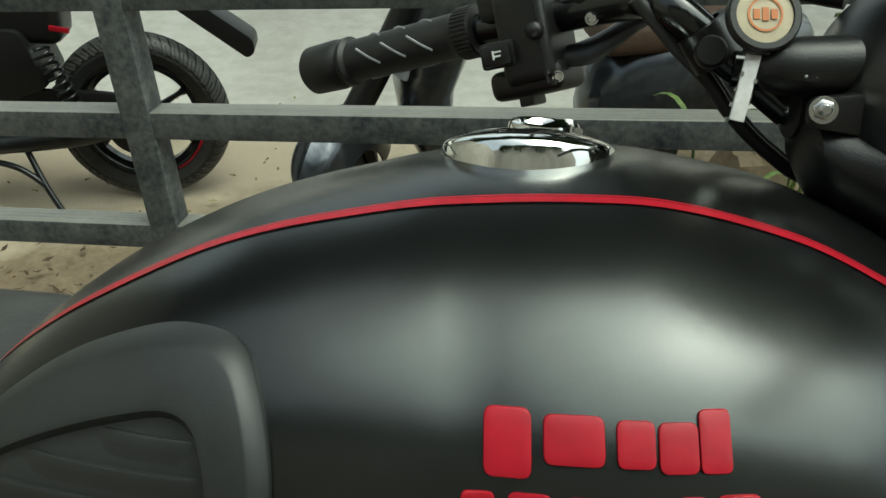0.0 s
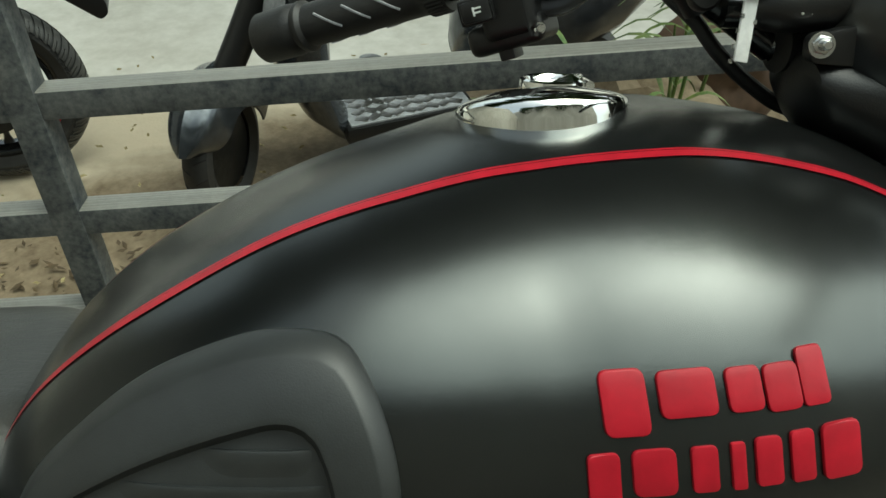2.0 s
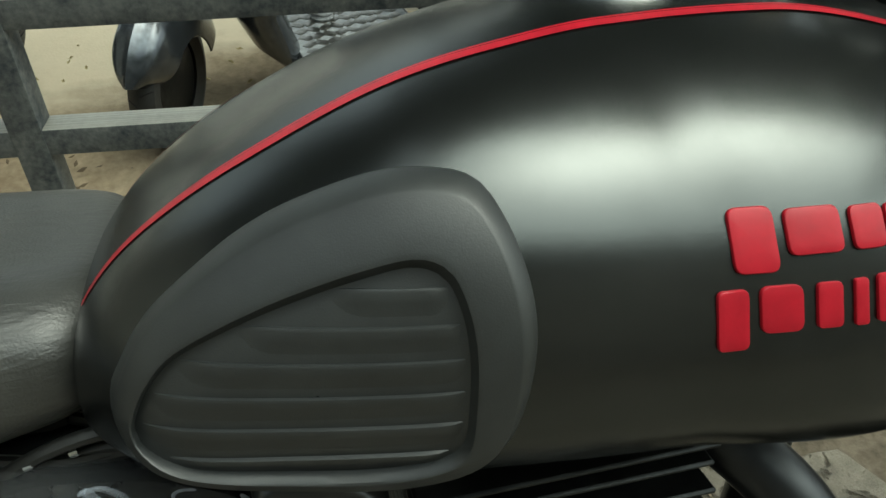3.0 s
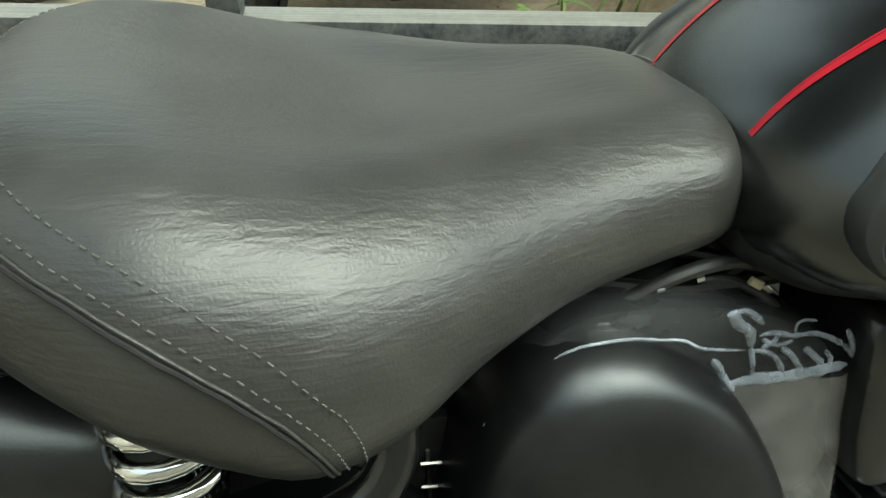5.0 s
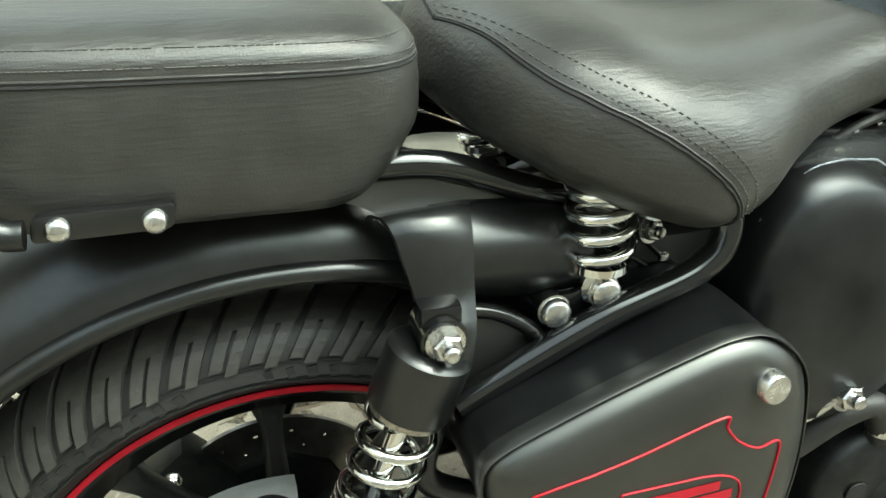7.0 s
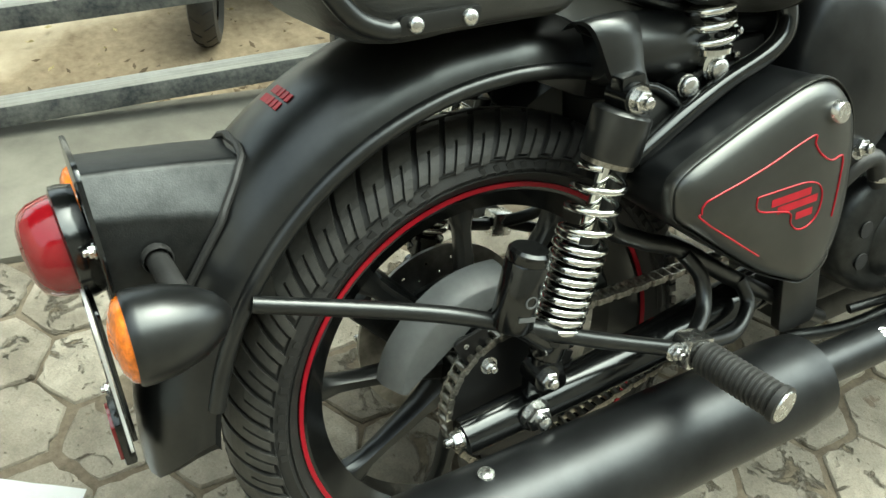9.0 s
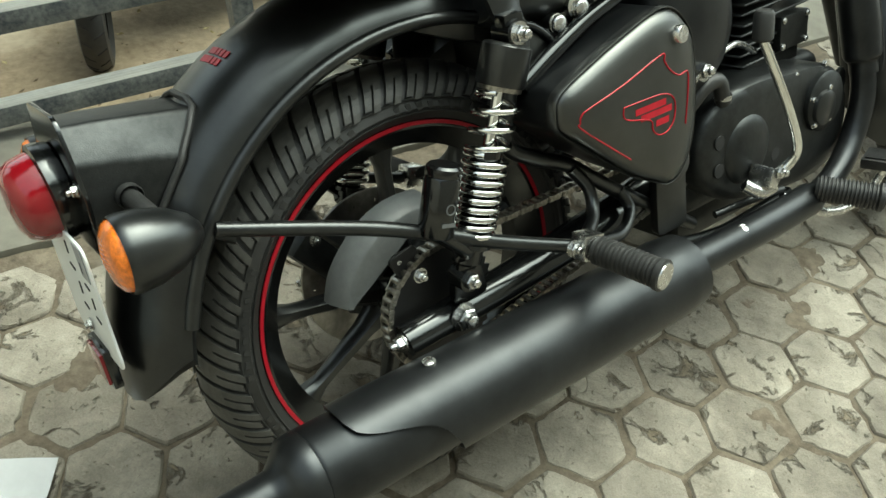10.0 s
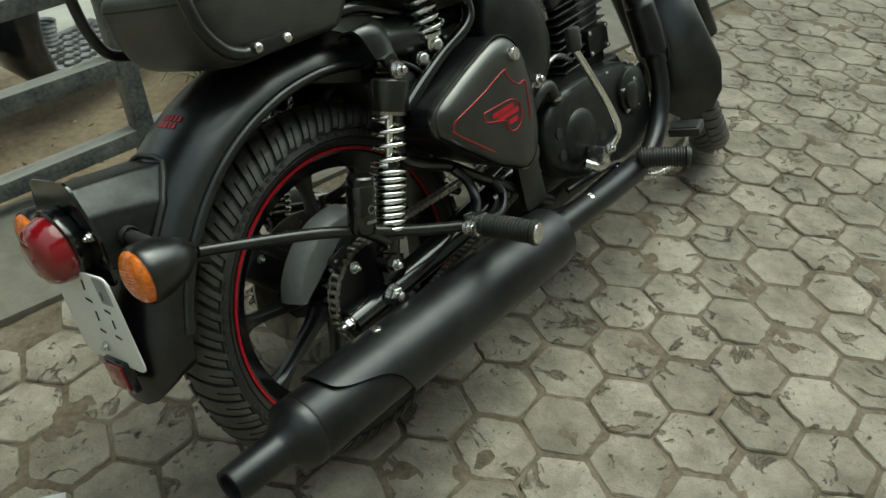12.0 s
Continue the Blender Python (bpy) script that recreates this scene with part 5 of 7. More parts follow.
# ---------------------------------------------------------------- frame
fr = new("frame")
fr.parent = bike
tagged(fr, "black tubular steel frame")
for s in (-1, 1):
    part("tube", tube([(0.13, s * 0.148, 0.598), (0.185, s * 0.15, 0.628), (0.25, s * 0.15, 0.658), (0.32, s * 0.15, 0.683), (0.344, s * 0.145, 0.71), (0.348, s * 0.125, 0.76), (0.40, s * 0.06, 0.80)], 0.0115, 14), M_GLOSS, fr)
    part("tube", tube([(0.06, s * 0.098, 0.775), (0.13, s * 0.1, 0.772), (0.2, s * 0.1, 0.745), (0.3, s * 0.09, 0.705), (0.42, s * 0.06, 0.68)], 0.0105, 14), M_GLOSS, fr)
    part("tube", tube([(0.12, s * 0.14, 0.60), (0.105, s * 0.14, 0.53), (0.15, s * 0.14, 0.495), (0.215, s * 0.14, 0.462), (0.31, s * 0.14, 0.39), (0.5, s * 0.13, 0.26)], 0.011, 14), M_MATT, fr)
    part("hanger", tube([(0.213, s * 0.145, 0.46), (0.235, s * 0.155, 0.425), (0.222, s * 0.175, 0.392), (0.178, s * 0.2, 0.378)], 0.0095, 12), M_MATT, fr)
    part("hanger", tube([(0.31, s * 0.145, 0.392), (0.315, s * 0.16, 0.362), (0.27, s * 0.18, 0.345), (0.185, s * 0.2, 0.374)], 0.009, 12), M_MATT, fr)
    part("gusset", plate(round_outline([(0.135, 0.672), (0.155, 0.669), (0.182, 0.655), (0.21, 0.627), (0.15, 0.585), (0.128, 0.592)], 0.008), s * 0.128, s * 0.138), M_PANEL, fr)
    part("gusset_edge", tube([(0.13, s * 0.14, 0.676), (0.16, s * 0.14, 0.669), (0.188, s * 0.14, 0.65), (0.207, s * 0.14, 0.628)], 0.006, 10), M_GLOSS, fr)
    strap = []
    for (xa, xb, y, z) in ((0.077, 0.166, 0.1, 0.738), (0.078, 0.157, 0.105, 0.7425), (0.079, 0.151, 0.112, 0.746), (0.084, 0.147, 0.12, 0.7468), (0.087, 0.1455, 0.128, 0.744), (0.09, 0.145, 0.134, 0.737), (0.0925, 0.1445, 0.138, 0.727), (0.096, 0.144, 0.1415, 0.712), (0.0995, 0.1435, 0.1445, 0.698), (0.102, 0.1425, 0.15, 0.686), (0.1035, 0.141, 0.1575, 0.678), (0.1045, 0.139, 0.163, 0.668), (0.106, 0.136, 0.1655, 0.652), (0.108, 0.133, 0.166, 0.638)):
        m, hw = (xa + xb) / 2, (xb - xa) / 2
        top_row = [(m + hw * q, s * (y + 0.005 * (1 - q * q)), z + 0.003 * (1 - q * q)) for q in np.linspace(-1, 1, 9)]
        strap.append(top_row + [(xb, s * (y - 0.006), z - 0.004), (m, s * y, z), (xa, s * (y - 0.006), z - 0.004)])
    part("strap", rings(strap), M_MATT, fr, "pressed steel shock bracket")
    web = []
    for x, zt, zb in ((0.058, 0.781, 0.757), (0.074, 0.776, 0.75), (0.086, 0.772, 0.742), (0.094, 0.77, 0.732), (0.11, 0.765, 0.724), (0.13, 0.7595, 0.722), (0.145, 0.7545, 0.716), (0.152, 0.752, 0.719), (0.165, 0.747, 0.7225), (0.186, 0.739, 0.7225), (0.21, 0.7275, 0.7195), (0.226, 0.7195, 0.7145)):
        h = zt - zb
        web.append([(x, s * 0.094, zt), (x, s * 0.0985, zt), (x, s * 0.1, zt - h * 0.15), (x, s * 0.1035, zt - h * 0.6), (x, s * 0.107, zb), (x, s * 0.1, zb - 0.001), (x, s * 0.094, zb + h * 0.4)])
    part("side_web", rings(web), M_PANEL, fr, "pressed steel side web")
    part("peg_bracket", block(0.036, 0.03, 0.038, 0.005, pose(0.174, s * 0.208, 0.376, 0, 12, 0)), M_STEEL, fr)
    part("stay_bolt", bolt((0.149, s * 0.206, 0.381), (0, s, 0), 0.009, 0.009), M_STEEL, fr)
    part("stud_plate", plate(round_outline([(0.2, 0.65), (0.215, 0.648), (0.26, 0.662), (0.26, 0.682), (0.24, 0.688), (0.228, 0.672), (0.2, 0.672)], 0.007), s * 0.13, s * 0.137), M_GLOSS, fr)
    part("stud", tube([(0.208, s * 0.09, 0.668), (0.208, s * 0.138, 0.662)], 0.011, 14, smooth=False), M_MATT, fr)
    part("stud_bolt", cap_nut((0.208, s * 0.138, 0.661), (0, s, 0.05), 0.0115, 0.011), M_STEEL, fr)
part("backbone", tube([(0.42, 0, 0.70), (0.6, 0, 0.74), (0.95, 0, 0.84), (1.06, 0, 0.9)], 0.022, 16), M_MATT, fr)
part("downtube", tube([(1.05, 0, 0.86), (0.98, 0, 0.66), (0.93, 0, 0.42), (0.9, 0, 0.28)], 0.018, 16), M_MATT, fr)
part("inner_guard", turned([(0.0, 0.0), (0.0, 0.03), (0.006, 0.036), (0.03, 0.0385), (0.09, 0.0385), (0.125, 0.035), (0.138, 0.026), (0.142, 0.012)], (0.113, -0.1, 0.709), (1, 0, -0.12), 24), M_MATT, fr)
part("rear_box", block(0.16, 0.16, 0.07, 0.02, pose(0.2, 0.0, 0.665, 0, 12, 0)), M_PLASTIC, fr)
part("battery_tray", block(0.2, 0.17, 0.16, 0.02, pose(0.3, 0.0, 0.6)), M_PLASTIC, fr)
part("seat_pan", block(0.3, 0.16, 0.03, 0.012, pose(0.36, 0.0, 0.775)), M_PLASTIC, fr)

# saddle springs
for s in (-1, 1):
    sp = new("saddle_spring")
    sp.parent = bike
    tagged(sp, "chrome saddle spring")
    part("coil", coil((0.246, s * 0.13, 0.695), (0.243, s * 0.13, 0.772), 0.023, 0.0048, 4.6), M_CHROME, sp)
    part("eye", turned([(-0.022, 0.01), (-0.022, 0.017), (0.012, 0.017), (0.014, 0.01)], (0.246, s * 0.128, 0.676), (0, s, 0), 24), M_CHROME, sp)
    part("seat_cup", turned([(-0.003, 0.012), (0.0, 0.024), (0.006, 0.024), (0.008, 0.012)], (0.246, s * 0.13, 0.69), (0, 0, 1), 24), M_CHROME, sp)
    part("eye_bolt", cap_nut((0.246, s * 0.142, 0.673), (0, s, 0.05), 0.0115, 0.01), M_STEEL, sp)
    part("pinch_bolt", bolt((0.305, s * 0.1, 0.696), (0.2, s, 0.2), 0.009, 0.009), M_STEEL, sp)

# passenger and rider foot pegs
def peg(base, tip, r, name, label, cap_material):
    a, b = Vector(base), Vector(tip)
    d = (b - a).normalized()
    L = (b - a).length
    prof = [(0.0, 0.0), (0.0, r * 0.8)]
    x = 0.004
    while x < L - 0.012:
        prof += [(x, r * 0.86), (x + 0.0015, r), (x + 0.004, r), (x + 0.0055, r * 0.86)]
        x += 0.0065
    prof += [(L - 0.008, r * 1.08), (L - 0.001, r * 1.08), (L, r * 0.9)]
    ob = part(name, turned(prof, a, d, 26), M_RUBBER, bike, label)
    part("end_cap", turned([(L - 0.002, r * 0.92), (L + 0.002, r * 0.88), (L + 0.0025, 0.0)], a, d, 26), cap_material, ob)
    return ob


for s in (-1, 1):
    peg((0.176, s * 0.222, 0.374), (0.193, s * 0.325, 0.362), 0.0205, "passenger_footpeg", "ribbed black rubber passenger foot peg", M_STEEL)
    peg((0.755, s * 0.2, 0.254), (0.81, s * 0.296, 0.24), 0.0235, "rider_footpeg", "ribbed black rubber rider foot peg", M_RUBBER)
ped = part("brake_pedal", tube([(0.70, -0.17, 0.25), (0.77, -0.215, 0.205), (0.87, -0.23, 0.2), (0.905, -0.238, 0.235), (0.9, -0.245, 0.262)], 0.008, 12), M_STEEL, bike, "steel brake pedal with rubber pad")
part("pedal_pad", block(0.05, 0.072, 0.02, 0.004, pose(0.895, -0.25, 0.272, 0, -8, 12)), M_RUBBER, ped)
part("pad_top", block(0.038, 0.058, 0.004, 0.001, pose(0.893, -0.25, 0.2825, 0, -8, 12)), M_PLASTIC, ped)

# air box drum and its wrapped neighbour
drum_o = dense([(0.378, 0.63), (0.389, 0.69), (0.41, 0.727), (0.435, 0.739), (0.465, 0.7405), (0.493, 0.732), (0.521, 0.712), (0.547, 0.68), (0.573, 0.63), (0.58, 0.57), (0.55, 0.51), (0.49, 0.485), (0.43, 0.5), (0.385, 0.55)], 72)
dc = Vector((0.475, 0.62))
secs = []
for k, y in ((0.98, -0.03), (1.0, -0.06), (1.0, -0.115), (0.985, -0.128), (0.95, -0.139), (0.88, -0.147), (0.7, -0.152), (0.4, -0.1545), (0.1, -0.155)):
    secs.append([(dc.x + (p.x - dc.x) * k, y, dc.y + (p.y - dc.y) * k) for p in drum_o])
part("air_box", rings(secs), M_HEAT, bike, "satin black domed air box cover")
film_o = dense([(0.412, 0.70), (0.42, 0.735), (0.448, 0.753), (0.51, 0.753), (0.56, 0.742), (0.6, 0.718), (0.618, 0.68), (0.618, 0.62), (0.58, 0.6), (0.5, 0.62), (0.44, 0.66)], 90)
fc = Vector((0.515, 0.68))
body = [[(fc.x + (p.x - fc.x) * k, y, fc.y + (p.y - fc.y) * k) for p in film_o] for k, y in ((0.95, -0.01), (0.96, -0.09), (0.93, -0.104), (0.8, -0.108), (0.2, -0.109))]
wrapd = part("throttle_body", rings(body), M_WRAPPED, bike, "black throttle body wrapped in clear film")
film = []
for k, y in ((1.0, -0.02), (1.0, -0.05), (1.0, -0.08), (0.995, -0.097), (0.97, -0.109), (0.92, -0.113), (0.85, -0.115), (0.75, -0.116), (0.6, -0.116), (0.4, -0.116), (0.2, -0.116)):
    row = []
    for p in film_o:
        x, z = fc.x + (p.x - fc.x) * k, fc.y + (p.y - fc.y) * k
        n1 = noise.noise((x * 90, y * 60, z * 90)) * 0.004 + abs(noise.noise((x * 40, y * 30, z * 40 + 3))) * 0.005
        d = Vector((p.x - fc.x, 0, p.y - fc.y)).normalized() * (0.6 if k > 0.9 else 0.1) + Vector((0, -1, 0)) * (0.2 if k > 0.98 else 1.0)
        row.append(Vector((x, y, z)) + d * n1)
    film.append(row)
part("film", rings(film, caps=False), M_WRAP, wrapd, "crinkled clear plastic film")
patch = []
for z in np.linspace(0.612, 0.708, 15):
    left = 0.5245 + max(0.0, 0.706 - z) * 0.62
    row = []
    for t in np.linspace(0, 1, 12):
        x = left + (0.619 + 0.004 * noise.noise((z * 60, 3, 1)) - left) * t
        row.append((x, -0.1185 - 0.004 * abs(noise.noise((x * 60, z * 60, 2))) + 0.012 * max(0.0, t - 0.85) / 0.15, z + 0.004 * noise.noise((x * 40, 5, 2))))
    patch.append(row)
part("film_patch", rings(patch, closed=False, caps=False), M_MILKY, wrapd, "milky doubled plastic film")
FOLDS_TOP = [
    (((0.519, 0.755), (0.523, 0.747), (0.531, 0.741), (0.534, 0.732)), 0.0042),
    (((0.516, 0.752), (0.525, 0.754), (0.531, 0.751), (0.538, 0.745)), 0.0025),
    (((0.537, 0.738), (0.546, 0.739), (0.557, 0.736), (0.570, 0.736), (0.583, 0.731), (0.593, 0.724), (0.604, 0.712)), 0.0021),
    (((0.536, 0.729), (0.544, 0.727), (0.551, 0.722), (0.557, 0.713)), 0.0021),
    (((0.534, 0.731), (0.537, 0.722), (0.539, 0.713)), 0.002),
    (((0.548, 0.739), (0.547, 0.734), (0.540, 0.730)), 0.002),
    (((0.552, 0.729), (0.559, 0.724), (0.564, 0.718), (0.568, 0.713)), 0.0024),
    (((0.566, 0.728), (0.573, 0.722), (0.580, 0.716)), 0.0028),
    (((0.558, 0.738), (0.558, 0.743), (0.562, 0.745), (0.569, 0.744)), 0.0013),
    (((0.579, 0.725), (0.584, 0.719), (0.584, 0.714)), 0.0018),
]
FOLDS_LOW = [
    (((0.425, 0.735), (0.44, 0.741), (0.464, 0.743), (0.481, 0.741), (0.495, 0.739), (0.507, 0.733), (0.53, 0.730)), 0.0014),
    (((0.589, 0.737), (0.599, 0.722), (0.606, 0.709), (0.611, 0.694), (0.612, 0.676), (0.612, 0.658)), 0.0034),
    (((0.513, 0.726), (0.518, 0.720), (0.523, 0.712), (0.530, 0.704)), 0.0032),
    (((0.526, 0.709), (0.542, 0.710), (0.554, 0.710), (0.574, 0.711), (0.595, 0.714)), 0.0055),
    (((0.539, 0.736), (0.549, 0.731), (0.558, 0.733)), 0.0017),
    (((0.395, 0.695), (0.402, 0.708), (0.410, 0.712)), 0.005),
]
for pts, rad in FOLDS_TOP + FOLDS_LOW:
    # a flattened, uneven ridge of bunched film that dies out at both ends
    line = smooth_path([(x, -0.1195, z) for x, z in pts], 9)
    secs = []
    for k, p in enumerate(line):
        d = line[min(k + 1, len(line) - 1)] - line[max(k - 1, 0)]
        side = Vector((-d.z, 0, d.x)).normalized()
        w = 0.72 * rad * min(1.0, 0.3 + 6.0 * min(k, len(line) - 1 - k) / len(line)) * (1 + 0.35 * noise.noise((p.x * 260, rad * 900, p.z * 260)))
        rise = Vector((0, -0.6 * w - 0.0012 * abs(noise.noise((p.x * 150, 4, p.z * 150))), 0))
        secs.append([p - side * w, p - side * w * 0.45 + rise * 0.8, p + rise, p + side * w * 0.5 + rise * 0.7, p + side * w])
    part("film_fold", rings(secs, closed=False, caps=False), M_TAPE, wrapd)
cov_o = dense(round_outline([(0.592, 0.752), (0.645, 0.745), (0.662, 0.725), (0.672, 0.64), (0.62, 0.625), (0.605, 0.66)], 0.016), 80)
cov_c = Vector((0.634, 0.69))
secs = [[(cov_c.x + (p.x - cov_c.x) * k, y, cov_c.y + (p.y - cov_c.y) * k) for p in cov_o] for k, y in ((1.0, -0.05), (1.0, -0.09), (0.995, -0.118), (0.975, -0.126), (0.93, -0.131), (0.86, -0.1338), (0.7, -0.1352), (0.4, -0.1358), (0.1, -0.136))]
cov = part("throttle_cover", rings(secs), M_MATT, bike, "matt black side cover plate")
part("bolt_collar", turned([(0.0, 0.0095), (0.0015, 0.0095), (0.002, 0.0075)], (0.642, -0.1345, 0.682), (0, -1, 0), 24), M_BOX, cov)
part("cover_bolt", bolt((0.642, -0.1355, 0.682), (0, -1, 0), 0.0062, 0.005, False), M_STEEL, cov)
part("film_tail", tube([(0.596, -0.1, 0.73), (0.608, -0.104, 0.7285), (0.625, -0.1, 0.7525), (0.642, -0.096, 0.7545)], [0.002, 0.0035, 0.003, 0.0045], 8, flat=0.5), M_TAPE, wrapd)

# wire guard in front of the battery tray
for q in range(5):
    x = 0.372 + 0.016 * q
    part("guard_wire", tube([(x, -0.088, 0.66 - 0.004 * q), (x + 0.006, -0.088, 0.58)], 0.0013, 6, smooth=False), M_DARKSTEEL, bike)
for q in range(5):
    z = 0.652 - 0.017 * q
    part("guard_wire", tube([(0.368 + 0.001 * q, -0.0895, z), (0.444, -0.0895, z - 0.004)], 0.0013, 6, smooth=False), M_DARKSTEEL, bike)
for q, (a, b, c) in enumerate((((0.3, -0.085, 0.69), (0.325, -0.09, 0.665), (0.35, -0.085, 0.645)), ((0.29, -0.08, 0.67), (0.32, -0.086, 0.65), (0.345, -0.08, 0.62)))):
    part("lead", tube([a, b, c], 0.0028, 8), M_PLASTIC, bike)
    part("lead_clip", block(0.008, 0.006, 0.006, 0.001, pose(b[0], b[1] - 0.004, b[2])), M_STEEL, bike)
# hoses and clips above the throttle body
for q, pts in enumerate((((0.473, -0.092, 0.748), (0.5, -0.094, 0.762), (0.53, -0.092, 0.767), (0.56, -0.085, 0.758)), ((0.5, -0.086, 0.75), (0.53, -0.09, 0.756), (0.562, -0.09, 0.738), (0.58, -0.08, 0.715)), ((0.48, -0.08, 0.742), (0.52, -0.085, 0.747), (0.57, -0.08, 0.748), (0.61, -0.07, 0.752)))):
    part("hose", tube(pts, (0.0042, 0.003, 0.0034)[q], 9), M_RUBBER, bike, "black rubber hose")
for x, z, m in ((0.512, 0.7605, M_STEEL), (0.552, 0.762, M_STEEL), (0.49, 0.757, M_GREYINK)):
    part("hose_clip", tube([(x - 0.002, -0.0955, z - 0.001), (x + 0.002, -0.0955, z)], 0.0024, 8, smooth=False), m, bike)
part("paper_tag", block(0.009, 0.003, 0.005, 0.001, pose(0.545, -0.0965, 0.7555, 0, 28, 0)), M_CREAM, bike)

# wiring and clips under the saddle nose
for k, (x0, z0, x1, z1) in enumerate(((0.44, 0.748, 0.56, 0.765), (0.45, 0.756, 0.57, 0.756), (0.47, 0.742, 0.6, 0.758), (0.5, 0.765, 0.61, 0.742))):
    part("wire", tube([(x0, -0.085 + 0.006 * k, z0), ((x0 + x1) / 2, -0.09, (z0 + z1) / 2 - 0.01 + 0.006 * k), (x1, -0.08, z1)], 0.0036, 8), M_PLASTIC, bike, "black cable")

# ---------------------------------------------------------------- engine
eng = new("engine")
eng.parent = bike
tagged(eng, "black single cylinder engine with finned barrel")
part("crankcase", block(0.40, 0.2, 0.21, 0.035, pose(0.72, -0.0, 0.35), 4), M_CAST, eng)
case_o = dense([(0.497, 0.39), (0.52, 0.44), (0.575, 0.468), (0.66, 0.472), (0.74, 0.462), (0.82, 0.455), (0.89, 0.43), (0.935, 0.375), (0.94, 0.31), (0.91, 0.255), (0.84, 0.235), (0.75, 0.24), (0.66, 0.255), (0.58, 0.275), (0.52, 0.315), (0.5, 0.35)], 96)
cc = Vector((0.71, 0.355))
secs = [[(cc.x + (p.x - cc.x) * k, y, cc.y + (p.y - cc.y) * k) for p in case_o] for k, y in ((1.0, -0.06), (1.0, -0.128), (0.985, -0.139), (0.95, -0.146), (0.85, -0.15), (0.5, -0.152), (0.1, -0.1525))]
part("side_cover", rings(secs), M_CAST, eng, "matt black engine side cover")
part("cover_bulge", turned([(0.0, 0.062), (0.006, 0.058), (0.011, 0.047), (0.014, 0.03), (0.0148, 0.0)], (0.617, -0.148, 0.36), (0, -1, 0), 36), M_CAST, eng)
# flat dark discs: the shade inside the holes put into the colour
for x, z in ((0.541, 0.395), (0.541, 0.346), (0.7, 0.325)):
    part("port", turned([(0.0, 0.0125), (0.001, 0.012), (0.0012, 0.0)], (x, -0.1515, z), (0, -1, 0), 20), M_SEAM, eng)
part("timing_cover", turned([(0.0, 0.056), (0.012, 0.055), (0.016, 0.05), (0.018, 0.0)], (0.835, -0.148, 0.385), (0, -1, 0), 32), M_CAST, eng)
part("points_cover", turned([(0.0, 0.032), (0.008, 0.031), (0.01, 0.028), (0.011, 0.0)], (0.82, -0.163, 0.378), (0, -1, 0), 32), M_MATT, eng)
part("round_badge", turned([(0.0, 0.026), (0.005, 0.026), (0.0065, 0.023), (0.004, 0.018), (0.004, 0.0)], (0.905, -0.14, 0.40), (0.15, -1, 0), 28), M_MATT, eng)
for x, z in ((0.80, 0.35), (0.845, 0.35), (0.79, 0.4), (0.84, 0.41), (0.7, 0.45), (0.76, 0.45), (0.85, 0.447)):
    part("cover_bolt", bolt((x, -0.16 if x > 0.78 and z < 0.43 else -0.142, z), (0, -1, 0), 0.0055, 0.006, False), M_STEEL, eng)
for k in range(13):
    z = 0.478 + 0.0175 * k
    w = 0.088 if k % 2 else 0.093
    part("fin", block(0.19, 2 * w, 0.0045, 0.0018, pose(0.775, 0, z, 0, -2, 0), 1), M_CAST, eng)
part("barrel", turned([(0.0, 0.07), (0.24, 0.07)], (0.775, 0, 0.47), (0, 0, 1), 28), M_CAST, eng)
part("barrel_base", block(0.17, 0.17, 0.03, 0.006, pose(0.775, 0, 0.462)), M_CAST, eng)
part("rocker_plate", block(0.085, 0.02, 0.06, 0.004, pose(0.82, -0.09, 0.51)), M_CAST, eng)
for x in (0.785, 0.855):
    for z in (0.487, 0.533):
        part("plate_screw", bolt((x, -0.1, z), (0, -1, 0), 0.0045, 0.004, False), M_STEEL, eng)
part("oil_elbow", tube([(0.47, -0.13, 0.455), (0.51, -0.14, 0.492), (0.545, -0.142, 0.495), (0.56, -0.142, 0.455)], 0.013, 14), M_RUBBER, eng)
part("hose_clip", turned([(0.0, 0.0145), (0.008, 0.0145)], (0.559, -0.142, 0.462), (0, 0, 1), 18), M_STEEL, eng)
part("banjo_bolt", bolt((0.495, -0.15, 0.525), (0, -1, 0.2), 0.012, 0.012), M_STEEL, eng)
part("oil_line", tube([(0.44, -0.12, 0.47), (0.47, -0.14, 0.5), (0.495, -0.148, 0.525), (0.6, -0.13, 0.54), (0.7, -0.1, 0.5)], 0.0055, 10), M_STEEL, eng)
part("pivot_plate", plate(round_outline([(0.37, 0.5), (0.44, 0.48), (0.45, 0.29), (0.38, 0.29)], 0.015), -0.16, -0.145), M_MATT, eng)
part("pivot_cap", turned([(0.0, 0.03), (0.012, 0.0295), (0.015, 0.026), (0.0155, 0.0)], (0.395, -0.17, 0.415), (0, -1, 0), 30), M_RUBBER, eng)
part("gear_linkage", tube([(0.55, -0.14, 0.26), (0.63, -0.165, 0.27), (0.7, -0.17, 0.262)], 0.007, 10), M_CAST, eng)
part("sump", block(0.34, 0.16, 0.08, 0.02, pose(0.7, 0, 0.225)), M_CAST, eng)
part("sump_rail", tube([(0.47, -0.1, 0.22), (0.6, -0.12, 0.205), (0.8, -0.12, 0.21)], 0.01, 12), M_CAST, eng)
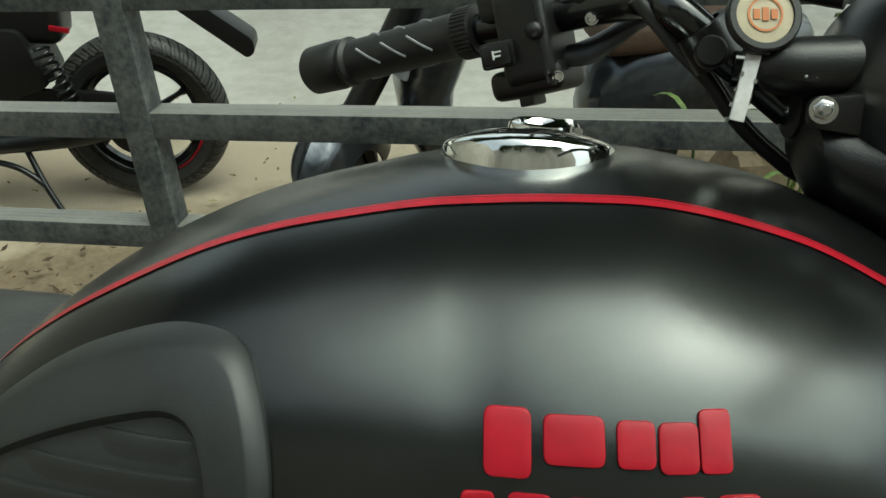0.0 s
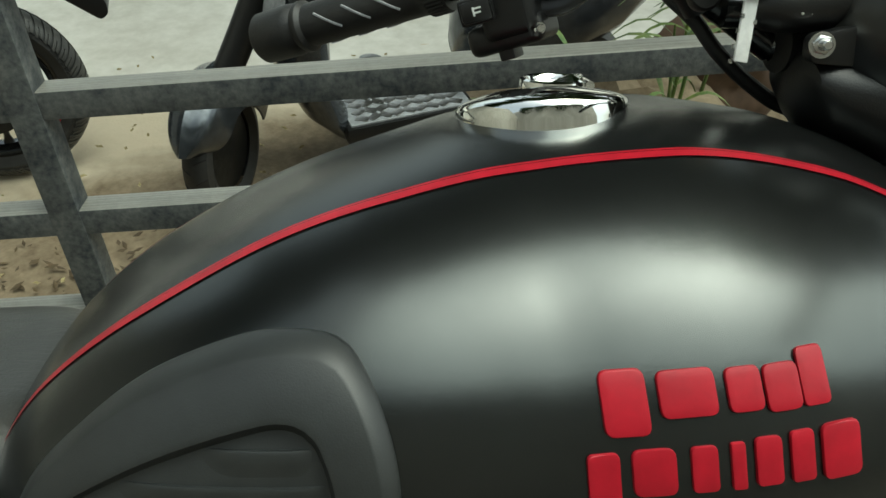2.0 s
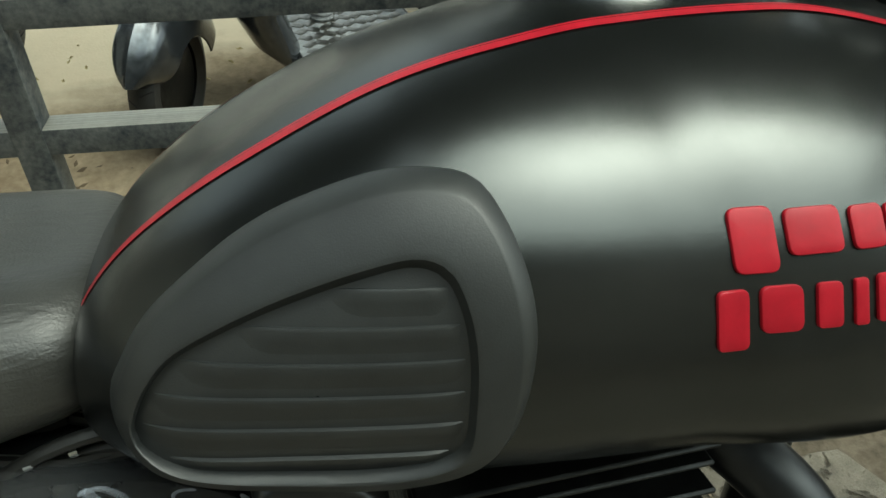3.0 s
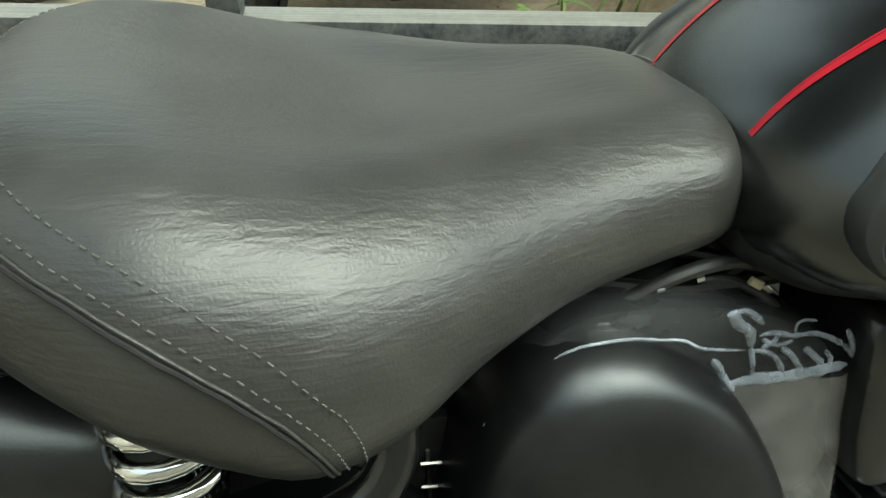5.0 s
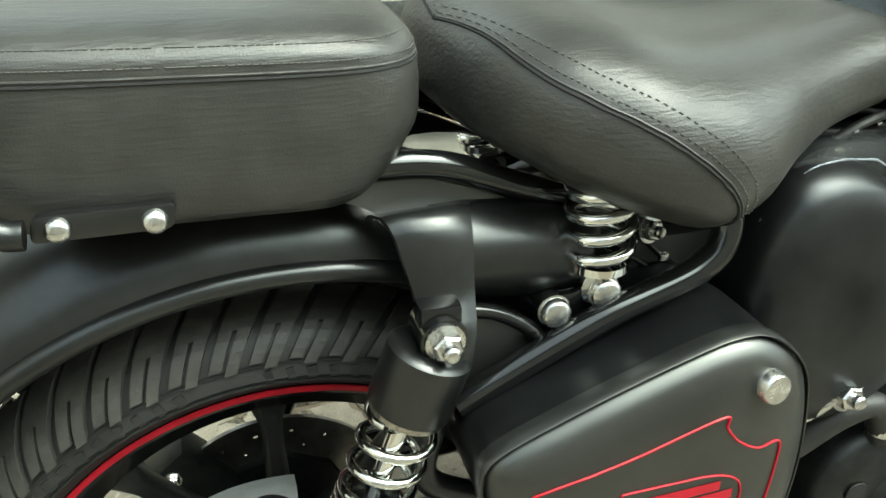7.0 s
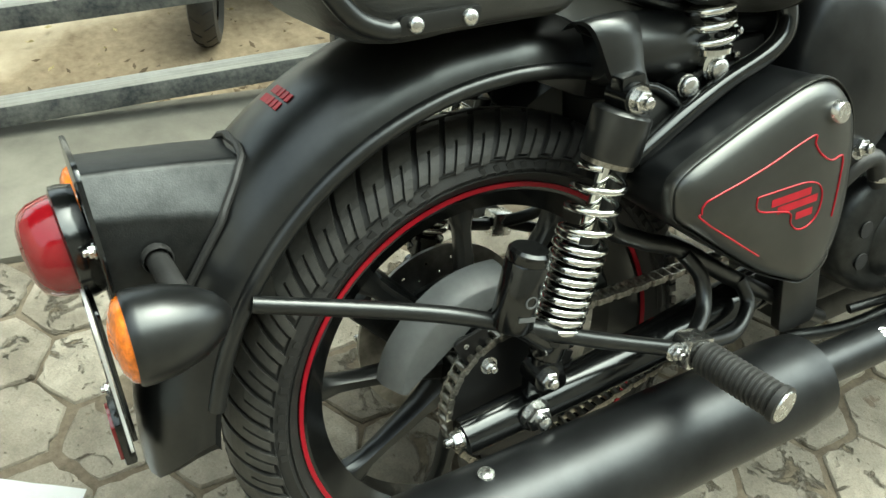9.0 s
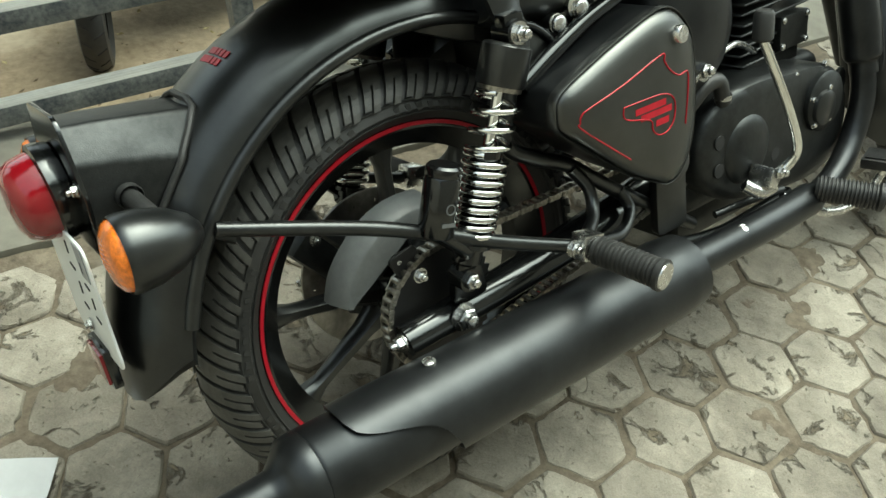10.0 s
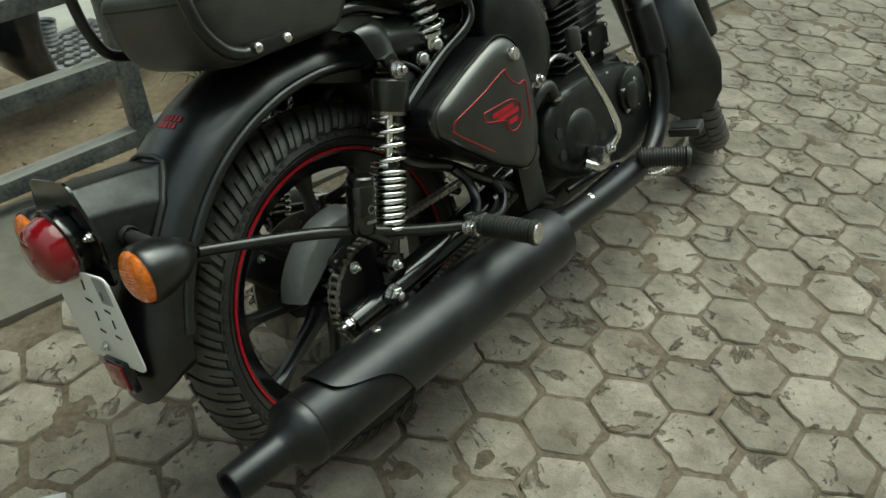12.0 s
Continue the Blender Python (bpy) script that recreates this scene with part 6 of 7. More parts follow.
kick = part("kick_starter", tube([(0.548, -0.215, 0.568), (0.565, -0.216, 0.54), (0.604, -0.22, 0.47), (0.64, -0.222, 0.4), (0.652, -0.22, 0.36), (0.64, -0.21, 0.335), (0.62, -0.195, 0.318)], [0.0075, 0.0075, 0.008, 0.008, 0.008, 0.009, 0.01], 14), M_CHROME, bike, "chrome kick start lever")
part("kick_rubber", turned([(0.0, 0.012), (0.004, 0.0155), (0.04, 0.015), (0.045, 0.012), (0.046, 0.0)], (0.549, -0.214, 0.566), (0.02, 0, 1), 22), M_RUBBER, kick)
part("kick_boss", block(0.03, 0.045, 0.035, 0.006, pose(0.62, -0.185, 0.318, 0, 25, 0)), M_STEEL, kick)
part("kick_pinch", bolt((0.627, -0.21, 0.33), (0, -1, 0), 0.0095, 0.008), M_STEEL, kick)
part("kick_knuckle", tube([(0.585, -0.17, 0.31), (0.605, -0.19, 0.296), (0.63, -0.195, 0.3)], 0.012, 12), M_STEEL, kick)

# ---------------------------------------------------------------- front end, turned to the left
HEAD = Vector((1.09, 0, 0.9))
AXIS = Vector((-0.45, 0, 0.893)).normalized()
STEER = Matrix.Translation(HEAD) @ Matrix.Rotation(radians(32), 4, AXIS) @ Matrix.Translation(-HEAD)
front = new("front_end")
front.parent = bike
front.matrix_basis = STEER
tagged(front, "black front fork, mudguard and headlamp casing")
FW = Vector((1.40, 0, 0.322))
for s in (-1, 1):
    part("fork_leg", tube([FW + Vector((0, s * 0.09, 0)), FW + Vector((-0.13, s * 0.09, 0.26))], 0.027, 18, smooth=False), M_MATT, front)
    part("fork_tube", tube([FW + Vector((-0.12, s * 0.09, 0.24)), FW + Vector((-0.3, s * 0.09, 0.62))], 0.02, 18, smooth=False), M_GLOSS, front)
secs = []
for k in range(49):
    a = math.radians(-106 + 146 * k / 48)
    outer_p = [(0.072, 0.355), (0.075, 0.362), (0.072, 0.374), (0.058, 0.388), (0.03, 0.396), (0.0, 0.398)]
    prof = [(-y, r) for y, r in outer_p] + [(y, r) for y, r in outer_p[::-1][1:]]
    prof += [(y * 0.94, r - 0.004) for y, r in prof[::-1]]
    wide = 1.0 + 0.25 * max(0.0, -(k - 20) / 20)
    row = []
    for y, r in prof:
        b = a + max(0.0, 1 - k / 12) * radians(16) * (abs(y) / 0.075) ** 4
        row.append((FW.x + r * math.sin(b), y * wide, FW.z + r * math.cos(b)))
    secs.append(row)
part("front_mudguard", rings(secs), M_MATT, front, "satin black front mudguard")
part("headlamp_casing", turned([(0.0, 0.0), (0.004, 0.03), (0.02, 0.055), (0.06, 0.08), (0.12, 0.092), (0.2, 0.094), (0.24, 0.09), (0.25, 0.06), (0.255, 0.0)], (1.0, 0.0, 1.0), (1, 0, -0.08), 40), M_MATT, front)
fwheel, fhub = wheel("front_wheel", Vector((0, 0, 0)), 0.322, 0.25, 0.05, bike, 9)
fwheel.matrix_basis = STEER @ Matrix.Translation(FW)

# handlebar, switches, key
bar = new("handlebar")
bar.parent = bike
tagged(bar, "black handlebar with rubber grips")
g0, g1 = Vector((0.80, 0.162, 1.026)), Vector((0.655, 0.252, 0.990))
gd = (g1 - g0).normalized()
gl = (g1 - g0).length
prof = [(0.0, 0.0), (0.0, 0.0185)]
prof += [(0.002, 0.0188), (0.017, 0.0188), (0.019, 0.0175), (0.024, 0.0172), (gl - 0.05, 0.0172), (gl - 0.047, 0.0205), (gl - 0.043, 0.0205), (gl - 0.04, 0.018), (gl - 0.036, 0.0205), (gl - 0.032, 0.021), (gl - 0.003, 0.0205), (gl, 0.018), (gl, 0.0)]
part("grip", turned(prof, g0, gd, 36), M_RUBBER, bar, "black rubber grip with slanted grooves")
su = gd.orthogonal().normalized()
for q in range(36):
    a = 2 * math.pi * q / 36
    v = su * math.cos(a) + gd.cross(su) * math.sin(a)
    part("grip_knurl", tube([g0 + gd * 0.002 + v * 0.0188, g0 + gd * 0.016 + v * 0.0188], 0.0011, 5, smooth=False), M_RUBBER, bar)
for q in range(7):
    for a0 in (0.3, 1.7, 3.2, 4.7):
        pts = []
        for k in range(5):
            a = a0 + 0.22 * k
            v = su * math.cos(a) + gd.cross(su) * math.sin(a)
            pts.append(g0 + gd * (0.036 + 0.026 * (q % 3) + 0.0055 * k) + v * 0.0174)
        if q < 3:
            part("grip_groove", tube(pts, 0.0011, 5, smooth=False), M_GREYINK, bar)
part("bar", tube([g1 - gd * 0.01, g0, (0.85, 0.135, 1.035), (0.9, 0.085, 1.045), (0.915, 0.05, 1.04), (0.95, 0.045, 1.012), (0.99, 0.04, 0.98)], 0.012, 16), M_GLOSS, bar)
part("bar", tube([(0.99, 0.04, 0.98), (1.03, -0.01, 0.985), (1.06, -0.08, 1.03), (1.07, -0.2, 1.06), (1.06, -0.34, 1.06)], 0.012, 16), M_GLOSS, bar)
part("switch_box", block(0.04, 0.05, 0.066, 0.008, pose(0.840, 0.135, 1.022, 0, -14, -32), 4), M_PLASTIC, bar, "black switch box with horn button")
part("switch_lower", block(0.058, 0.046, 0.022, 0.009, pose(0.842, 0.137, 0.991, 0, -14, -32), 4), M_PLASTIC, bar)
part("switch_seam", block(0.0012, 0.051, 0.06, 0, pose(0.8535, 0.127, 1.02, 0, -14, -32)), M_SEAM, bar, smooth=False)
part("switch_foot", block(0.012, 0.02, 0.012, 0.002, pose(0.838, 0.13, 0.979, 0, -14, -32)), M_PLASTIC, bar)
part("horn_button", block(0.022, 0.012, 0.015, 0.003, pose(0.812, 0.118, 1.009, 0, -12, -20)), M_PLASTIC, bar)
part("horn_bezel", block(0.0255, 0.008, 0.0185, 0.003, pose(0.8125, 0.121, 1.009, 0, -12, -20)), M_SEAM, bar)
part("horn_mark", block(0.0055, 0.001, 0.0012, 0, pose(0.811, 0.1115, 1.0115, 0, -12, -20)), M_WHITE, bar, "white horn mark", smooth=False)
part("horn_mark", block(0.0055, 0.001, 0.0012, 0, pose(0.811, 0.1115, 1.0085, 0, -12, -20)), M_WHITE, bar, "white horn mark", smooth=False)
part("horn_mark", block(0.0012, 0.001, 0.0062, 0, pose(0.8085, 0.111, 1.009, 0, -12, -20)), M_WHITE, bar, "white horn mark", smooth=False)
part("switch_knob", turned([(0.0, 0.0065), (0.006, 0.006), (0.008, 0.004), (0.0085, 0.0)], (0.837, 0.108, 1.026), (-0.3, -1, 0.1), 20), M_PLASTIC, bar)
part("dip_switch", block(0.02, 0.02, 0.022, 0.004, pose(0.81, 0.145, 1.043, 0, -14, -32)), M_PLASTIC, bar)
part("switch_screw", bolt((0.8535, 0.107, 0.9955), (0, -1, 0), 0.0032, 0.004, False), M_STEEL, bar)
part("mirror_clamp", turned([(0.0, 0.009), (0.018, 0.009), (0.02, 0.007), (0.02, 0.0)], (0.872, 0.112, 1.045), (0, -0.4, 1), 16), M_PLASTIC, bar)
part("clamp_screw", bolt((0.874, 0.1, 1.034), (0, -1, 0), 0.0035, 0.004, False), M_STEEL, bar)
part("clutch_perch", tube([(0.852, 0.13, 1.008), (0.876, 0.12, 1.012), (0.905, 0.11, 1.032), (0.92, 0.10, 1.045)], [0.008, 0.012, 0.009, 0.012], 12, flat=0.5), M_PLASTIC, bar)
part("clamp", turned([(-0.012, 0.013), (-0.012, 0.018), (0.012, 0.018), (0.012, 0.013)], (0.94, 0.046, 1.02), (0.6, 0, -0.8), 20), M_MATT, bar)
part("clamp_bolt", turned([(0.0, 0.0095), (0.01, 0.0095), (0.012, 0.008), (0.012, 0.0)], (0.936, 0.03, 1.014), (-0.2, -1, 0.15), 22), M_PLASTIC, bar)
part("yoke", tube([(0.95, 0.03, 1.005), (1.0, 0.02, 1.0)], 0.011, 16, smooth=False), M_GLOSS, bar)
for k, (dx, dy, rad) in enumerate(((0.0, 0.0, 0.0046), (0.007, 0.012, 0.0036))):
    part("cable", tube([(0.893 + dx, 0.05 + dy, 1.046), (0.903 + dx, 0.05 + dy, 1.036), (0.922 + dx, 0.05 + dy, 1.015), (0.94 + dx, 0.049 + dy, 0.998), (0.956 + dx, 0.048 + dy, 0.977), (0.98 + dx, 0.048 + dy, 0.954), (1.01 + dx, 0.048 + dy, 0.935), (1.06, 0.045, 0.925)], rad, 10), M_RUBBER, bar)
part("lever", tube([(0.905, 0.13, 1.05), (0.96, 0.09, 1.056), (1.02, 0.05, 1.045)], 0.006, 10), M_MATT, bar)
part("top_casing", tube([(0.968, 0.004, 1.007), (0.974, 0.002, 1.0075), (1.03, 0.0, 1.009), (1.12, 0.0, 1.012)], [0.0135, 0.0165, 0.0175, 0.02], 24), M_PLASTIC, bar, "matt black instrument casing")
for q in (0.0, 0.006):
    part("casing_screw", turned([(0.0, 0.0012), (0.0008, 0.001), (0.001, 0.0)], (0.977 + q, -0.0135, 1.0035), (0, -1, 0.1), 10), M_STEEL, bar)
part("lower_casing", rings([[(x, 0.01 + w * math.cos(a), z + h * math.sin(a)) for a in np.linspace(0, 2 * math.pi, 36, endpoint=False)] for x, w, h, z in ((0.987, 0.01, 0.006, 0.967), (0.989, 0.03, 0.016, 0.962), (0.998, 0.038, 0.026, 0.955), (1.03, 0.05, 0.036, 0.945), (1.12, 0.06, 0.06, 0.94))]), M_PLASTIC, bar)
part("lock_barrel", turned([(0.0, 0.0), (0.0, 0.02), (0.05, 0.021), (0.05, 0.0)], (0.985, 0.028, 0.984), (1, 0, 0), 28), M_PLASTIC, bar)
part("mount_stay", plate(round_outline([(0.979, 0.992), (1.05, 1.0), (1.05, 0.965), (0.979, 0.976)], 0.006), -0.022, -0.012), M_PLASTIC, bar)
part("casing_nut", bolt((0.985, -0.022, 0.986), (-0.2, -1, 0.1), 0.0058, 0.004, False), M_STEEL, bar, "zinc nut on a threaded stud")
part("stud_end", turned([(0.0, 0.0032), (0.007, 0.003), (0.0078, 0.0022), (0.0078, 0.0)], (0.984, -0.026, 0.9864), (-0.2, -1, 0.1), 14), M_STEEL, bar)
key = part("key", block(0.0085, 0.0022, 0.042, 0.0006, pose(0.9475, -0.006, 0.9985, -10, 13, 0)), M_KEY, bar, "steel key blade")
for q in range(7):
    part("key_tooth", block(0.0018, 0.0021, 0.0025, 0, pose(0.9446 - 0.001 * q + (0.0086 if q % 2 else 0), -0.006, 1.004 - 0.0042 * q, -10, 13, 0)), M_STEEL, bar, smooth=False)
kc = Vector((0.9545, -0.002, 1.035))
kd = Vector((0.05, -1, 0.35)).normalized()
part("key_head", turned([(-0.004, 0.0), (-0.004, 0.018), (-0.002, 0.0205), (0.003, 0.0205), (0.004, 0.0195), (0.004, 0.0162), (0.003, 0.0158)], kc, kd, 40), M_PLASTIC, bar, "black round key head with cream disc")
part("key_disc", turned([(0.0028, 0.0158), (0.0032, 0.0)], kc, kd, 40), M_CREAM, bar)
part("key_ring_print", turned([(0.0034, 0.0098), (0.0036, 0.0098), (0.0036, 0.0086), (0.0034, 0.0086)], kc, kd, 32), M_BRONZE, bar)
for q in (-1, 0, 1):
    part("key_print", block(0.0035, 0.0006, 0.0075 - abs(q) * 0.002, 0, Matrix.Translation(kc + kd * 0.0036 + Vector((q * 0.0048, 0, 0))) @ pose(0, 0, 0, -20, 0, 0)), M_BRONZE, bar, "orange print")
part("key_neck", block(0.014, 0.006, 0.008, 0.001, pose(0.952, -0.005, 1.0185, -10, 8, 0)), M_PLASTIC, bar)

# ---------------------------------------------------------------- beyond the barrier
bike2 = new("parked_motorcycle")
tagged(bike2, "parked black motorcycle with dusty tyre and red rim sticker", "motorcycle")
bike2.matrix_world = Matrix.Translation((-0.5, 2.72, -0.63)) @ pose(0, 0, 0, 4, 0, 188)
w2, h2 = wheel("rear_wheel", Vector((0, 0, 0.33)), 0.33, 0.235, 0.06, bike2, 6)
w2.matrix_basis = Matrix.Translation((0, 0, 0.33))
part("swing_arm", tube([(0.0, 0.12, 0.33), (0.3, 0.12, 0.36), (0.55, 0.11, 0.4)], [0.02, 0.028, 0.03], 12, flat=0.7), M_MATT, bike2)
part("swing_arm", tube([(0.0, -0.12, 0.33), (0.3, -0.12, 0.36), (0.55, -0.11, 0.4)], [0.02, 0.028, 0.03], 12, flat=0.7), M_MATT, bike2)
part("spring", coil((0.2, 0.14, 0.44), (0.27, 0.14, 0.66), 0.03, 0.006, 8), M_MATT, bike2)
part("chain_case", plate(round_outline([(-0.06, 0.38), (0.4, 0.44), (0.4, 0.5), (0.1, 0.47), (-0.05, 0.44)], 0.03), 0.08, 0.11, 0.006), M_PLASTIC, bike2)
part("engine", block(0.36, 0.26, 0.36, 0.05, pose(0.72, 0, 0.42), 4), M_CAST, bike2)
part("body_panel", block(0.62, 0.2, 0.24, 0.06, pose(0.5, 0, 0.8, 0, -8, 0), 4), M_PLASTIC, bike2)
part("side_cover", plate(round_outline([(0.28, 0.5), (0.33, 0.72), (0.8, 0.74), (0.85, 0.5), (0.6, 0.42)], 0.04), -0.13, 0.13, 0.012), M_PLASTIC, bike2)
part("panel_stripe", block(0.07, 0.01, 0.02, 0.004, pose(0.2, 0.1, 0.71, 0, -12, 0)), M_RED, bike2)
part("sprocket_cover", turned([(0.0, 0.0), (0.0, 0.1), (0.02, 0.12), (0.03, 0.12), (0.034, 0.0)], (0.0, 0.075, 0.33), (0, 1, 0), 30), M_CAST, bike2)
part("rim_decal", tube([(-0.236 * math.cos(t), 0.049, 0.33 - 0.236 * math.sin(t)) for t in np.linspace(0.35, 1.1, 9)], 0.007, 8, flat=0.3), M_RED, bike2, "red rim sticker")
for ob in [o for o in w2.children if o.name.startswith("rim_stripe")]:
    bpy.data.objects.remove(ob)
part("silencer", tube([(0.6, 0.16, 0.3), (0.2, 0.18, 0.34), (-0.05, 0.19, 0.4)], [0.03, 0.045, 0.045], 16), M_HEAT, bike2)
part("stand", tube([(0.42, 0.14, 0.3), (0.36, 0.2, 0.15), (0.3, 0.24, 0.03)], 0.012, 10), M_MATT, bike2)
part("stand", tube([(0.6, 0.14, 0.25), (0.45, 0.18, 0.22), (0.36, 0.2, 0.15)], 0.012, 10), M_MATT, bike2)
part("tail", tube([(0.12, 0, 0.86), (-0.1, 0, 0.82), (-0.26, 0, 0.74)], [0.05, 0.035, 0.02], 12, flat=0.6), M_PLASTIC, bike2)
part("plate_flap", moved(plate(round_outline([(-0.2, 0.76), (-0.44, 0.56), (-0.47, 0.58), (-0.47, 0.63), (-0.27, 0.79)], 0.02), -0.07, 0.07, 0.004), Matrix.Identity(4)), M_PLASTIC, bike2)

scooter = new("parked_scooter")
tagged(scooter, "parked dark grey scooter with a pale floor mat", "scooter")
scooter.matrix_world = Matrix.Translation((0.37, 2.5, -0.66)) @ pose(0, 0, 0, 0, 0, 12)
steer = Matrix.Translation((-0.075, -0.06, 0.23)) @ pose(0, 0, 0, 0, 0, 57)
st = turned([(-0.035, 0.15), (-0.052, 0.185), (-0.045, 0.212), (-0.025, 0.226), (0.0, 0.23), (0.025, 0.226), (0.045, 0.212), (0.052, 0.185), (0.035, 0.15)], (0, 0, 0), (0, 1, 0), 48)
wheel_f = part("front_tyre", moved(st, steer), M_RUBBER, scooter)
grooves = []
for k in range(40):
    a = 2 * math.pi * k / 40
    s = 1 if k % 2 else -1
    grooves.append(tube([(math.sin(a + d) * r, s * y, math.cos(a + d) * r) for y, r, d in ((0.006, 0.2298, 0.0), (0.024, 0.2266, 0.05), (0.043, 0.2135, 0.09))], 0.0022, 5, steps=3))
tagged(part("tread_groove", moved(join(*grooves), steer), M_SEAM, wheel_f), kind="stuff")
part("front_rim", moved(turned([(-0.03, 0.0), (-0.03, 0.14), (-0.02, 0.152), (0.02, 0.152), (0.03, 0.14), (0.03, 0.0)], (0, 0, 0), (0, 1, 0), 36), steer), M_CAST, scooter)
secs = []
for k in range(31):
    a = math.radians(-64 + 140 * k / 30)
    w = 0.1 * math.sqrt(max(0.06, 1 - max(0.0, (7 - k) / 7.3) ** 2))
    row = []
    for q in np.sin(np.linspace(-math.pi / 2, math.pi / 2, 21)):
        r = 0.262 + 0.04 * math.sqrt(max(0.0, 1 - q * q)) - 0.1 * abs(q) ** 7 + 0.012 * math.exp(-((q / 0.16) ** 2))
        row.append((r * math.sin(a), w * q, r * math.cos(a)))
    secs.append(row + [(x * 0.97, y * 0.95, z * 0.97) for x, y, z in row[::-1]])
part("front_mudguard", moved(rings(secs), steer), M_SCOOT, scooter)
part("fork", tube([(-0.04, -0.05, 0.46), (0.08, -0.02, 0.65), (0.22, 0, 0.9)], 0.05, 16), M_PLASTIC, scooter)
ap = []
for z, w, x, t in ((0.2, 0.12, 0.36, 0.04), (0.3, 0.17, 0.28, 0.05), (0.45, 0.2, 0.22, 0.06), (0.6, 0.21, 0.21, 0.07), (0.78, 0.24, 0.26, 0.08), (0.95, 0.25, 0.33, 0.08)):
    ap.append([(x + t * (1 - math.cos(a)) * 0.5 - t * math.cos(a), w * math.sin(a), z) for a in np.linspace(0, 2 * math.pi, 28, endpoint=False)])
part("leg_shield", rings(ap), M_SCOOT, scooter)
part("corner_lamp", block(0.02, 0.09, 0.14, 0.008, pose(0.165, -0.12, 0.74, 0, 18, 25)), M_GREYINK, scooter)
part("badge", block(0.012, 0.08, 0.12, 0.02, pose(0.11, 0.0, 0.72, 0, 16, 0)), M_WHITE, scooter, "pale grey plate")
part("floor_board", block(0.5, 0.36, 0.07, 0.02, pose(0.6, 0, 0.24)), M_PLASTIC, scooter)
for k in range(9):
    for q in range(6):
        part("mat_rib", block(0.05, 0.034, 0.01, 0.003, pose(0.42 + k * 0.045, -0.13 + q * 0.05, 0.278, 0, 0, 35 if (k + q) % 2 else -35)), M_DISC, scooter)
part("floor_mat", block(0.46, 0.33, 0.008, 0.003, pose(0.6, 0, 0.277)), M_GREYINK, scooter)
part("bellows", turned([(0.01 * k, 0.04 + (0.006 if k % 2 else 0)) for k in range(12)], (0.52, 0.1, 0.28), (0.1, 0, 1), 20), M_GREYINK, scooter)
bd = []
for x, w, h, z in ((0.82, 0.05, 0.05, 0.45), (0.86, 0.14, 0.16, 0.47), (0.98, 0.19, 0.22, 0.5), (1.2, 0.21, 0.24, 0.55), (1.45, 0.18, 0.2, 0.6), (1.65, 0.1, 0.1, 0.64), (1.7, 0.03, 0.03, 0.65)):
    bd.append([(x, w * math.cos(a), z + h * math.sin(a)) for a in np.linspace(0, 2 * math.pi, 32, endpoint=False)])
part("rear_body", rings(bd), M_SCOOT, scooter)
part("seat", block(0.7, 0.3, 0.12, 0.05, pose(1.2, 0, 0.74), 4), M_BRICKISH, scooter, "brown scooter seat")
part("rear_tyre", turned([(-0.04, 0.12), (-0.05, 0.18), (0.0, 0.21), (0.05, 0.18), (0.04, 0.12)], (1.35, 0, 0.22), (0, 1, 0), 40), M_RUBBER, scooter)

# stone, weeds and litter
def boulder(name, c, r, seed, material):
    bm = bmesh.new()
    bmesh.ops.create_icosphere(bm, subdivisions=4, radius=1)
    for v in bm.verts:
        n = v.co.normalized()
        k = 1 + 0.35 * noise.noise(n * 1.4 + Vector((seed, 0, 0))) + 0.1 * noise.noise(n * 5 + Vector((seed, 2, 0)))
        v.co = Vector((n.x * r[0], n.y * r[1], n.z * r[2])) * k
    ob = part(name, bm, material)
    ob.location = c
    return ob


tagged(boulder("stone", (1.75, 1.72, -0.28), (0.2, 0.16, 0.22), 3.0, M_STONE), "pale rough block of stone among weeds", "stone")
tagged(boulder("clod", (2.05, 2.3, -0.2), (0.22, 0.2, 0.2), 7.0, M_BRICKISH), "reddish brown clod of earth among weeds", "clod")


def blade(root, tip, w):
    a, b = Vector(root), Vector(tip)
    side = (b - a).cross(Vector((0, 0, 1)))
    side = (side if side.length > 1e-4 else Vector((1, 0, 0))).normalized()
    rows = []
    for k in range(7):
        t = k / 6
        p = a.lerp(b, t) + Vector((0, 0, (b - a).length * 0.35 * math.sin(math.pi * t * 0.9)))
        ww = w * math.sin(math.pi * (0.12 + 0.88 * (1 - t))) ** 0.7 * (1 - t * 0.6)
        rows.append([p - side * ww, p + Vector((0, 0, ww * 0.4)), p + side * ww])
    return rings(rows, closed=False, caps=False)


random.seed(11)
for k in range(16):
    cx, cy = random.uniform(1.0, 2.4), random.uniform(1.45, 2.1)
    cz = -0.62 + 0.5 * math.exp(-(((cx - 1.75) / 0.42) ** 2) - (((cy - 2.15) / 0.4) ** 2))
    h = random.uniform(0.3, 0.62)
    weed = new("weed")
    weed.location = (cx, cy, cz)
    tagged(weed, "green leafy weed growing beyond the barrier", "weed", "weeds by the barrier")
    part("stem", tube([(0, 0, 0), (0.02, 0, h * 0.5), (random.uniform(-0.05, 0.05), 0, h)], [0.007, 0.006, 0.003], 7), M_GRASS, weed)
    for q in range(10):
        z = h * random.uniform(0.25, 1.0)
        a = random.uniform(0, 2 * math.pi)
        L = random.uniform(0.1, 0.22)
        part("leaf", blade((0.01, 0, z), (0.01 + L * math.cos(a), L * math.sin(a), z - 0.02 + random.uniform(-0.05, 0.06)), random.uniform(0.008, 0.016)), M_GRASS, weed)

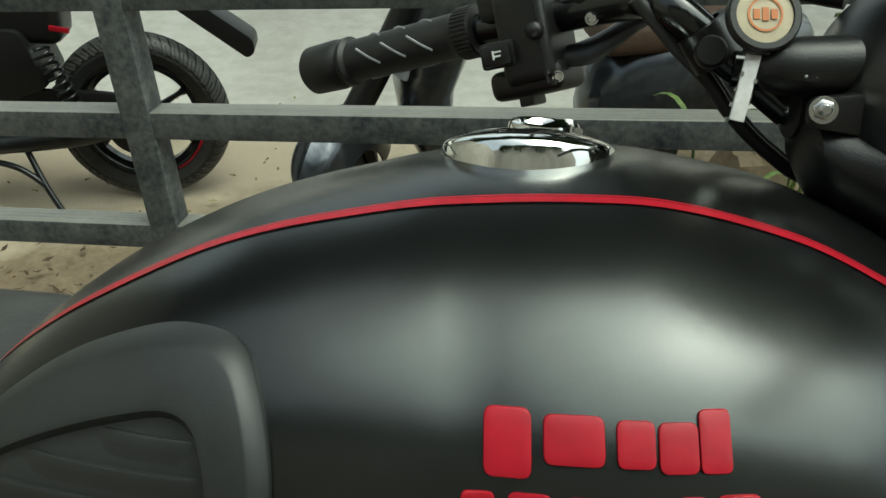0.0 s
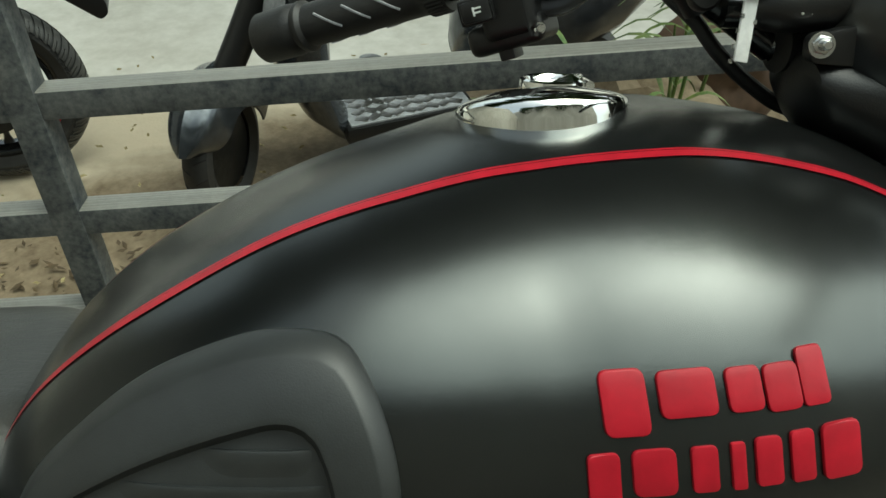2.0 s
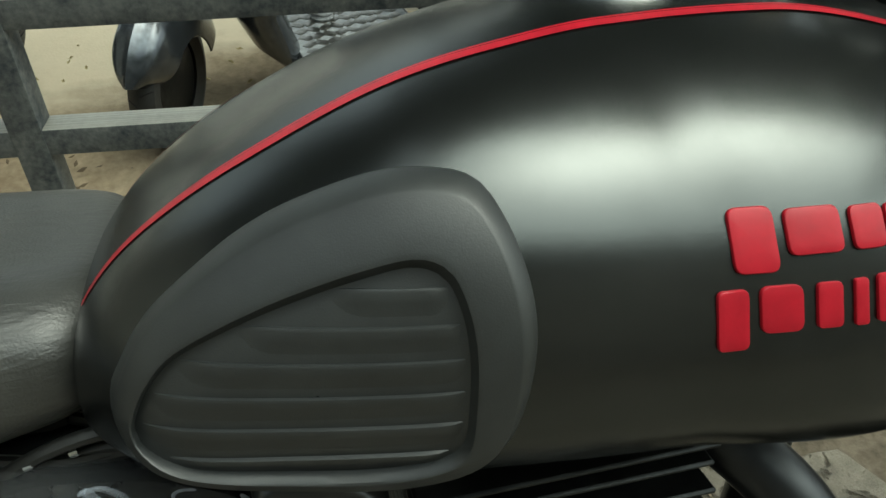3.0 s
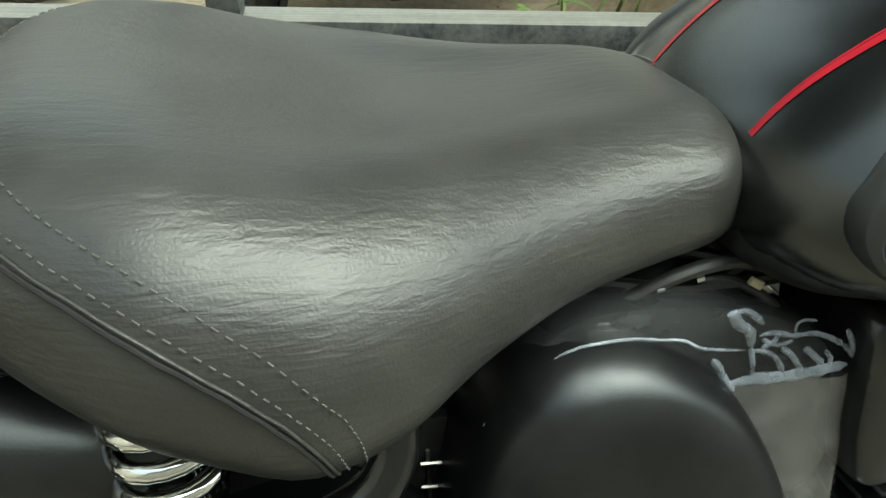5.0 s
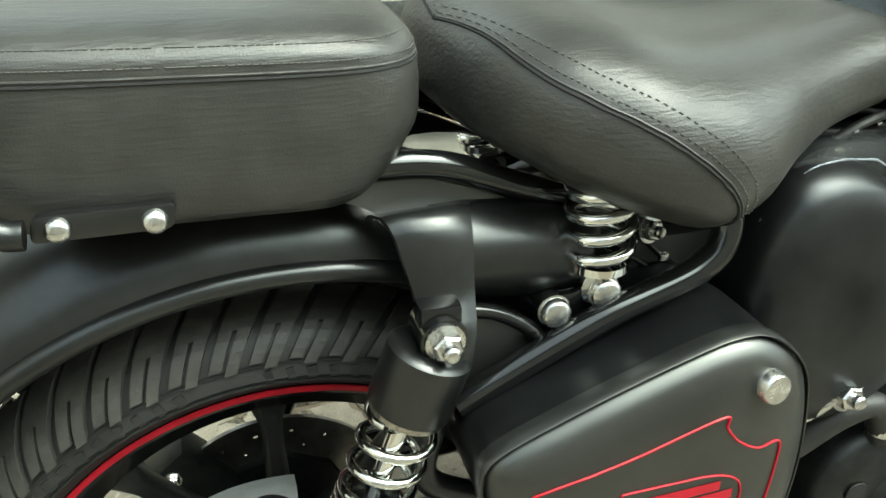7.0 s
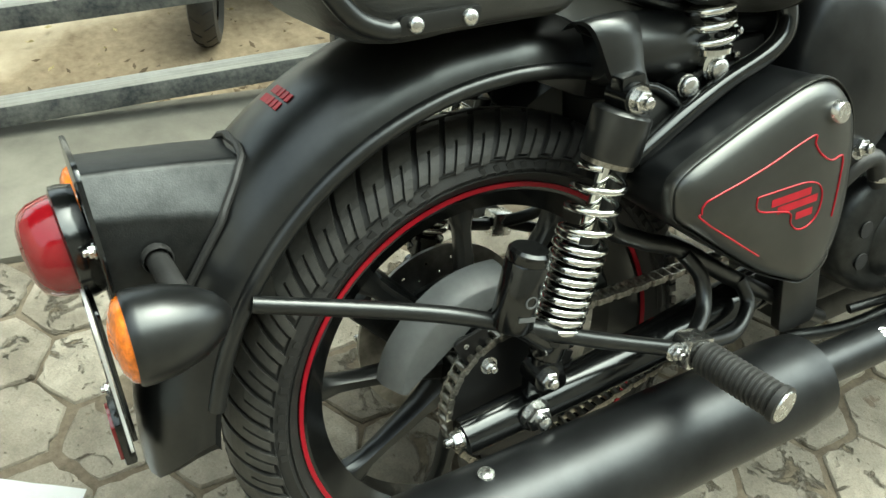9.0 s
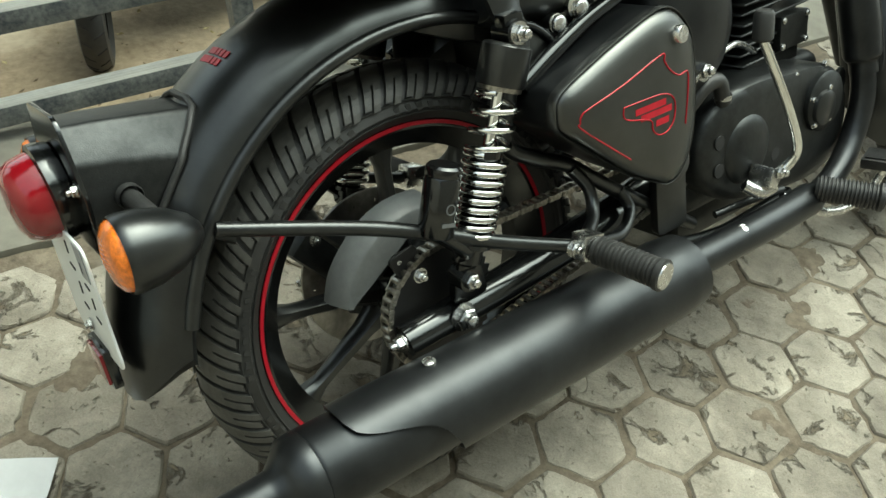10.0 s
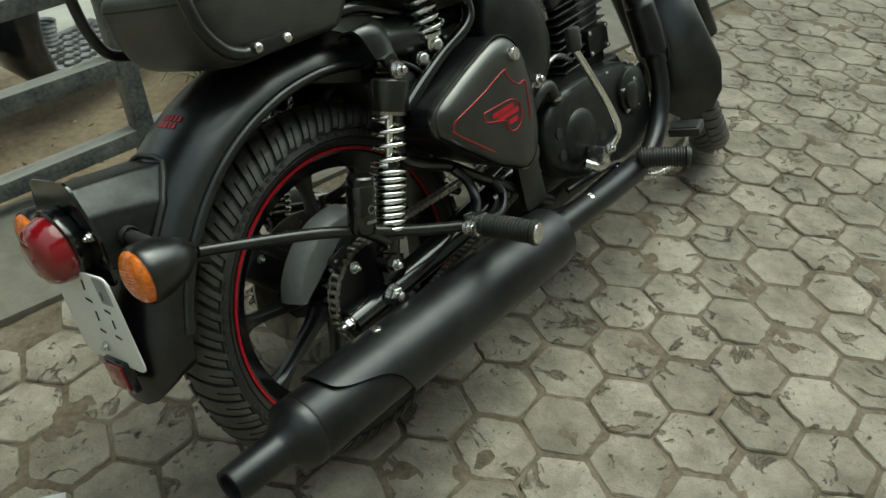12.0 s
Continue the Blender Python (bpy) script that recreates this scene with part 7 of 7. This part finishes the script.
leaves = []
random.seed(5)
for k in range(260):
    x = random.uniform(-2.2, 2.2)
    y = random.uniform(1.25, 3.6) - 0.1323 * x
    s = random.uniform(0.007, 0.02)
    m = Matrix.Translation((x, y, -0.615 + 0.01 * random.random())) @ pose(0, 0, 0, random.uniform(-18, 18), random.uniform(-18, 18), random.uniform(0, 360))
    pts = [(-s, 0, 0.004), (-s * 0.4, s * 0.34, 0.0), (s * 0.3, s * 0.36, 0.006), (s, 0, 0.002), (s * 0.3, -s * 0.36, 0.006), (-s * 0.4, -s * 0.34, 0.0), (0, 0, -0.002)]
    leaves.append(moved((pts, [(0, 1, 6), (1, 2, 6), (2, 3, 6), (3, 4, 6), (4, 5, 6), (5, 0, 6)]), m))
tagged(part("fallen_leaves", join(*leaves), M_LEAFY, smooth=False), "yellow and brown fallen leaves on the soil", "leaves", kind="stuff")
litter = []
random.seed(8)
for k in range(9000):
    x = random.uniform(-3.4, 1.4)
    y = 1.13 + abs(random.gauss(0, 0.42)) - 0.1323 * x
    s = random.uniform(0.008, 0.028)
    m = Matrix.Translation((x, y, -0.617 + 0.012 * random.random())) @ pose(0, 0, 0, random.uniform(-25, 25), random.uniform(-25, 25), random.uniform(0, 360))
    pts = [(-s, 0, 0.003), (0, s * 0.4, 0.0), (s, 0, 0.002), (0, -s * 0.4, 0.0)]
    litter.append(moved((pts, [(0, 1, 2, 3)]), m))
M_LITTER = mat("brown_leaf_litter", (0.045, 0.03, 0.016), 0.85, color2=(0.13, 0.09, 0.045), scale=9)
tagged(part("leaf_litter", join(*litter), M_LITTER, smooth=False), "brown dry leaf litter along the foot of the barrier", "leaves", kind="stuff")
paper = part("paper_sheet", sheet(-0.07, 0.07, -0.05, 0.05, 0.0, 12, 8, 0.004, 9), M_PAPER)
paper.matrix_world = Matrix.Translation((-0.575, 0.235, 0.012)) @ pose(0, 0, 0, 0, 0, -33)
tagged(paper, "white scrap of paper lying on the paving", "paper")


# unseen trees known from dark reflections, and added walls, both shaping the light
def tree(x, y, h, r, seed, lean=4.0, tall=1.0):
    top = new("tree")
    top.location = (x, y, -0.66)
    tagged(top, "tall leafy tree with a dense dark crown, unseen", "tree", "trees along the road")
    part("trunk", tube([(0.2, lean, 0), (0.15, lean * 0.9, h * 0.25), (0.0, lean * 0.4, h * 0.55), (0.1, 0, h * 0.8)], [0.2, 0.16, 0.12, 0.05], 14), M_BARK, top)
    random.seed(seed)
    for k in range(7):
        a = 2 * math.pi * k / 7 + random.random()
        part("limb", tube([(0.02, lean * 0.25, h * 0.6 + 0.05 * k), (math.cos(a) * r * 0.4, math.sin(a) * r * 0.4, h * 0.62), (math.cos(a) * r * 0.8, math.sin(a) * r * 0.8, h * 0.78)], [0.09, 0.06, 0.02], 8), M_BARK, top)
    verts, faces = [], []
    for k in range(int(1000 * r * r)):
        d = Vector((random.gauss(0, 1), random.gauss(0, 1), random.gauss(0, 0.75)))
        d = d.normalized() * (random.random() ** 0.45)
        lump = 1 + 0.4 * noise.noise(d * 2.2 + Vector((seed, 0, 0)))
        c = Vector((d.x * r * lump, d.y * r * lump, h * 0.76 + d.z * r * tall * lump))
        s = random.uniform(0.11, 0.25)
        t = Vector((random.gauss(0, 1), random.gauss(0, 1), random.gauss(0, 1))).normalized()
        u2 = t.orthogonal().normalized()
        v2 = t.cross(u2)
        b = len(verts)
        verts += [c - u2 * s, c + v2 * s * 0.45, c + u2 * s, c - v2 * s * 0.45]
        faces.append((b, b + 1, b + 2, b + 3))
    me = bpy.data.meshes.new("crown")
    me.from_pydata([tuple(v) for v in verts], [], faces)
    me.materials.append(M_LEAF)
    ob = new("crown", me)
    ob.parent = top
    ob["kind"] = "stuff"


M_LEAF = mat("dark_tree_leaf", (0.018, 0.036, 0.01), 0.7, color2=(0.036, 0.062, 0.016), scale=3, spec=0.1)
for tx, ty, th, tr, ts in ((-11.2, 8.6, 13.8, 4.2, 1), (-4.8, 8.4, 13.6, 4.3, 2), (1.6, 8.3, 13.4, 4.4, 3), (8.0, 8.4, 13.6, 4.3, 4), (14.4, 8.8, 14.0, 4.4, 5), (4.2, 9.0, 6.0, 2.3, 6), (6.2, 6.0, 12.4, 3.5, 9), (9.2, 5.2, 13.6, 3.7, 10)):
    tree(tx, ty, th, tr, ts)
# unseen row added behind the south wall to soften its edge in reflections
for tx, ty, th, tr, ts in ((-6.0, -8.6, 13.0, 3.0, 11), (-1.4, -8.9, 13.6, 3.1, 12), (3.0, -8.6, 13.2, 3.0, 13), (7.6, -8.8, 13.4, 3.0, 14)):
    tree(tx, ty, th, tr, ts, -1.5)
M_PLASTER = mat("stained_plaster", (0.3, 0.285, 0.25), 0.9, color2=(0.46, 0.44, 0.395), spec=0.1, scale=3, bump=0.2, bscale=60, big=0.6)
# added wall, never in view: cuts off low sky in the bike's reflections
wall = part("wall_south", block(30.0, 0.25, 9.0, 0.01, pose(0, -6.8, 4.4)), M_PLASTER)
tagged(wall, "plain stained plaster wall, unseen, added to shape reflections", "wall", kind="structure")

# added wall, out of view, that darkens what rear-facing surfaces reflect
side_wall = part("wall_west", block(0.25, 16.0, 7.0, 0.01, pose(-7.5, 1.1, 2.8)), M_PLASTER)
tagged(side_wall, "plain stained plaster wall, unseen, added to darken reflections", "wall", kind="structure")

# ---------------------------------------------------------------- hexagonal pavers
HS, HA = 0.152, radians(31)
HV1 = Vector((HS * math.cos(HA), HS * math.sin(HA)))
HV2 = Vector((HS * math.cos(HA + math.pi / 3), HS * math.sin(HA + math.pi / 3)))
HO = Vector((0.499, -0.342))


def paver_geo(seed, fine):
    random.seed(seed)
    R = HS / math.sqrt(3) - 0.0018
    corner = [R * random.uniform(0.965, 1.01) for _ in range(6)]
    pts = []
    per = 5 if fine else 1
    for k in range(6):
        a0, a1 = HA + math.pi / 6 + k * math.pi / 3, HA + math.pi / 6 + (k + 1) * math.pi / 3
        p, q = Vector((math.cos(a0), math.sin(a0))) * corner[k], Vector((math.cos(a1), math.sin(a1))) * corner[(k + 1) % 6]
        for j in range(per):
            t = j / per
            w = p.lerp(q, t)
            pts.append(w * (1 + (random.uniform(-0.03, 0.008) - (random.uniform(0.03, 0.09) if random.random() < 0.14 else 0.0) if j else -0.03)) if fine else w)
    rows = [[(p.x, p.y, -0.045) for p in pts], [(p.x, p.y, -0.009) for p in pts], [(p.x * 0.988, p.y * 0.988, -0.0028 - random.uniform(0, 0.002)) for p in pts], [(p.x * 0.95, p.y * 0.95, random.uniform(-0.001, 0.0005)) for p in pts]]
    if not fine:
        rows = rows[1:]
    v, f = rings(rows, caps=False)
    n = len(pts)
    v.append((0, 0, 0.0))
    b = len(rows) * n - n
    f += [(b + i, b + (i + 1) % n, len(v) - 1) for i in range(n)]
    return v, f


paving = new("paving")
tagged(paving, "worn hexagonal cement pavers with sandy joints", "pavement", kind="structure")
shapes = []
for k in range(10):
    ob = part("paver", paver_geo(100 + k, True), M_PAVER, paving, smooth=False)
    shapes.append(ob.data)
    bpy.data.objects.remove(ob)
rest = []
random.seed(21)
near_count = 0
for i in range(-60, 61):
    for j in range(-60, 61):
        p = HO + HV1 * i + HV2 * j
        edge = 0.69 - 0.1323 * p.x
        if not (-3.0 < p.x < 7.0 and -3.6 < p.y < edge - HS * 0.4):
            continue
        jit = Vector((random.uniform(-0.004, 0.004), random.uniform(-0.004, 0.004)))
        z = random.uniform(-0.003, 0.0012)
        tilt = pose(0, 0, 0, random.uniform(-0.8, 0.8), random.uniform(-0.8, 0.8), random.choice((0, 60, 120, 180, 240, 300)))
        m = Matrix.Translation((p.x + jit.x, p.y + jit.y, z)) @ tilt
        if -0.75 < p.x < 1.75 and -1.35 < p.y < 0.75 and near_count < 300:
            ob = new("paver", shapes[random.randrange(10)])
            ob.parent = paving
            ob.matrix_basis = m
            near_count += 1
        else:
            rest.append(moved(paver_geo(random.randrange(40), True), m))
far = join(*rest)
me = bpy.data.meshes.new("paver_field")
me.from_pydata(far[0], [], far[1])
me.materials.append(M_PAVER)
ob = new("paver_field", me)
ob.parent = paving
ob["kind"] = "stuff"
